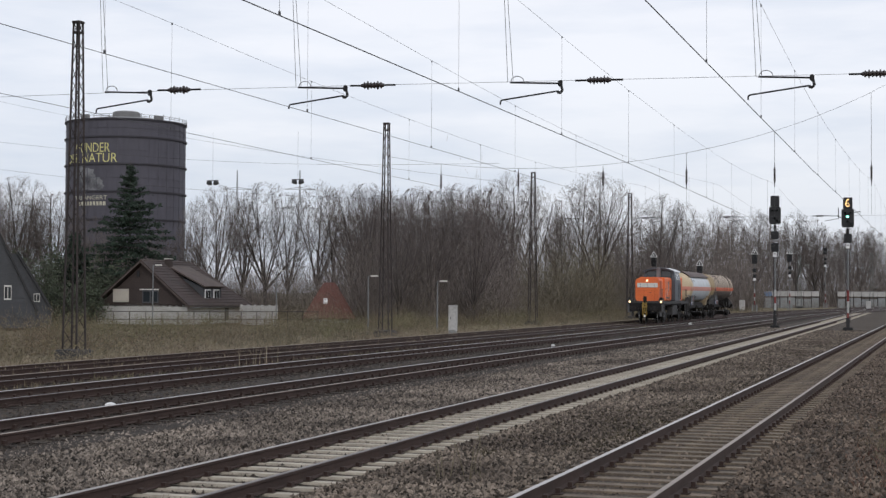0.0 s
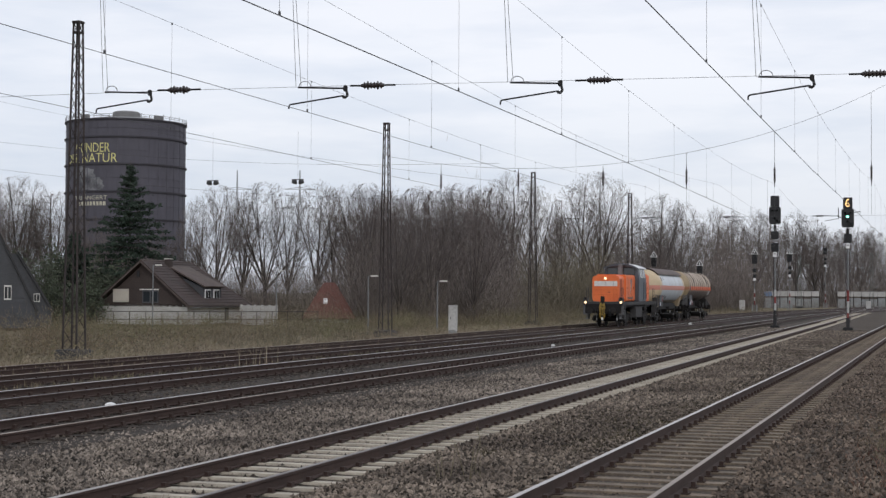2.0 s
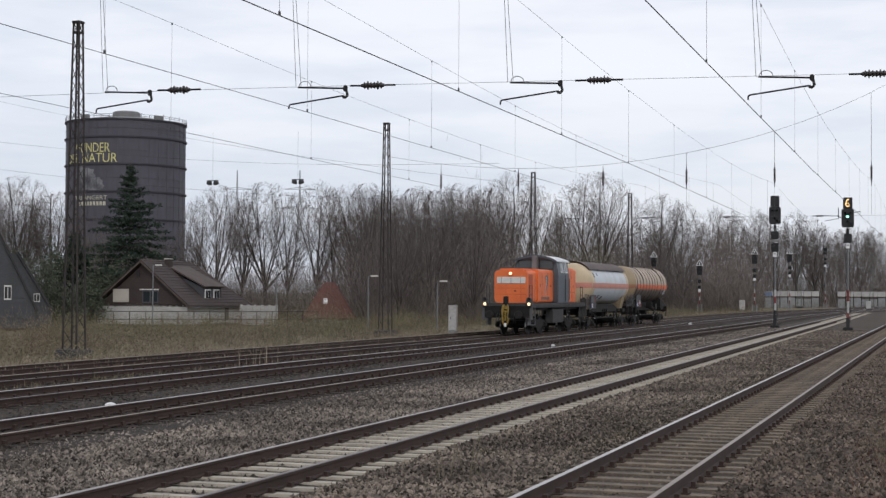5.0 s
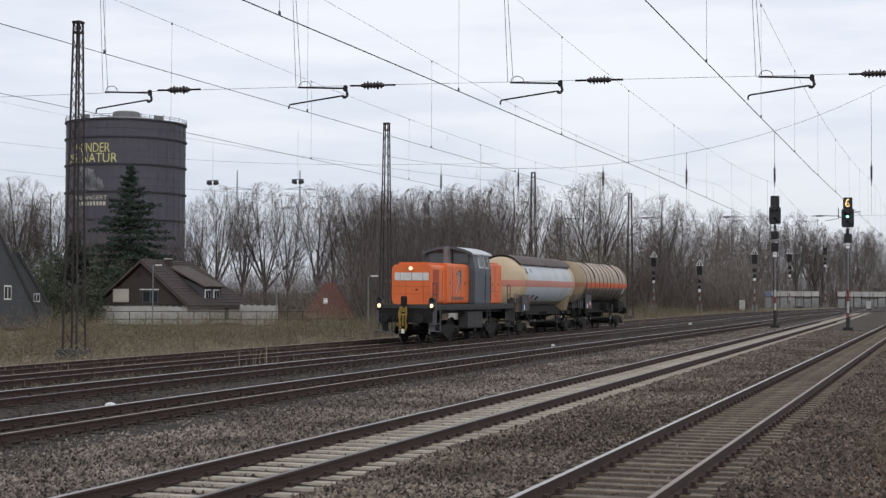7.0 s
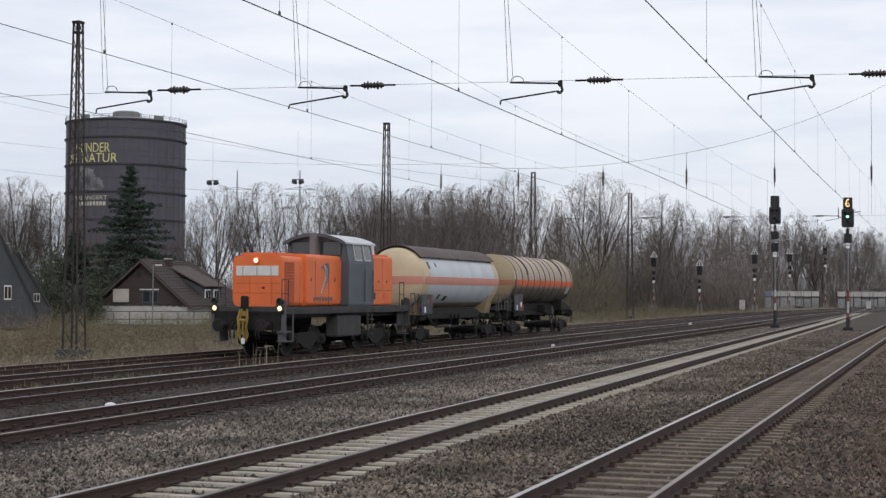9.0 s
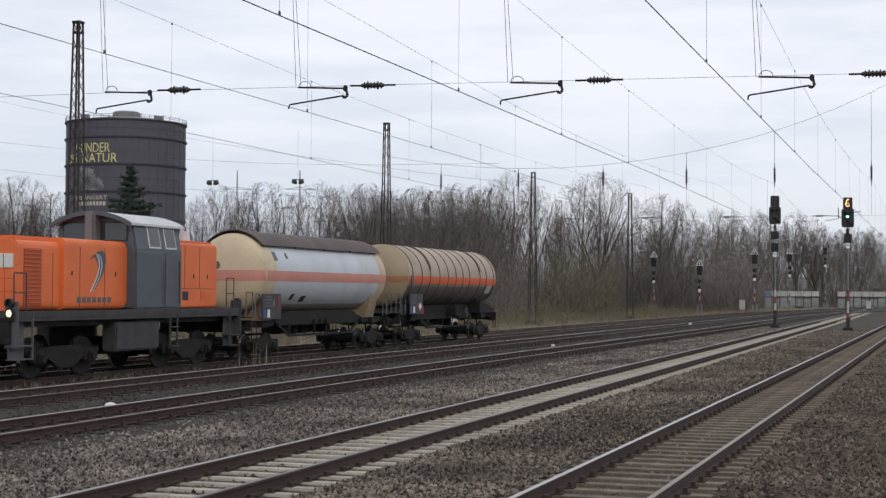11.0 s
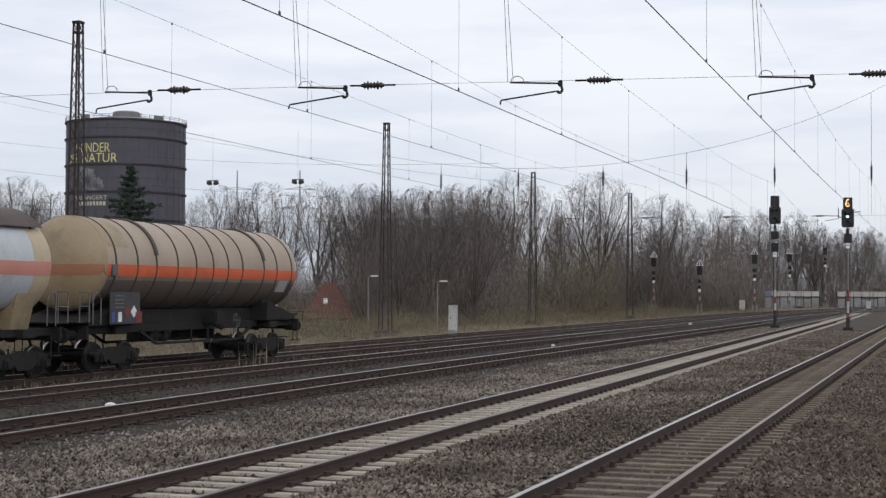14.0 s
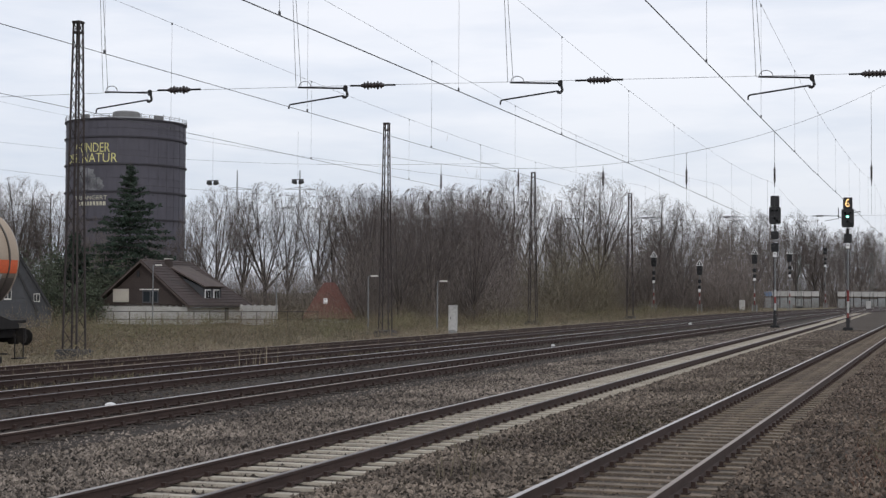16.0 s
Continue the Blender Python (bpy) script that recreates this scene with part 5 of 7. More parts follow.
    for z, w, h in boxes:
        b = B()
        box(b, (0, 0, z), (0.24, w, h), 0.04)
        q = part("lower_head", b, M["black"], t, "small black lower signal box")
        b = B()
        lathe(b, [(-0.12, 0.08), (-0.24, 0.085), (-0.24, 0.075), (-0.12, 0.07)], "x", 12)
        bmesh.ops.translate(b, vec=(0, 0.1, z + 0.1), verts=b.verts)
        part("lamp_hood", b, M["black"], q)
    z = boxes[-1][0] - 0.55
    b = B()
    box(b, (-0.1, 0, z), (0.03, 0.30, 0.36), 0.01)
    pl = part("plate", b, M["white"], t, "small white plate")
    b = B()
    box(b, (-0.12, 0, z + 0.05), (0.012, 0.2, 0.05))
    part("writing_bar", b, M["black"], pl)
    b = B()
    for s in (-1, 1):
        rod(b, (0.18, s * 0.14, 0.6), (0.18, s * 0.14, 7.2), 0.018, 6)
    for i in range(22):
        rod(b, (0.18, -0.14, 0.8 + i * 0.29), (0.18, 0.14, 0.8 + i * 0.29), 0.012, 5)
    part("ladder", b, M["steel_dark"], t)
    # they stand turned a little towards the platform
    return t


tall_signal(115.3, 12.5, False, "unlit black colour-light signal on a banded pole")
tall_signal(110.9, 6.8, True, "black signal showing green and an amber figure six")


def yard_signal(x, y, h, tri, label):
    t = thing("yard_signal", label, "railway signal", Matrix.Translation((x, y, -0.35)), group="smaller yard signals")
    z0 = 0.35
    b = B()
    rod(b, (0, 0, 0), (0, 0, h + z0 - 0.9), 0.065, 10)
    part("pole", b, M["galv"], t)
    b = B()
    for s in (-1, 1):
        box(b, (0, s * 0.33, 0.6), (0.22, 0.18, 1.2), 0.03)
    part("foot_post", b, M["wall_pale"], t, "two pale concrete foot posts")
    for i in range(4):
        b = B()
        rod(b, (0, 0, 1.2 + i * 0.62), (0, 0, 1.82 + i * 0.62), 0.09, 10)
        part("band", b, M["white_dim" if i % 2 else "red"], t, ("white" if i % 2 else "red") + " pole band")
    top = h + z0 - (1.0 if tri else 0.0)
    b = B()
    box(b, (0, 0, top - 0.75), (0.3, 0.85, 1.5), 0.08)
    hd = part("signal_head", b, M["black"], t, "black signal head")
    for yy, zz in ((-0.2, -0.35), (0.2, -0.35), (0, -1.0)):
        b = B()
        lathe(b, [(-0.15, 0.11), (-0.32, 0.12), (-0.32, 0.1), (-0.15, 0.1)], "x", 12)
        bmesh.ops.translate(b, vec=(0, yy, top + zz), verts=b.verts)
        part("lamp_hood", b, M["black"], hd)
    b = B()
    box(b, (0, 0, top - 2.55), (0.25, 0.55, 0.6), 0.05)
    part("lower_head", b, M["black"], t)
    b = B()
    box(b, (0, 0, top - 3.5), (0.25, 0.5, 0.55), 0.05)
    part("lower_head", b, M["black"], t)
    b = B()
    box(b, (-0.14, 0, top - 4.0), (0.03, 0.4, 0.45), 0.01)
    part("plate", b, M["white"], t, "small white plate")
    if tri:
        b = B()
        c = [(-0.05, -0.55, top + 0.08), (-0.05, 0.55, top + 0.08), (-0.05, 0, top + 0.95)]
        pipe(b, c + c[:1], 0.05, 6)
        part("triangle_frame", b, M["white"], t, "white-edged triangular board")
        b = B()
        prism(b, [(-0.45, top + 0.12), (0.45, top + 0.12), (0, top + 0.86)], "x", -0.04, 0.0)
        part("triangle_board", b, M["black"], t)
        b = B()
        box(b, (-0.06, 0, top + 0.38), (0.02, 0.2, 0.34))
        part("writing_bar", b, M["white"], t)
    return t


for x, y, h, tri, lb in ((240.4, 45.7, 9.5, True, "black yard signal with triangular number board, before trees"), (238.8, 37.9, 8.1, True, "lower black yard signal with triangular number board"),
                         (238.7, 29.1, 9.9, True, "black yard signal with triangular board beside the tracks"), (276.3, 27.3, 11.0, True, "distant black yard signal with triangular board"), (330, 25, 12.9, False, "distant tall black yard signal without board")):
    yard_signal(x, y, h, tri, lb)


def cable_box(x, y, w, h, label):
    t = thing("cable_cabinet", label, "cabinet", Matrix.Translation((x, y, ground_z(x, y))), group="white trackside cabinets")
    hh = h - ground_z(x, y)
    b = B()
    box(b, (0, 0, hh / 2 + 0.14), (w * 0.6, w, hh - 0.28), 0.03)
    bd = part("body", b, M["render_white"], t)
    b = B()
    box(b, (0, 0, 0.2), (w * 0.62, w * 0.85, 0.4), 0.02)
    part("plinth", b, M["wall_pale"], t)
    b = B()
    box(b, (0, 0, hh), (w * 0.7, w * 1.08, 0.08), 0.02)
    part("lid", b, M["render_white"], t)
    b = B()
    box(b, (-w * 0.31, w * 0.2, hh * 0.6), (0.03, 0.04, 0.14), 0.005)
    part("handle", b, M["black"], t)


cable_box(93.0, 31.2, 0.55, 1.52, "weathered white trackside cable cabinet in grass")
cable_box(256, 33.3, 0.9, 1.5, "small white cabinet beside far tracks")
cable_box(300, 14.5, 0.9, 1.3, "small pale cabinet beside far tracks")


# ---- street lamps ----
def street_lamp(x, y, h, label):
    t = thing("street_lamp", label, "street lamp", Matrix.Translation((x, y, ground_z(x, y))), group="street lamps behind the yard")
    hh = h - ground_z(x, y)
    b = B()
    rod(b, (0, 0, 0), (0, 0, hh), 0.07, 10, 0.045)
    part("pole", b, M["galv"], t, "pale galvanised pole")
    b = B()
    rod(b, (0, 0, hh - 0.03), (0.1, -0.35, hh + 0.03), 0.03, 8)
    part("arm", b, M["galv"], t)
    b = B()
    box(b, (0.1, -0.45, hh + 0.02), (0.22, 0.62, 0.12), 0.04)
    part("lamp_head", b, M["white_panel"], t, "pale flat lamp head")


street_lamp(102.2, 41.0, 3.6, "pale street lamp rising above brambles")
street_lamp(103.9, 36.1, 3.25, "pale street lamp beside scrub")
street_lamp(105.8, 61.4, 4.5, "pale street lamp before the brown house")
street_lamp(127.3, 60.5, 4.4, "thin grey street lamp by the house")


def flood_lamps(x, y, z):
    t = thing("flood_lamp", "pair of dark hanging lamps on a wire", "lamp", Matrix.Translation((x, y, z)), group="hanging lamps above the yard")
    for s in (-1, 1):
        b = B()
        lathe(b, [(0.14, 0.03), (0.12, 0.10), (0.02, 0.17), (-0.10, 0.19), (-0.14, 0.10)], "z", 14)
        bmesh.ops.transform(b, matrix=Matrix.Translation((0, s * 0.22, -0.1)) @ Matrix.Rotation(s * 0.3, 4, "X"), verts=b.verts)
        part("shade", b, M["black"], t)
    b = B()
    rod(b, (0, -0.4, 0.03), (0, 0.4, 0.03), 0.03, 8)
    rod(b, (0, 0, 0), (0, 0, 3.0), 0.006, 5)
    part("hanger", b, M["wire"], t)


def along(x, y, d):
    """A place d metres deep on the view's line through a share (x right, y up) of the field."""
    r = Vector((0.32459, -0.94584, 0.0059))
    u = Vector((-0.03063, -0.00427, 0.99952))
    return EYE + d * (AXIS + r * x + u * y)


flood_lamps(80.9, 42.85, 9.2)
flood_lamps(82.0, 37.6, 9.25)


# ---- the gas holder ----
GAS = Vector((747.0, 452.3, 0.0))
GR = 34.0
FACE = math.atan2(-452.3, -747.0)


def on_drum(arc, z, out=0.15):
    """A point of the drum; arc is metres round it, to the right as seen from the yard."""
    a = FACE + arc / GR
    return Vector((math.cos(a) * (GR + out), math.sin(a) * (GR + out), z))


def drum_text(parent, text, arc0, arc1, z0, z1, mat, label):
    cu = bpy.data.curves.new("text", "FONT")
    cu.body = text
    tmp = bpy.data.objects.new("tmp", cu)
    me = bpy.data.meshes.new_from_object(tmp)
    bpy.data.objects.remove(tmp)
    bm = bmesh.new()
    bm.from_mesh(me)
    bmesh.ops.subdivide_edges(bm, edges=[e for e in bm.edges if e.calc_length() > 0.3], cuts=2)
    bmesh.ops.triangulate(bm, faces=bm.faces)
    lo, hi = min(v.co.x for v in bm.verts), max(v.co.x for v in bm.verts)
    b0 = 0.0
    top = max(v.co.y for v in bm.verts)
    for v in bm.verts:
        s = (v.co.x - lo) / (hi - lo)
        v.co = on_drum(arc0 + (arc1 - arc0) * s, z0 + (z1 - z0) * (v.co.y - b0) / (top - b0), 0.25)
    bpy.data.meshes.remove(me)
    return part("lettering", bm, mat, parent, label)


def build_gas_holder():
    t = thing("gas_holder", "huge dark grey steel gas holder with yellow lettering", "gas holder", Matrix.Translation(GAS))
    top = 99.9
    b = B()
    lathe(b, [(-12, GR), (20, GR), (60, GR), (top, GR)], "z", 96)
    dr = part("drum", b, M["gas_wall"], t, "dark ribbed steel drum")
    for z in (top - 0.4, 89.6, 74.3, 58.8, 43.2, 27.6):
        b = B()
        lathe(b, [(z - 0.5, GR), (z - 0.5, GR + 0.9), (z + 0.3, GR + 1.0), (z + 0.3, GR)], "z", 96, 0, 360, False)
        part("walkway_ring", b, M["gas_ring"], t, "dark walkway ring")
    for z in (94.5, 82, 66.5, 51, 35.4):
        b = B()
        lathe(b, [(z - 0.15, GR), (z - 0.15, GR + 0.25), (z + 0.15, GR + 0.25), (z + 0.15, GR)], "z", 96, 0, 360, False)
        part("seam_ring", b, M["gas_wall"], t)
    for i in range(36):
        a = i * 10 + 3
        b = B()
        x, y = math.cos(radians(a)) * (GR + 0.2), math.sin(radians(a)) * (GR + 0.2)
        box(b, (x, y, 43.5), (0.12, 0.3, 111), 0, Matrix.Rotation(radians(a), 4, "Z"))
        part("upright", b, M["gas_wall"], t)
    b = B()
    lathe(b, [(top, GR), (top + 2.2, GR * 0.62), (top + 3.0, 7.6)], "z", 64)
    part("roof", b, M["gas_roof"], t, "shallow grey dome roof")
    b = B()
    lathe(b, [(top + 2.6, 8.0), (top + 6.6, 8.0), (top + 7.3, 6.8), (top + 7.8, 0.5)], "z", 40)
    part("roof_lantern", b, M["gas_roof"], t, "round grey roof lantern")
    for i in range(48):
        a = radians(i * 7.5)
        b = B()
        rod(b, (math.cos(a) * (GR + 0.6), math.sin(a) * (GR + 0.6), top), (math.cos(a) * (GR + 0.6), math.sin(a) * (GR + 0.6), top + (2.2 if i % 3 else 3.0)), 0.16, 6)
        part("rail_post", b, M["galv"], t)
    for z in (1.1, 2.1):
        b = B()
        lathe(b, [(top + z - 0.1, GR + 0.55), (top + z - 0.1, GR + 0.7), (top + z + 0.1, GR + 0.7), (top + z + 0.1, GR + 0.55)], "z", 72, 0, 360, False)
        part("roof_rail", b, M["galv"], t, "pale roof railing")
    for a in (38, -52):
        b = B()
        q = FACE + radians(a)
        box(b, (math.cos(q) * 29, math.sin(q) * 29, top + 1.7), (2.6, 5.0, 2.4), 0.2, Matrix.Rotation(q, 4, "Z"))
        part("roof_hut", b, M["gas_roof"], t)
    drum_text(t, "WUNDER", -34.0, -9.0, 80.6, 85.8, M["letter"], "yellow painted word")
    drum_text(t, "DER NATUR", -40.5, -4.8, 74.9, 80.0, M["letter"], "yellow painted words")
    drum_text(t, "VERLÄNGERT", -34.0, -10.2, 53.9, 56.7, M["letter_dim"], "smaller pale painted word")
    b = B()
    for i in range(9):
        a0 = -29.0 + i * 2.05
        vs = [b.verts.new(on_drum(a, z, 0.25)) for a, z in ((a0, 50.6), (a0 + 1.5, 50.6), (a0 + 1.5, 52.8), (a0, 52.8))]
        b.faces.new(vs)
    part("lettering_bars", b, M["letter_dim"], t, "pale bars of small lettering")
    # a large pale printed picture between the words
    rnd = random.Random(4)
    for (ca, cz, ra, rz) in ((-25, 66, 8.5, 7.0), (-29, 64, 4.0, 6.0), (-17.5, 62.5, 5.5, 4.5)):
        b = B()
        n = 26
        ring = [on_drum(ca + ra * math.cos(2 * math.pi * i / n) * rnd.uniform(0.8, 1.1), cz + rz * math.sin(2 * math.pi * i / n) * rnd.uniform(0.8, 1.1), 0.2 + 0.02 * ca / -20) for i in range(n)]
        c = b.verts.new(on_drum(ca, cz, 0.22))
        vs = [b.verts.new(p) for p in ring]
        for i in range(n):
            b.faces.new((c, vs[i], vs[(i + 1) % n]))
        part("printed_picture", b, M["picture"], t, "pale blurred printed picture")


build_gas_holder()


# ---- houses behind the yard ----
def quad_roof(b, p, q, r, s, t=0.18):
    """A roof slab with thickness, from four corners."""
    n = (Vector(q) - Vector(p)).cross(Vector(s) - Vector(p)).normalized()
    if n.z < 0:
        n = -n
    lo = [b.verts.new(Vector(v)) for v in (p, q, r, s)]
    hi = [b.verts.new(Vector(v) + n * t) for v in (p, q, r, s)]
    b.faces.new(lo), b.faces.new(hi[::-1])
    for i in range(4):
        b.faces.new((lo[i], lo[(i + 1) % 4], hi[(i + 1) % 4], hi[i]))


def tile_rows(parent, p, q, r, s, rows, mat):
    """Courses of roof tiles: one stepped slab a row, from the eave p-q up to the ridge s-r."""
    p, q, r, s = map(Vector, (p, q, r, s))
    n = (q - p).cross(s - p).normalized()
    if n.z < 0:
        n = -n
    for i in range(rows):
        a, c = i / rows, (i + 1.15) / rows
        b = B()
        c = min(c, 1)
        quad_roof(b, p.lerp(s, a) + n * 0.05, q.lerp(r, a) + n * 0.05, q.lerp(r, c), p.lerp(s, c), 0.05)
        part("tile_course", b, mat, parent)


def house_window(parent, m, w, h, mat_frame, mat_pane, label=""):
    b = B()
    box(b, (0, 0, 0), (w, 0.10, h), 0.01)
    f = part("window", b, M[mat_frame], parent, label, m)
    for s in (-1, 1):
        b = B()
        box(b, (s * w * 0.235, -0.045, 0), (w * 0.38, 0.06, h * 0.8))
        part("pane", b, M[mat_pane], f)
    return f


def build_brown_house():
    """Gable towards the yard: x runs along the gable to the right, y away from the yard."""
    base = Vector((131.4, 83.1, -1.0))
    g = Vector((132.25, 72.7, -1.0))
    ax = (g - base).normalized()
    ang = math.atan2(ax.y, ax.x)
    t = thing("house", "brown clad house with steep tiled roof and white base", "house", Matrix.Translation(base) @ Matrix.Rotation(ang, 4, "Z"))
    W, D, H = 10.5, 16.5, 6.35
    # local: x along the gable, y depth to the back (to the left-hand normal)
    b = B()
    box(b, (W / 2, D / 2, 1.0), (W - 0.5, D - 0.5, 2.0))
    part("wall", b, M["render_white"], t, "off-white rendered base wall")
    b = B()
    prism(b, [(0.25, 1.85), (W - 0.25, 1.85), (W * 0.5, H - 0.2)], "y", 0.25, 0.5)
    gb = part("gable", b, M["brick_dark"], t, "dark brown clad gable")
    for i in range(9):
        zc = 2.1 + i * 0.45
        hw = (H - 0.2 - zc) / (H - 2.05) * (W / 2 - 0.25) - 0.1
        if hw > 0.3:
            b = B()
            box(b, (W / 2, 0.235, zc), (2 * hw, 0.05, 0.05))
            part("board_edge", b, M["brick_dark"], gb)
    hip = D - 4.2  # the far end of the roof is hipped
    for e, xe, ze in ((0, -1.0, 1.05), (1, W + 0.15, 1.72)):
        b = B()
        quad_roof(b, (xe, -0.25, ze), (xe, D + 0.2, ze), (W / 2, hip, H), (W / 2, -0.25, H))
        rf = part("roof", b, M["roof_tile"], t, "brown tiled roof slope")
        tile_rows(rf, (xe, -0.25, ze + 0.18), (xe, D + 0.2, ze + 0.18), (W / 2, hip, H + 0.18), (W / 2, -0.25, H + 0.18), 16, M["roof_tile"])
        b = B()
        strip(b, (xe, -0.3, ze + 0.08), (W / 2, -0.3, H + 0.08), 0.05, 0.14)
        part("verge_board", b, M["verge"], t, "weathered brown verge board")
        b = B()
        rod(b, (xe, -0.2, ze + 0.03), (xe, D, ze + 0.03), 0.07, 8)
        part("gutter", b, M["galv"], t)
    b = B()
    quad_roof(b, (W + 0.15, D + 0.2, 1.72), (-0.6, D + 0.2, 1.72), (W / 2, hip + 0.01, H), (W / 2, hip, H))
    part("roof_hip", b, M["roof_tile"], t, "brown tiled hipped end")
    b = B()
    rod(b, (W / 2, -0.25, H + 0.2), (W / 2, hip, H + 0.2), 0.13, 8)
    rod(b, (W / 2, hip, H + 0.2), (W + 0.15, D + 0.2, 1.9), 0.12, 8)
    part("ridge_tile", b, M["verge"], t, "paler brown ridge tiles")
    house_window(gb, Matrix.Translation((2.9, 0.2, 2.95)), 1.75, 1.35, "shutter", "shutter", "window with lowered cream shutter")
    house_window(gb, Matrix.Translation((6.2, 0.2, 2.85)), 1.8, 1.3, "slate", "glass", "dark window")
    b = B()
    box(b, (6.1, 0.1, 3.58), (2.1, 0.12, 0.12))
    part("awning_rail", b, M["white_panel"], gb, "white awning rail")
    b = B()
    box(b, (4.8, 0.19, 5.2), (0.28, 0.1, 0.6))
    part("vent", b, M["black"], gb)
    # wide shed dormer on the slope seen from the yard
    b = B()
    prism(b, [(W - 0.75, 2.3), (W - 0.75, 3.85), (W - 3.9, 5.2), (W - 3.9, 2.3)], "y", 5.3, 10.1)
    dm = part("dormer", b, M["slate"], t, "dark slate-clad dormer")
    b = B()
    quad_roof(b, (W - 0.45, 5.0, 3.84), (W - 0.45, 10.4, 3.84), (W / 2 + 0.15, 10.4, 6.2), (W / 2 + 0.15, 5.0, 6.2), 0.14)
    part("dormer_roof", b, M["verge"], dm, "paler brown sloping dormer roof")
    for yy in (6.45, 8.75):
        house_window(dm, Matrix.Translation((W - 0.72, yy, 3.0)) @ Matrix.Rotation(radians(90), 4, "Z"), 1.45, 1.3, "white", "glass", "white-framed dormer window")
    b = B()
    box(b, (W / 2 + 0.6, 5.2, H + 0.05), (0.6, 0.7, 0.8), 0.03)
    part("chimney", b, M["brick_dark"], t)
    b = B()
    box(b, (W / 2 + 0.6, 5.2, H + 0.48), (0.7, 0.8, 0.08), 0.02)
    part("chimney_cap", b, M["white_panel"], t)
    b = B()
    box(b, (W - 0.22, 10.5, 1.0), (0.06, 1.0, 1.3), 0.02)
    part("door", b, M["slate"], t)
    return t


build_brown_house()


def build_small_houses():
    # slate-clad gable at the edge of the view, with a lower wing behind it
    c = along((65 - 784) / 2594.9, 0, 132)
    t = thing("house", "dark slate-clad steep gabled house with small windows", "house", Matrix.Translation((c.x, c.y, -1.0)) @ Matrix.Rotation(radians(-51), 4, "Z"))
    b = B()
    prism(b, [(-9, 0), (0, 0), (0, 1.7), (-3.6, 9.0), (-9, 9.0)], "y", 0, 8)
    gb = part("gable", b, M["slate"], t, "slate-clad gable")
    b = B()
    strip(b, (0.15, -0.12, 1.5), (-3.6, -0.12, 9.2), 0.22, 0.16)
    part("verge_board", b, M["black"], t, "black verge board")
    for i in range(18):
        z = 0.5 + i * 0.45
        x1 = min(0, -3.6 * (z - 1.7) / 7.3)
        b = B()
        box(b, ((-9 + x1) / 2, -0.02, z), (x1 + 9, 0.05, 0.03))
        part("slate_course", b, M["slate"], gb)
    house_window(gb, Matrix.Translation((-2.45, -0.02, 3.2)), 0.62, 1.3, "white_panel", "glass", "small white window")
    b = B()
    prism(b, [(-3, 0), (1.5, 0), (1.5, 1.6), (-1.6, 6.7), (-3, 6.7)], "y", 1.2, 9)
    wg = part("rear_wing", b, M["slate"], t, "lower slate-clad rear wing")
    b = B()
    strip(b, (1.65, 1.08, 1.4), (-1.6, 1.08, 6.9), 0.22, 0.2)
    part("verge_board", b, M["black"], wg)
    house_window(wg, Matrix.Translation((0.15, 1.15, 2.75)), 0.55, 0.75, "white_panel", "glass")
    # red roof with a skylight
    t = thing("house", "low house with steep red tiled roof and skylight", "house", Matrix.Translation((145.0, 64.9, -1.15)) @ Matrix.Rotation(radians(-68), 4, "Z") @ Matrix.Scale(0.86, 4))
    b = B()
    box(b, (2.4, 3.0, 0.5), (4.6, 5.8, 1.0))
    part("wall", b, M["render_white"], t, "white wall")
    b = B()
    quad_roof(b, (-0.9, -0.9, 0.75), (5.6, -0.9, 0.75), (3.0, 2.6, 5.2), (1.7, 2.6, 5.2))
    rf = part("roof", b, M["roof_red"], t, "red tiled roof slope")
    tile_rows(rf, (-0.9, -0.9, 0.9), (5.6, -0.9, 0.9), (3.0, 2.6, 5.35), (1.7, 2.6, 5.35), 12, M["roof_red"])
    b = B()
    quad_roof(b, (5.6, -0.9, 0.75), (5.6, 6.0, 0.75), (3.0, 3.4, 5.2), (3.0, 2.6, 5.2))
    part("roof_hip", b, M["roof_red"], t)
    b = B()
    quad_roof(b, (-0.9, 6.0, 0.75), (-0.9, -0.9, 0.75), (1.7, 2.6, 5.2), (1.7, 3.4, 5.2))
    part("roof_hip", b, M["roof_red"], t)
    b = B()
    box(b, (1.9, 0.72, 3.0), (0.55, 0.14, 0.85), 0.02, Matrix.Rotation(radians(-38), 4, "X"))
    part("skylight", b, M["white"], t, "bright pale skylight")


build_small_houses()


def wall_run(name, p, q, h, z0, thick, mat, label, category, n, cap=True):
    """A garden or trackside wall of panels between two places, with posts."""
    p, q = Vector((*p, z0)), Vector((*q, z0))
    d = q - p
    t = thing(name, label, category, Matrix.Translation(p) @ Matrix.Rotation(math.atan2(d.y, d.x), 4, "Z"))
    L = d.length / n
    first = None
    for i in range(n):
        m = Matrix.Translation((L * (i + 0.5), 0, h / 2))
        if first is None:
            b = B()
            box(b, (0, 0, 0), (L - 0.06, thick, h), 0.02)
            first = part("panel", b, M[mat], t, "", m)
        else:
            again(first, m)
    fp = None
    for i in range(n + 1):
        m = Matrix.Translation((L * i, 0, h / 2 + 0.05))
        if fp is None:
            b = B()
            box(b, (0, 0, 0), (0.16, thick + 0.08, h + 0.1), 0.02)
            fp = part("post", b, M[mat], t, "", m)
        else:
            again(fp, m)
    return t


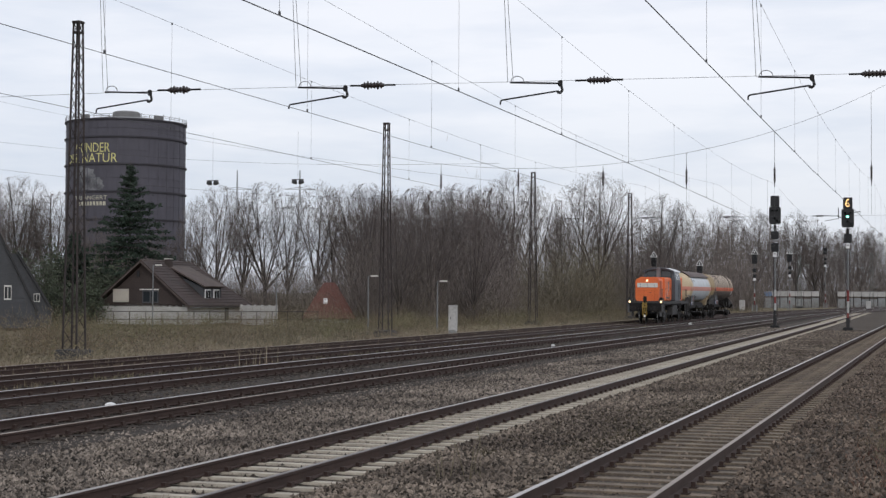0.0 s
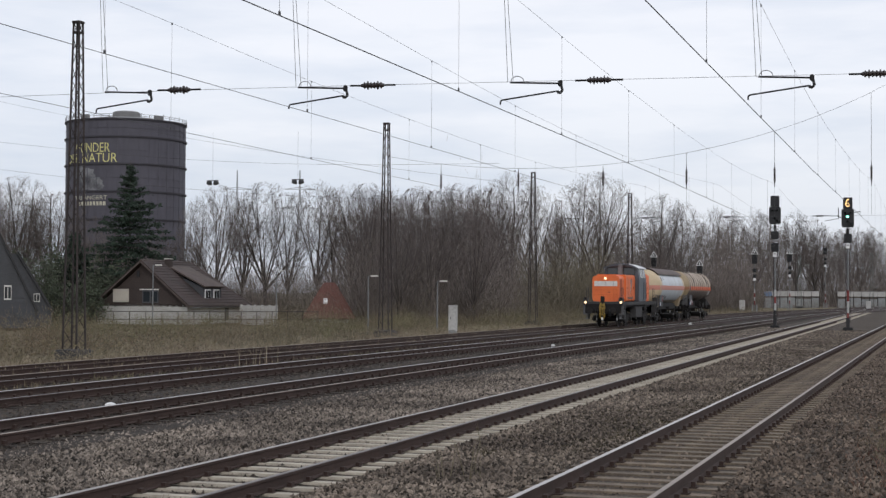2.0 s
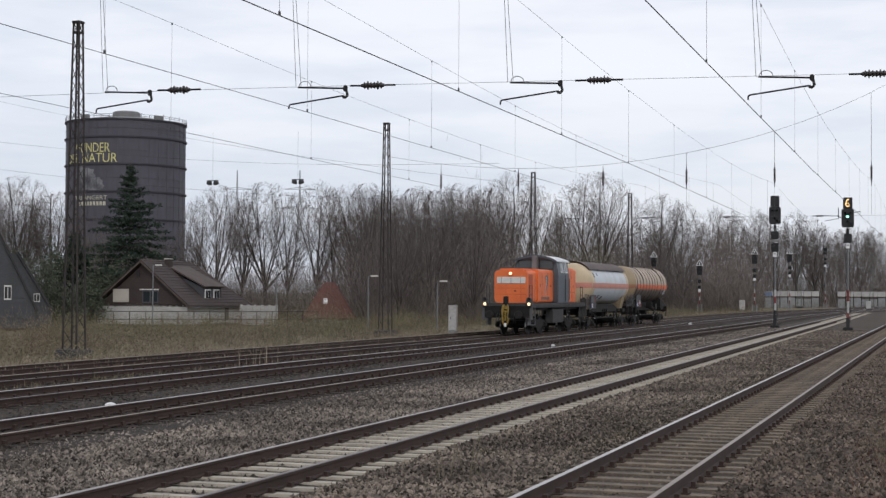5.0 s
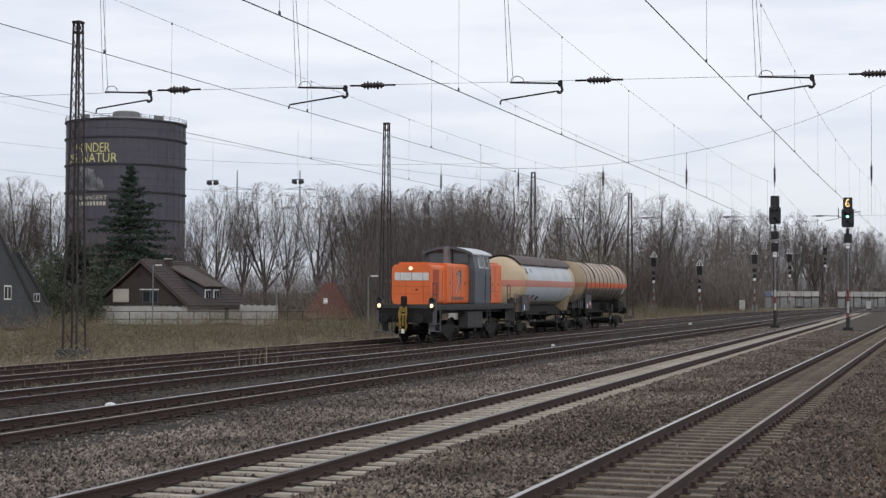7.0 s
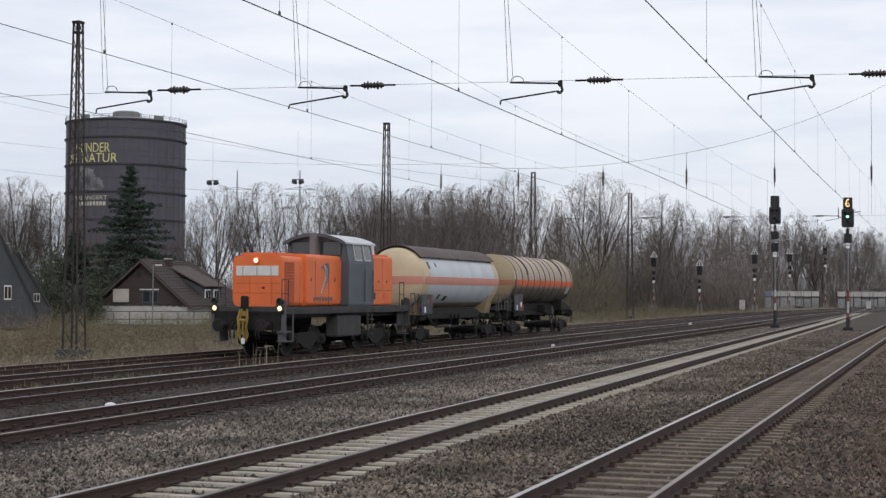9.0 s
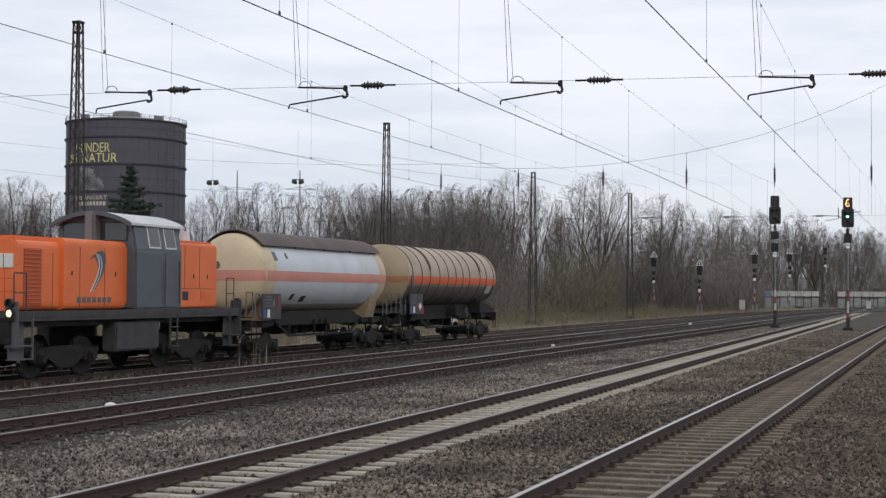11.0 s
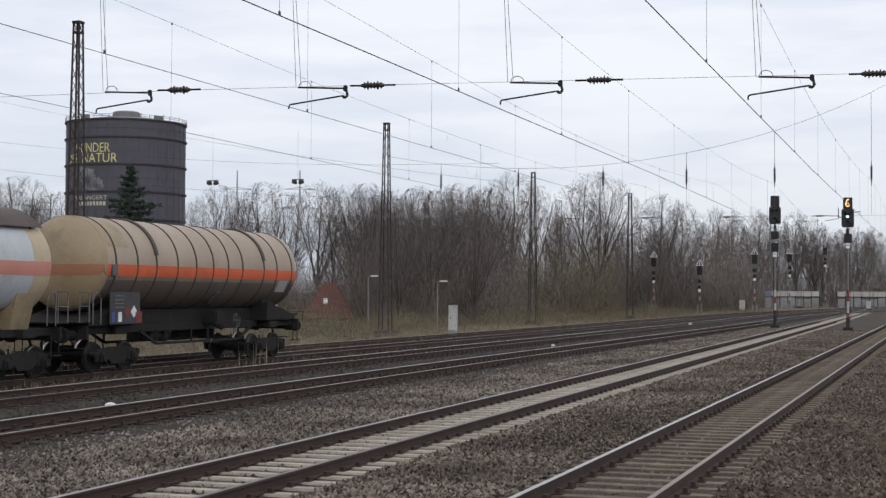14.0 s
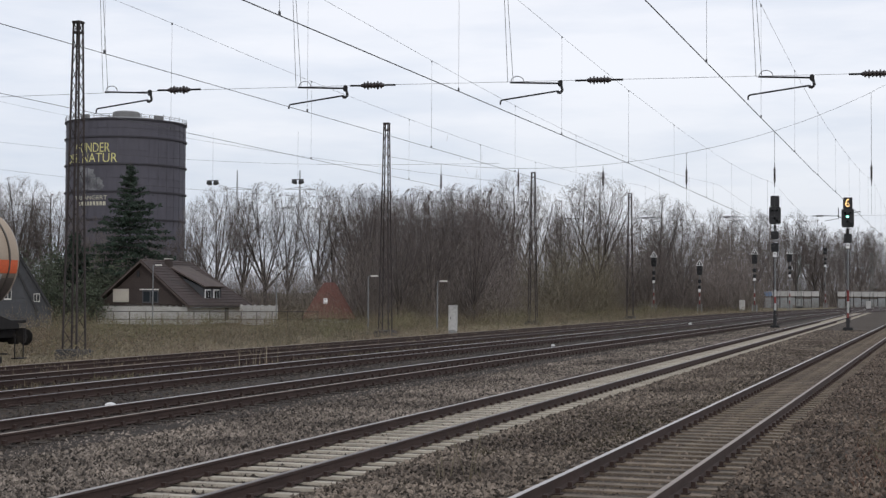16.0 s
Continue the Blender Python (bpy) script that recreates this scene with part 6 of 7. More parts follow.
wall_run("garden_wall", along((428 - 784) / 2594.9, 0, 156).xy, along((490 - 784) / 2594.9, 0, 153).xy, 2.05, -1.1, 0.2, "render_white", "low white wall beside the house", "wall", 5)
def boundary_wall(p, q, n, label, blue=False):
    """A low pale wall with a white parapet band above a shadow gap, on posts."""
    p, q = Vector((*p, -0.5)), Vector((*q, -0.5))
    d = q - p
    t = thing("boundary_wall", label, "wall", Matrix.Translation(p) @ Matrix.Rotation(math.atan2(d.y, d.x), 4, "Z"), group="pale walls at the far end")
    L = d.length / n
    rnd = random.Random(n)
    for i in range(n):
        b = B()
        h = rnd.choice((2.1, 2.35, 2.35))
        box(b, (L * (i + 0.5), 0, h / 2), (L - 0.25, 0.3, h), 0.02)
        part("panel", b, M["wall_pale"], t)
        b = B()
        box(b, (L * (i + 0.5), -0.08, 3.2), (L - 0.1, 0.18, 1.0), 0.02)
        part("parapet", b, M["blue_faded"] if blue and i == 0 else M["render_white"], t, "faded blue parapet panel" if blue and i == 0 else "")
        b = B()
        box(b, (L * (i + 0.5), -0.1, 3.78), (L, 0.26, 0.12), 0.02)
        part("coping", b, M["render_white"], t)
    for i in range(n + 1):
        b = B()
        box(b, (L * i, 0.1, 1.9), (0.16, 0.2, 3.8), 0.02)
        part("post", b, M["mast"], t)


boundary_wall((340.7, 39.4), (345, 27.5), 7, "pale wall with white parapet and one blue panel", True)
boundary_wall((346.3, 23.6), (351, 9.6), 8, "pale wall with white parapet beyond the tracks")


def fence_rails(p, q, h, z0, n, label):
    """A light post-and-rail fence."""
    p, q = Vector((*p, z0)), Vector((*q, z0))
    t = thing("garden_fence", label, "fence")
    for i in range(n + 1):
        b = B()
        c = p.lerp(q, i / n)
        rod(b, c, c + Vector((0, 0, h)), 0.04, 6)
        part("post", b, M["mast"], t)
    for k in (0.45, 0.95):
        b = B()
        rod(b, p + Vector((0, 0, h * k)), q + Vector((0, 0, h * k)), 0.035, 6)
        part("rail", b, M["mast"], t)


fence_rails((123, 77.5), (136, 60.0), 1.5, -1.0, 14, "thin dark post-and-rail fence before the house")


def pylon(x, y, h, label):
    """A far lattice power pylon with two crossarms."""
    t = thing("power_pylon", label, "pylon", Matrix.Translation((x, y, -5)), group="distant power pylons")
    def c(s, q, z):
        w = 6.5 * (1 - z / h) ** 1.6 + 0.3
        return Vector((s * w / 2, q * w / 2, z))
    for s in (-1, 1):
        for q in (-1, 1):
            b = B()
            for i in range(8):
                strip(b, c(s, q, h * i / 8), c(s, q, h * (i + 1) / 8), 0.15, 0.15, (1, 0, 0))
            part("leg", b, M["pylon_grey"], t)
    b = B()
    for i in range(14):
        for e0, e1 in (((-1, -1), (1, -1)), ((1, 1), (-1, 1)), ((1, -1), (1, 1)), ((-1, 1), (-1, -1))):
            strip(b, c(*e0, h * i / 14), c(*e1, h * (i + 1) / 14), 0.08, 0.08, (1, 0, 0))
    part("lacing", b, M["pylon_grey"], t, kind="stuff")
    for z, L in ((h * 0.72, 11), (h * 0.86, 8)):
        b = B()
        for s in (-1, 1):
            rod(b, (0, 0, z + 1.2), (-0.5 * s * L, 0.87 * s * L, z), 0.16, 5)
            rod(b, (0, 0, z), (-0.5 * s * L, 0.87 * s * L, z), 0.16, 5)
        part("crossarm", b, M["pylon_grey"], t)


for px, top, d in ((420, 302, 820), (531, 302, 760)):
    q = along((px - 784) / 2594.9, (441 - top) / 2594.9, d)
    pylon(q.x, q.y, q.z + 5, "faint lattice power pylon far beyond the trees")

# ---- trees ----
def limb(out, a, b, r0, r1, sides=4):
    """A tapered branch piece as bare vertices and faces."""
    vs, fs = out
    d = (b - a).normalized()
    s = d.orthogonal().normalized()
    u = d.cross(s)
    k = len(vs)
    for p, r in ((a, r0), (b, r1)):
        for i in range(sides):
            q = 2 * math.pi * i / sides
            vs.append(p + (s * math.cos(q) + u * math.sin(q)) * r)
    for i in range(sides):
        j = (i + 1) % sides
        fs.append((k + i, k + j, k + sides + j, k + sides + i))


def ribbon(rnd, out, a, b, w0, w1):
    """A twig as one thin tapered blade."""
    vs, fs = out
    d = b - a
    s = d.cross(Vector((rnd.gauss(0, 1), rnd.gauss(0, 1), rnd.gauss(0, 1))))
    s = s.normalized() if s.length > 1e-9 else Vector((1, 0, 0))
    k = len(vs)
    if w1:
        vs.extend((a - s * w0, a + s * w0, b + s * w1, b - s * w1))
        fs.append((k, k + 1, k + 2, k + 3))
    else:
        vs.extend((a - s * w0, a + s * w0, b))
        fs.append((k, k + 1, k + 2))


def reach(p, d, env):
    """How far it is from p along d to the rounded outline of the crown."""
    c, rx, rz = env
    q = Vector((p.x / rx, p.y / rx, (p.z - c) / rz))
    e = Vector((d.x / rx, d.y / rx, d.z / rz))
    a, b, k = e.dot(e), q.dot(e), q.dot(q) - 1
    h = b * b - a * k
    return max(0.0, (-b + math.sqrt(h)) / a) if h > 0 else 0.0


def grow(rnd, trunk, crown, a, d, length, r, level, env):
    """A limb in bent pieces, with side limbs that fill the crown out to its outline."""
    pieces = (6, 4, 3, 1)[level]
    p = a
    target = trunk if level == 0 else crown
    for i in range(pieces):
        s = (i + 1) / pieces
        bend = Vector((rnd.gauss(0, 1), rnd.gauss(0, 1), rnd.gauss(0, 0.6))) * (0.05, 0.07, 0.09, 0.1)[level]
        d = (d + bend + Vector((0, 0, (0.05, 0.06, 0.04, 0.02)[level]))).normalized()
        q = p + d * length / pieces
        r1 = r * (0.80, 0.76, 0.7, 0.3)[level]
        if level < 2:
            limb(target, p, q, r, r1, 5 - 2 * level)
        else:
            ribbon(rnd, crown, p, q, r, r1 if level == 2 and i < pieces - 1 else 0)
        if level < 3:
            for _ in range((2, 2, 2)[level]):
                if level == 0 and i == 0 and rnd.random() < 0.6:
                    continue
                side = Vector((rnd.gauss(0, 1), rnd.gauss(0, 1), rnd.gauss(0, 0.5)))
                side = (side - d * side.dot(d)).normalized()
                nd = (d + side * rnd.uniform(0.45, 1.0)).normalized()
                far = reach(q, nd, env)
                span = min(far * rnd.uniform(0.75, 1.02), (0.34, 0.15, 0.065)[level] * rnd.uniform(0.6, 1.1))
                if span > 0.008:
                    grow(rnd, trunk, crown, q, nd, span, max(r1 * rnd.uniform(0.44, 0.62), 0.00085 - 0.0001 * level), level + 1, env)
        p, r = q, r1


def bare_tree(seed, fork, limbs, fan, lean, wide, r, bark, twig, label):
    """A winter tree one metre tall: a trunk that forks into limbs fanning out to a rounded crown."""
    rnd = random.Random(seed)
    trunk, crown = ([], []), ([], [])
    low = fork * 0.75
    env = ((1 + low) / 2, wide, (1 - low) / 2)
    p, d = Vector((0, 0, 0)), Vector((rnd.gauss(0, lean), rnd.gauss(0, lean), 1)).normalized()
    stem, rr = [p], r
    for i in range(4):
        q = p + d * fork / 4 + Vector((rnd.gauss(0, 0.006), rnd.gauss(0, 0.006), 0))
        limb(trunk, p, q, rr, rr * 0.93, 7)
        p, rr = q, rr * 0.93
        stem.append(p)
    turn = rnd.uniform(0, 6.28)
    for i in range(limbs):
        th = radians(fan) * ((i + 0.4) / limbs) ** 0.6 * rnd.uniform(0.75, 1.1)
        az = turn + i * 2.4 + rnd.gauss(0, 0.25)
        nd = Vector((math.sin(th) * math.cos(az), math.sin(th) * math.sin(az), math.cos(th)))
        start = stem[-1].lerp(stem[-2], rnd.uniform(0, 1.0) if i else 0)
        grow(rnd, trunk, crown, start, nd, reach(start, nd, env) * rnd.uniform(0.82, 0.98), rr * rnd.uniform(0.6, 0.85), 0, env)
    t = thing("bare_tree", label, "tree", group="bare trees behind the yard")
    for nm, (vs, fs), mt in (("trunk", trunk, bark), ("crown", crown, twig)):
        raw_mesh(nm, vs, fs, mt, t)
    return t


TREE_KINDS = [
    bare_tree(11, 0.26, 9, 50, 0.03, 0.34, 0.017, M["bark"], M["twig"], "broad bare tree with a rounded crown"),
    bare_tree(12, 0.26, 6, 30, 0.04, 0.21, 0.015, M["bark"], M["twig"], "tall bare tree with ascending grey branches"),
    bare_tree(13, 0.38, 5, 24, 0.04, 0.15, 0.012, M["birch"], M["twig"], "slender pale-barked bare tree"),
    bare_tree(14, 0.16, 8, 34, 0.03, 0.23, 0.015, M["bark"], M["twig_dark"], "many-limbed bare tree with dense dark twigs"),
    bare_tree(15, 0.22, 8, 60, 0.06, 0.40, 0.016, M["bark"], M["twig"], "wide bare tree with spreading limbs"),
    bare_tree(16, 0.26, 8, 42, 0.03, 0.28, 0.016, M["bark"], M["twig"], "round-headed bare tree with fine twigs"),
]


def plant_trees():
    rnd = random.Random(21)
    first = {}
    f = 2594.9
    # single trees: share across the view, height of the top, depth, kind, breadth
    spots = [(40, 308, 195, 5, 1.0), (92, 338, 200, 1, 1.0), (8, 322, 200, 0, 0.9), (384, 326, 184, 0, 0.85), (352, 345, 190, 1, 1.0), (428, 340, 196, 1, 1.0), (472, 320, 186, 0, 0.95),
             (515, 338, 196, 5, 0.8), (560, 314, 190, 1, 1.1), (592, 326, 186, 1, 1.0), (625, 318, 182, 1, 1.1), (650, 322, 178, 3, 0.9), (905, 299, 215, 1, 1.25), (948, 318, 222, 1, 1.0),
             (988, 352, 228, 2, 1.0), (1055, 303, 235, 0, 1.0), (1030, 325, 240, 5, 0.8), (1172, 341, 270, 5, 1.0), (1150, 360, 276, 1, 0.9), (1205, 352, 276, 1, 1.0), (1110, 400, 262, 4, 0.9),
             (1262, 362, 330, 1, 1.0), (1300, 372, 350, 2, 1.0), (1335, 366, 345, 1, 1.0), (1408, 368, 340, 1, 0.9), (1440, 384, 350, 5, 0.8)]
    # rows: span, number, top, depths, unevenness, kinds
    rows = [(640, 880, 24, 334, 156, 215, 9, (3, 3, 1, 5)), (-60, 120, 4, 345, 185, 220, 10, (1, 5)), (960, 1010, 2, 372, 230, 262, 12, (1, 2)),
            (1070, 1240, 5, 392, 270, 305, 10, (1, 2, 4)), (1240, 1440, 10, 400, 352, 430, 12, (1, 2, 5)), (1440, 1600, 13, 410, 355, 440, 8, (1, 2, 3, 5)),
            (1060, 1250, 4, 436, 255, 300, 14, (3, 4)), (150, 335, 5, 400, 190, 225, 12, (1, 3))]
    for x0, x1, n, yt, d0, d1, jit, kinds in rows:
        for i in range(n):
            x = x0 + (x1 - x0) * (i + rnd.uniform(0.1, 0.9)) / n
            spots.append((x, yt + rnd.gauss(0, jit), rnd.uniform(d0, d1), rnd.choice(kinds), rnd.uniform(0.85, 1.1)))
    for x, yt, d, k, wide in spots:
        p = along((x - 784) / f, (441 - yt) / f, d)
        z0 = ground_z(p.x, p.y)
        h = p.z - z0
        m = Matrix.Translation((p.x, p.y, z0)) @ Matrix.Rotation(rnd.uniform(0, 6.28), 4, "Z") @ Matrix.Diagonal((h * wide, h * wide, h, 1))
        if k in first:
            copy_thing(TREE_KINDS[k], m)
        else:
            first[k] = m
    for k, m in first.items():
        TREE_KINDS[k].matrix_basis = m


plant_trees()


def leaf_cards(rnd, pts, size, up=0.3):
    """Small folded leaf tufts at places, as bare vertices and faces."""
    vs, fs = [], []
    for p in pts:
        s = size * rnd.uniform(0.6, 1.4)
        a = Vector((rnd.gauss(0, 1), rnd.gauss(0, 1), rnd.gauss(0, 1) * 0.7)).normalized()
        c = a.orthogonal().normalized()
        k = len(vs)
        vs += [p + a * s, p - a * s * 0.5 + c * s * 0.5, p - a * s * 0.5 - c * s * 0.5, p + c.cross(a) * s * 0.4]
        fs += [(k, k + 1, k + 3), (k, k + 3, k + 2)]
    return vs, fs


def conifer(x, y, h, w, seed, label):
    """A dark fir: whorls of drooping boughs that thin out to the tip."""
    rnd = random.Random(seed)
    t = thing("conifer", label, "tree", Matrix.Translation((x, y, ground_z(x, y))))
    b = B()
    rod(b, (0, 0, 0), (0, 0, h * 0.98), 0.26, 8, 0.03)
    part("trunk", b, M["bark"], t)
    pts, bv, bf = [], [], []
    for i in range(24):
        s = i / 24
        z0 = h * (0.12 + 0.86 * s)
        L = w * (1 - s) ** 1.1 * rnd.uniform(0.7, 1.1) + 0.22
        n = 8 if s < 0.7 else 6
        for j in range(n):
            a = 2 * math.pi * (j + rnd.random()) / n
            l2 = L * rnd.uniform(0.45, 1.15)
            z = z0 + rnd.gauss(0, 0.3) * (1 - s)
            d = Vector((math.cos(a), math.sin(a), 0))
            across = Vector((-d.y, d.x, 0))
            p0 = Vector((0, 0, z))
            # boughs rise a little from the stem, sag, and lift again at the tip
            way = [p0 + d * l2 * u + Vector((0, 0, l2 * ((0.35 * s - 0.02) * u - 0.55 * (1 - s) * u * u + 0.34 * (1 - s) * u ** 3))) for u in (0, 0.33, 0.66, 1.0)]
            for a0, b0, k in zip(way, way[1:], (0.05, 0.035, 0.02)):
                limb((bv, bf), a0, b0, k, k * 0.6, 3)
            for q in range(int(10 + l2 * 16)):
                u = rnd.uniform(0.1, 1.0)
                k = min(2, int(u * 3))
                c = way[k].lerp(way[k + 1], u * 3 - k)
                half = (1.05 - u) * 0.34 * l2 + 0.16
                o = rnd.uniform(-1, 1)
                pts.append(c + across * o * half + Vector((rnd.gauss(0, 0.08), rnd.gauss(0, 0.08), -abs(o) * 0.22 - abs(rnd.gauss(0, 0.16)))))
    raw_mesh("bough", bv, bf, M["bark"], t, "stuff")
    vs, fs = leaf_cards(rnd, pts, 0.27)
    raw_mesh("foliage", vs, fs, M["needles"], t, "stuff")


conifer(153.2, 92.1, 19.6, 11.5, 3, "dark green fir towering behind the house")
conifer(149.0, 97.0, 11.0, 6.0, 5, "smaller dark fir beside the tall one")


def evergreen(x, y, h, w, seed):
    rnd = random.Random(seed)
    t = thing("evergreen_shrub", "dense dark evergreen shrub beside the houses", "shrub", Matrix.Translation((x, y, ground_z(x, y))), group="evergreens by the houses")
    pts, bv, bf = [], [], []
    for i in range(60):
        a, s = rnd.uniform(0, 6.28), rnd.random() ** 0.6
        e = Vector((math.cos(a) * w * s, math.sin(a) * w * s, h * (1 - s * s * 0.75) * rnd.uniform(0.55, 1.0)))
        limb((bv, bf), Vector((rnd.gauss(0, .2), rnd.gauss(0, .2), 0)), e, 0.05, 0.01, 3)
        for _ in range(40):
            pts.append(e * rnd.uniform(0.35, 1.05) + Vector((rnd.gauss(0, .35), rnd.gauss(0, .35), rnd.gauss(0, .3))))
    raw_mesh("stem", bv, bf, M["bark"], t)
    vs, fs = leaf_cards(rnd, pts, 0.24)
    raw_mesh("foliage", vs, fs, M["evergreen"], t, "stuff")


for i, (x, d, h, w) in enumerate(((20, 165, 9.5, 4.0), (65, 160, 8.5, 3.6), (95, 170, 10.0, 4.0), (175, 170, 9.0, 3.8), (205, 168, 7.5, 3.5), (300, 185, 8.0, 3.6), (150, 150, 5.5, 3.0), (100, 140, 5.0, 3.0), (-15, 165, 9, 4))):
    p = along((x - 784) / 2594.9, 0, d)
    evergreen(p.x, p.y, h, w, 40 + i)


# ---- scrub, grass and weeds ----
def blades(n, place, height, width, lean, seed, clump=1):
    """Upright slender blades; place gives the root."""
    rnd = random.Random(seed)
    vs, fs = [], []
    for _ in range(n):
        r = place(rnd)
        if r is None:
            continue
        for _ in range(clump):
            p = Vector(r) + Vector((rnd.gauss(0, 0.12), rnd.gauss(0, 0.12), 0)) * (clump > 1)
            h = height(rnd)
            w = width(rnd)
            a = rnd.uniform(0, 6.28)
            s = Vector((math.cos(a), math.sin(a), 0)) * w
            tip = p + Vector((rnd.gauss(0, lean) * h, rnd.gauss(0, lean) * h, h))
            mid = p.lerp(tip, 0.55) + Vector((rnd.gauss(0, lean * .4) * h, rnd.gauss(0, lean * .4) * h, 0.05 * h))
            k = len(vs)
            vs += [p - s * 0.5, p + s * 0.5, mid + s * 0.4, mid - s * 0.4, tip]
            fs += [(k, k + 1, k + 2, k + 3), (k + 3, k + 2, k + 4)]
    return vs, fs


def stuff(name, data, mat, label, category):
    raw_mesh(name, data[0], data[1], mat, kind="stuff", label=label, category=category)


def brush(spots, per, seed, thin=1.0):
    """Leafless bushes: stems fanning out of each root and a rounded mass of short crossing twigs."""
    g = random.Random(seed)
    vs, fs = [], []

    def sliver(a, b, w):
        d = b - a
        s = Vector((d.y + g.gauss(0, 0.3) * d.z, -d.x + g.gauss(0, 0.3) * d.z, g.gauss(0, 0.2) * d.length))
        s = s.normalized() * w if s.length > 1e-6 else Vector((w, 0, 0))
        k = len(vs)
        vs.extend((a - s, a + s, b))
        fs.append((k, k + 1, k + 2))

    for x, y, z, rad, h in spots:
        root = Vector((x, y, z))
        lob = [(g.uniform(0, 6.28), g.uniform(0.7, 1.15)) for _ in range(3)]
        for i in range(per):
            az, el = g.uniform(0, 6.28), math.asin(g.random() ** 0.8)
            swell = 1 + 0.22 * sum(math.cos(az * (k + 1) + ph) * am for k, (ph, am) in enumerate(lob)) / 1.5
            out = g.random() ** 0.45 * swell
            e = Vector((math.cos(az) * math.cos(el) * rad * out, math.sin(az) * math.cos(el) * rad * out, h * (0.06 + 0.94 * math.sin(el) * out)))
            d = (e.normalized() + Vector((g.gauss(0, 0.5), g.gauss(0, 0.5), g.gauss(0.25, 0.4)))).normalized()
            ln = (0.06 + 0.12 * g.random()) * h ** 0.8
            if i % 14 == 0:
                sliver(root + Vector((g.gauss(0, 0.1), g.gauss(0, 0.1), 0)) * rad, root + e, (0.012 + 0.0012 * h) * thin)
            sliver(root + e - d * ln * 0.5, root + e + d * ln * 0.5, (0.008 + 0.009 * g.random()) * thin)
    return vs, fs


def thicket(n, x0, x1, d0, d1, top, jit, seed, wide=0.6):
    """Roots of bushes spread over a stretch of the view, their tops near one line."""
    g = random.Random(seed)
    out = []
    for i in range(n):
        x = x0 + (x1 - x0) * (i + g.random()) / n
        p = along((x - 784) / 2594.9, (441 - top - g.gauss(0, jit)) / 2594.9, g.uniform(d0, d1))
        z = ground_z(p.x, p.y)
        h = max(1.0, p.z - z)
        out.append((p.x, p.y, z - 0.05, h * g.uniform(0.75, 1.2) * wide, h))
    return out


stuff("woodland_scrub", brush(thicket(80, -40, 660, 172, 215, 457, 11, 51), 1100, 151, 1.4), M["scrub"], "dense brown leafless woodland scrub", "scrub")
stuff("woodland_scrub", brush(thicket(70, 600, 905, 154, 205, 420, 26, 52), 1150, 152, 1.2), M["scrub"], "dark tall thicket of bare saplings", "scrub")
stuff("woodland_scrub", brush(thicket(46, 865, 1075, 205, 250, 436, 12, 53), 1600, 153, 1.3), M["scrub_olive"], "olive-brown leafless thicket beside the far tracks", "scrub")
stuff("woodland_scrub", brush(thicket(70, 1040, 1330, 252, 320, 432, 18, 54), 1300, 154, 1.7), M["scrub"], "brown leafless scrub beyond the far tracks", "scrub")
stuff("woodland_scrub", brush(thicket(80, 1270, 1640, 352, 430, 446, 12, 55), 1000, 155, 2.0), M["scrub"], "brown leafless scrub behind the pale wall", "scrub")
stuff("woodland_scrub", brush(thicket(70, 1000, 1345, 262, 300, 508, 8, 59), 260, 159), M["scrub_olive"], "low scrub along the far tracks", "scrub")
stuff("woodland_scrub", brush(thicket(90, 480, 1010, 150, 205, 508, 9, 56), 300, 156), M["scrub_olive"], "low scrub at the foot of the trees", "scrub")
stuff("far_woodland", brush(thicket(110, -60, 1320, 300, 400, 466, 8, 57), 500, 157, 2.2), M["far_twigs"], "hazy brown woodland far behind the houses", "woodland")
stuff("wall_scrub", brush(thicket(34, 1345, 1600, 316, 334, 531, 5, 58), 200, 158, 1.4), M["scrub"], "low brown scrub before the pale wall", "scrub")


def tufts(n, place, h, size, seed):
    """Leaf tufts heaped into low bushes."""
    rnd = random.Random(seed)
    pts = []
    for _ in range(n):
        q = place(rnd)
        if q is None:
            continue
        top = h * (0.35 + 0.65 * max(0, 0.5 + noise.noise(Vector((q[0] * 0.35, q[1] * 0.35, 9))))) * rnd.uniform(0.7, 1.1)
        for _ in range(5):
            pts.append(Vector(q) + Vector((rnd.gauss(0, 0.25), rnd.gauss(0, 0.25), top * rnd.random() ** 0.7)))
    return leaf_cards(rnd, pts, size)


def belt(rnd, y0, y1, x0=12, x1=260):
    x = x0 + (x1 - x0) * rnd.random() ** 1.5
    y = line_y("f", x) - 28.676 + rnd.uniform(y0, y1)
    return (x, y, ground_z(x, y) - 0.03)


def patchy(rnd, y0, y1, s, cut, x1=260):
    q = belt(rnd, y0, y1, 12, x1)
    return q if noise.noise(Vector((q[0] * s, q[1] * s * 1.6, 1.7))) > cut else None


stuff("grass", blades(16000, lambda r: belt(r, 29.3, 62), lambda r: r.uniform(0.08, 0.26), lambda r: r.uniform(0.015, 0.04), 0.5, 61, 2), M["grass"], "dull olive winter grass behind the tracks", "grass")
stuff("dead_grass", blades(12000, lambda r: patchy(r, 29.0, 50, 0.16, 0.02), lambda r: r.uniform(0.12, 0.55), lambda r: r.uniform(0.012, 0.03), 0.5, 62, 2), M["dead_grass"], "bleached dead grass in patches", "grass")
stuff("brambles", blades(6000, lambda r: patchy(r, 31.5, 56, 0.10, -0.08), lambda r: r.uniform(0.2, 0.9), lambda r: r.uniform(0.010, 0.028), 0.9, 63, 2), M["bramble"], "tangled brown bramble stems", "brambles")
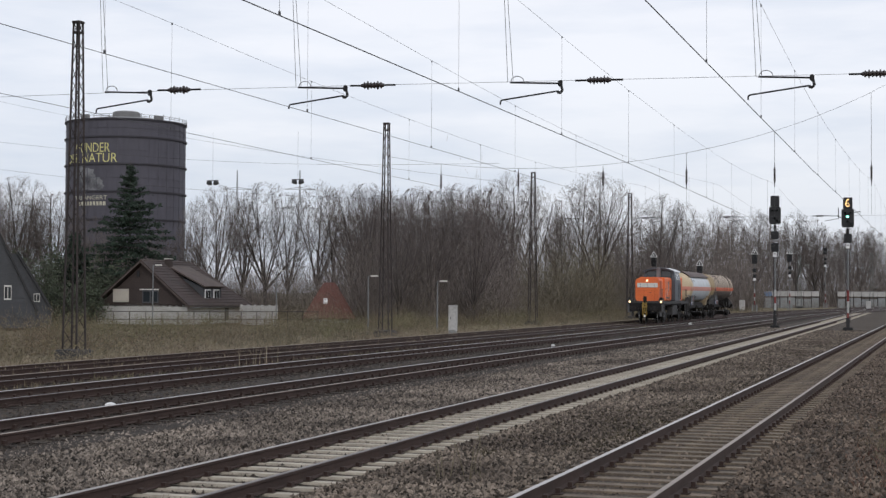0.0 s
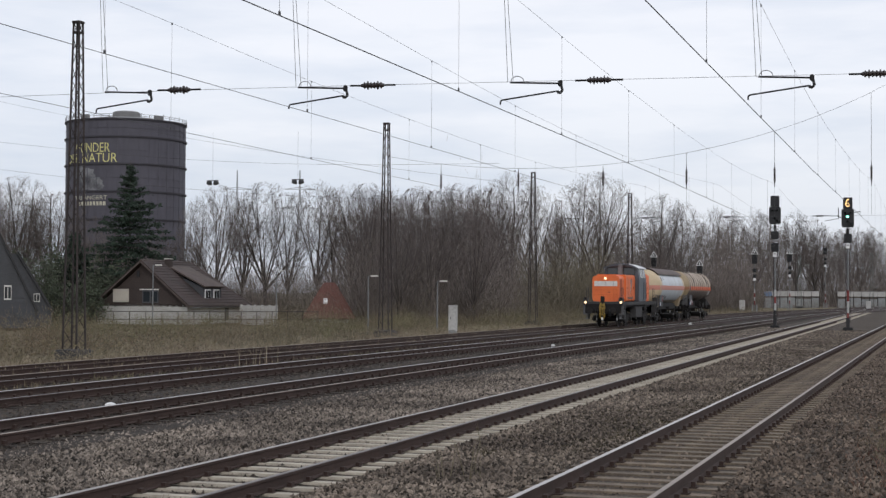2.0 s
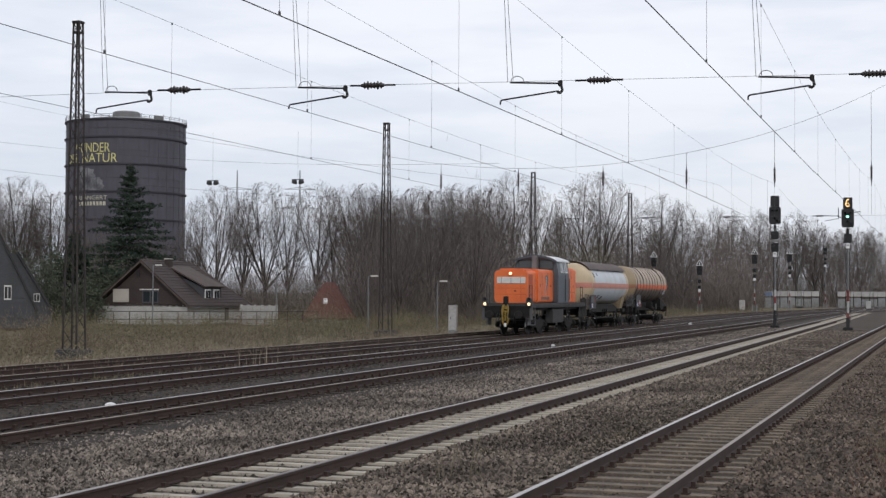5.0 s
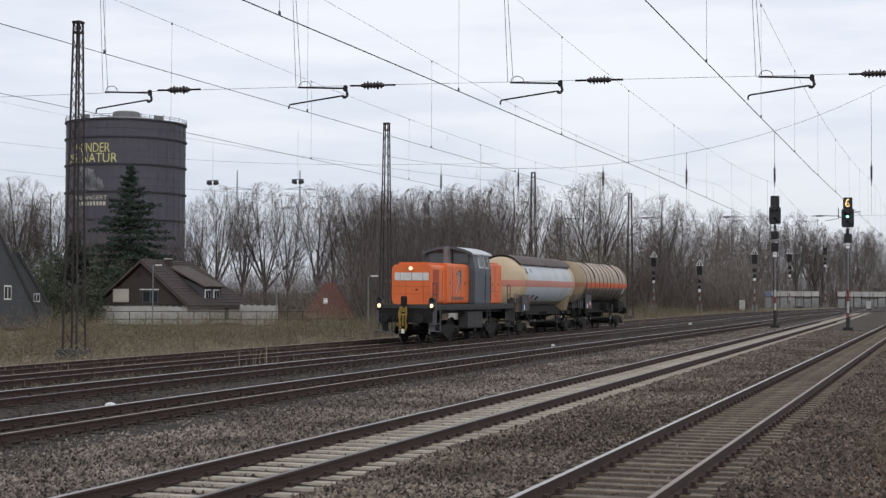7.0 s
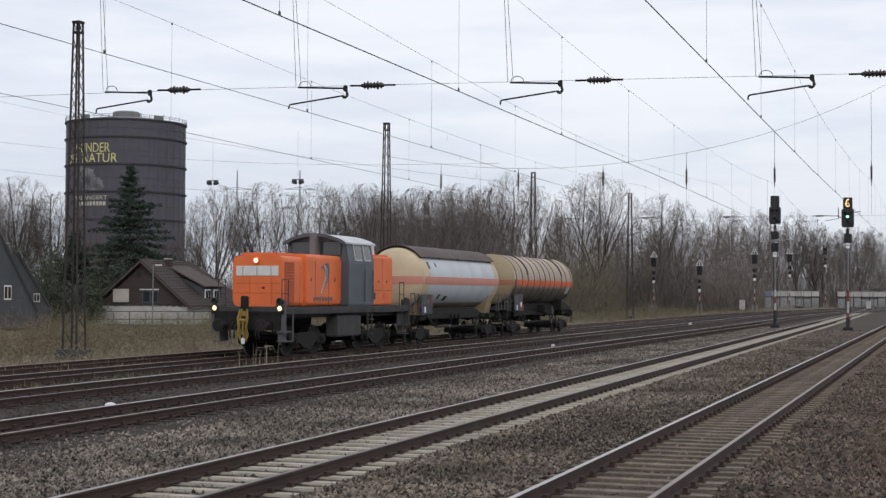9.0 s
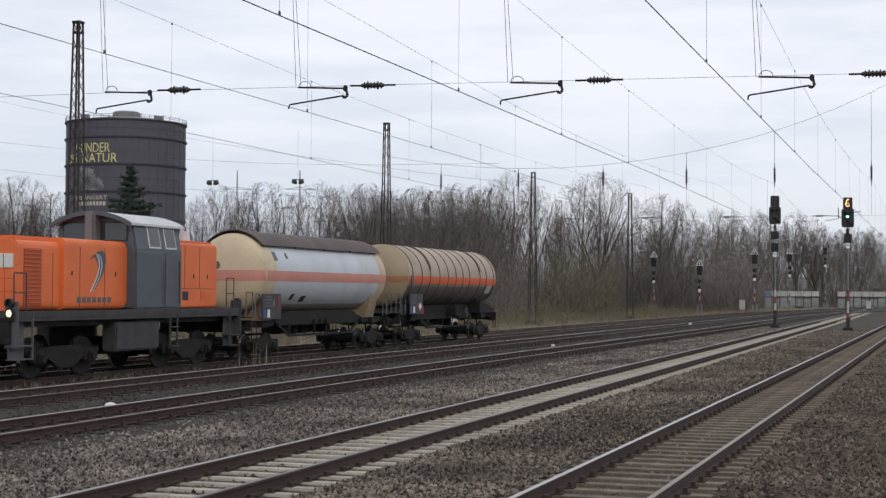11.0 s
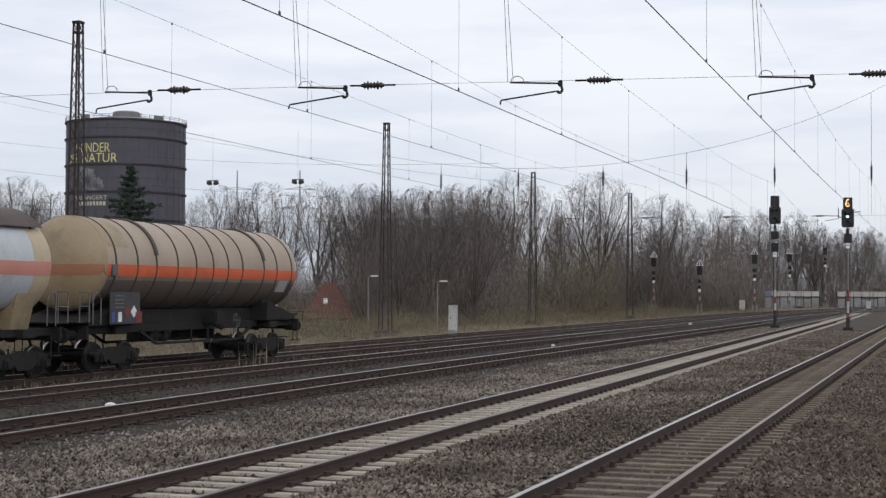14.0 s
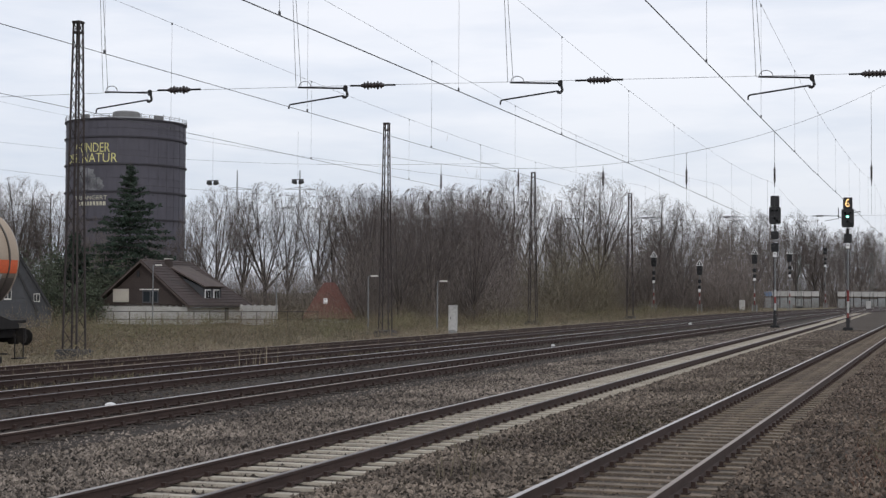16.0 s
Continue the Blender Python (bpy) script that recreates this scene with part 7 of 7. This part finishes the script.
stuff("green_bushes", tufts(13000, lambda r: patchy(r, 34.0, 66, 0.075, 0.0), 1.5, 0.09, 64), M["bush"], "olive-green bushes just coming into leaf", "bushes")
stuff("brown_bushes", tufts(12000, lambda r: patchy(r, 31.5, 58, 0.12, -0.02), 0.9, 0.07, 70), M["bramble"], "low brown bushes along the siding", "bushes")
def rough_spots(seed, n, y0, y1, lo, hi, x0=14, x1=235, s=0.07, cut_=-0.1):
    """Roots of low bushes in patches over the rough ground behind the siding."""
    g = random.Random(seed)
    out = []
    while len(out) < n:
        x, y, z = belt(g, y0, y1, x0, x1)
        if y > 0.74 * x + 4 or noise.noise(Vector((x * s, y * s * 1.5, seed))) < cut_:
            continue
        h = g.uniform(lo, hi)
        out.append((x, y, z, h * g.uniform(0.6, 1.1), h))
    return out


stuff("shrubs", brush(rough_spots(81, 720, 40, 74, 0.9, 2.5, s=0.05, cut_=-0.1), 195, 181, 1.0), M["bush"], "soft olive bushes before the houses", "shrubs")
stuff("shrubs", brush(rough_spots(83, 640, 33, 66, 0.5, 1.7, s=0.06), 160, 183, 0.9), M["bramble"], "twiggy brown bushes in the rough ground", "shrubs")
stuff("shrubs", brush(rough_spots(85, 150, 30.6, 34.5, 0.3, 0.8), 130, 185, 0.6), M["dead_grass"], "bleached dry tussocks along the siding", "shrubs")
stuff("track_weeds", blades(4200, lambda r: (lambda q: (q[0], q[1], -0.38))(belt(r, 26.6, 31, 12, 160)), lambda r: r.uniform(0.06, 0.3), lambda r: r.uniform(0.012, 0.035), 0.35, 65, 2), M["dead_grass"], "dry weeds in the overgrown siding", "weeds")
stuff("track_weeds", blades(900, lambda r: (lambda q: (q[0], q[1] - 5.6 + r.uniform(-.5, .5), -0.30))(belt(r, 28.0, 29.2, 20, 120)), lambda r: r.uniform(0.05, 0.25), lambda r: r.uniform(0.012, 0.035), 0.35, 66, 2), M["grass"], "small weeds between the dark tracks", "weeds")
# tall pale stalks beside the train's track, and thin ones in the front ballast
stuff("dry_stalks", blades(12, lambda r: (45.2 + r.uniform(-0.6, 2.2), 22.6 + r.gauss(0, 0.25), -0.33), lambda r: r.uniform(0.4, 1.25), lambda r: r.uniform(0.014, 0.03), 0.07, 67), M["dead_grass"], "tall pale dry stalks beside the track", "weeds")
stuff("dry_stalks", blades(16, lambda r: (19.1 + r.gauss(0, 0.25), 6.3 + r.gauss(0, 0.15), -0.2), lambda r: r.uniform(0.2, 0.95), lambda r: r.uniform(0.008, 0.014), 0.18, 68), M["bramble"], "thin dead stalk standing in the ballast", "weeds")
def mossy(r):
    x = 22 + 70 * r.random() ** 1.3
    y = 5.3 + (line_y("b", x) - 1.9 - 5.3) * r.random() ** 1.6
    return (x, y, -0.19) if noise.noise(Vector((x * 0.16, y * 0.7, 4.2))) > -0.02 else None


stuff("moss", blades(9000, mossy, lambda r: r.uniform(0.02, 0.07), lambda r: r.uniform(0.012, 0.035), 0.8, 72, 2), M["moss"], "dark olive moss creeping over the ballast", "moss")
stuff("platform_weeds", blades(1100, lambda r: (r.uniform(17, 34), r.uniform(0.1, 1.7) * r.random() ** 0.5, -0.2), lambda r: r.uniform(0.03, 0.14), lambda r: r.uniform(0.006, 0.02), 0.5, 69, 2), M["red_weed"], "dry reddish weeds at the ballast's edge", "weeds")
stuff("platform_grass", blades(500, lambda r: (r.uniform(23, 34), r.uniform(0.3, 1.2), -0.2), lambda r: r.uniform(0.05, 0.16), lambda r: r.uniform(0.006, 0.018), 0.4, 71, 2), M["grass"], "tufts of dull grass by the platform", "grass")


# ---- ballast stones ----
def stones(name, n, y_of, mat, seed, label, x0, x1, z, power=1.6, size=(0.017, 0.040)):
    """Loose angular stones, half sunk in the bed, as one mesh of uneven caps."""
    g = np.random.default_rng(seed)
    x = x0 + (x1 - x0) * g.random(n) ** power
    y = y_of(x, g.random(n))
    # the plan's wedge before the platform
    keep = (y > 0.052 * x - 2.2) & (y < 0.68 * x + 2.5)
    x, y = x[keep], y[keep]
    n = len(x)
    zz = z - np.array([bed_drop(p, q) for p, q in zip(x, y)]) + g.normal(0, 0.012, n)
    r = g.uniform(*size, n) * (1 + 0.004 * x)
    base = np.array([(1, 0, -0.45), (-1, 0, 0.15), (0, 1, -0.45), (0, -1, -0.45), (0, 0, 1.15)], float)
    v = base[None] * r[:, None, None] * g.uniform(0.6, 1.25, (n, 5, 1)) + g.normal(0, 0.3, (n, 5, 3)) * r[:, None, None]
    a = g.uniform(0, 6.28, n)
    c, s = np.cos(a), np.sin(a)
    vx = v[..., 0] * c[:, None] - v[..., 1] * s[:, None]
    vy = v[..., 0] * s[:, None] + v[..., 1] * c[:, None]
    v = np.stack([vx + x[:, None], vy + y[:, None], v[..., 2] * 0.8 + zz[:, None]], -1).reshape(-1, 3)
    tri = np.array([(0, 2, 4), (2, 1, 4), (1, 3, 4), (3, 0, 4)])
    fc = (tri[None] + 5 * np.arange(n)[:, None, None]).reshape(-1, 3)
    me = bpy.data.meshes.new(name)
    me.vertices.add(len(v))
    me.vertices.foreach_set("co", v.astype(np.float32).ravel())
    me.loops.add(len(fc) * 3)
    me.loops.foreach_set("vertex_index", fc.astype(np.int32).ravel())
    me.polygons.add(len(fc))
    me.polygons.foreach_set("loop_start", np.arange(0, len(fc) * 3, 3, dtype=np.int32))
    me.update(calc_edges=True)
    me.materials.append(mat)
    tagged(new(name, me), label, "ballast", kind="stuff")


def yline(k, off):
    return lambda x: np.array([line_y(k, q) for q in x]) + off


def between(k0, o0, k1, o1):
    return lambda x, u: (lambda a, b: a + (b - a) * u)(yline(k0, o0)(x), yline(k1, o1)(x))


stones("ballast_stones", 34000, between("b", 1.3, "b", 3.0), M["stone"], 1, "loose grey crushed stones beside the pale sleepers", 12, 120, -0.172)
stones("ballast_stones", 44000, between("b", 3.0, "c", -1.25), M["stone"], 7, "loose grey crushed stones between the tracks", 14, 120, -0.225)
stones("ballast_stones", 52000, between("a", 1.25, "b", -1.3), M["stone_mid"], 2, "loose grey-brown crushed stones", 12, 110, -0.175)
stones("ballast_stones", 30000, between("a", -4.6, "a", -1.2), M["stone_brown"], 3, "loose brown crushed stones by the platform", 14, 90, -0.175)
stones("ballast_stones", 12000, between("a", -0.62, "a", 0.62), M["stone_brown"], 4, "brown stones between the sleepers", 14, 70, -0.222, 1.4, (0.014, 0.03))
stones("ballast_stones", 12000, between("b", -0.62, "b", 0.62), M["stone"], 5, "stones between concrete sleepers", 14, 70, -0.215, 1.4, (0.014, 0.03))
stones("ballast_stones", 42000, between("c", -1.3, "f", 1.0), M["stone_dark"], 6, "dark oily stones under yard tracks", 20, 130, -0.195, 1.5, (0.02, 0.04))


def debris(x, y, z, s, label):
    b = B()
    bmesh.ops.create_icosphere(b, subdivisions=2, radius=s)
    for v in b.verts:
        v.co = Vector((v.co.x * 1.8, v.co.y, v.co.z * 0.6)) * (1 + 0.35 * noise.noise(v.co * 9))
    t = thing("litter", label, "litter", Matrix.Translation((x, y, z)), group="pale litter by the tracks")
    part("scrap", b, M["white"], t)


debris(27.9, 17.2, -0.12, 0.10, "crumpled white paper beside dark track")
debris(68.5, 17.9, -0.12, 0.09, "small white scrap between tracks")
debris(124.0, 20.5, -0.1, 0.16, "pale scrap between far tracks")

# ---- sleepers ----
def lay_sleepers(k, x0, pitch, count, concrete, joined_to=None):
    me = sleeper_mesh(concrete, "wood_sleeper" if k == "a" else "wood_dark")
    for i in range(count):
        o = new("sleeper", me)
        o.parent = TRACKS[k]
        o.matrix_basis = line_pose(k, x0 + i * pitch)
    if joined_to:
        vs, fs = [], []
        x = x0 + count * pitch
        src = [v.co.copy() for v in me.vertices]
        pol = [tuple(p.vertices) for p in me.polygons]
        while x < joined_to:
            m = line_pose(k, x)
            n = len(vs)
            vs += [m @ v for v in src]
            fs += [tuple(n + i for i in p) for p in pol]
            x += pitch
        raw_mesh("sleepers", vs, fs, me.materials[0], TRACKS[k], "stuff")


lay_sleepers("a", 13, 0.63, 200, False, 175)
lay_sleepers("b", 12, 0.60, 220, True, 230)
lay_sleepers("c", 16, 0.63, 150, False, 135)
lay_sleepers("d", 22, 0.63, 100, False)
lay_sleepers("e", 28, 0.63, 100, False)

motions()
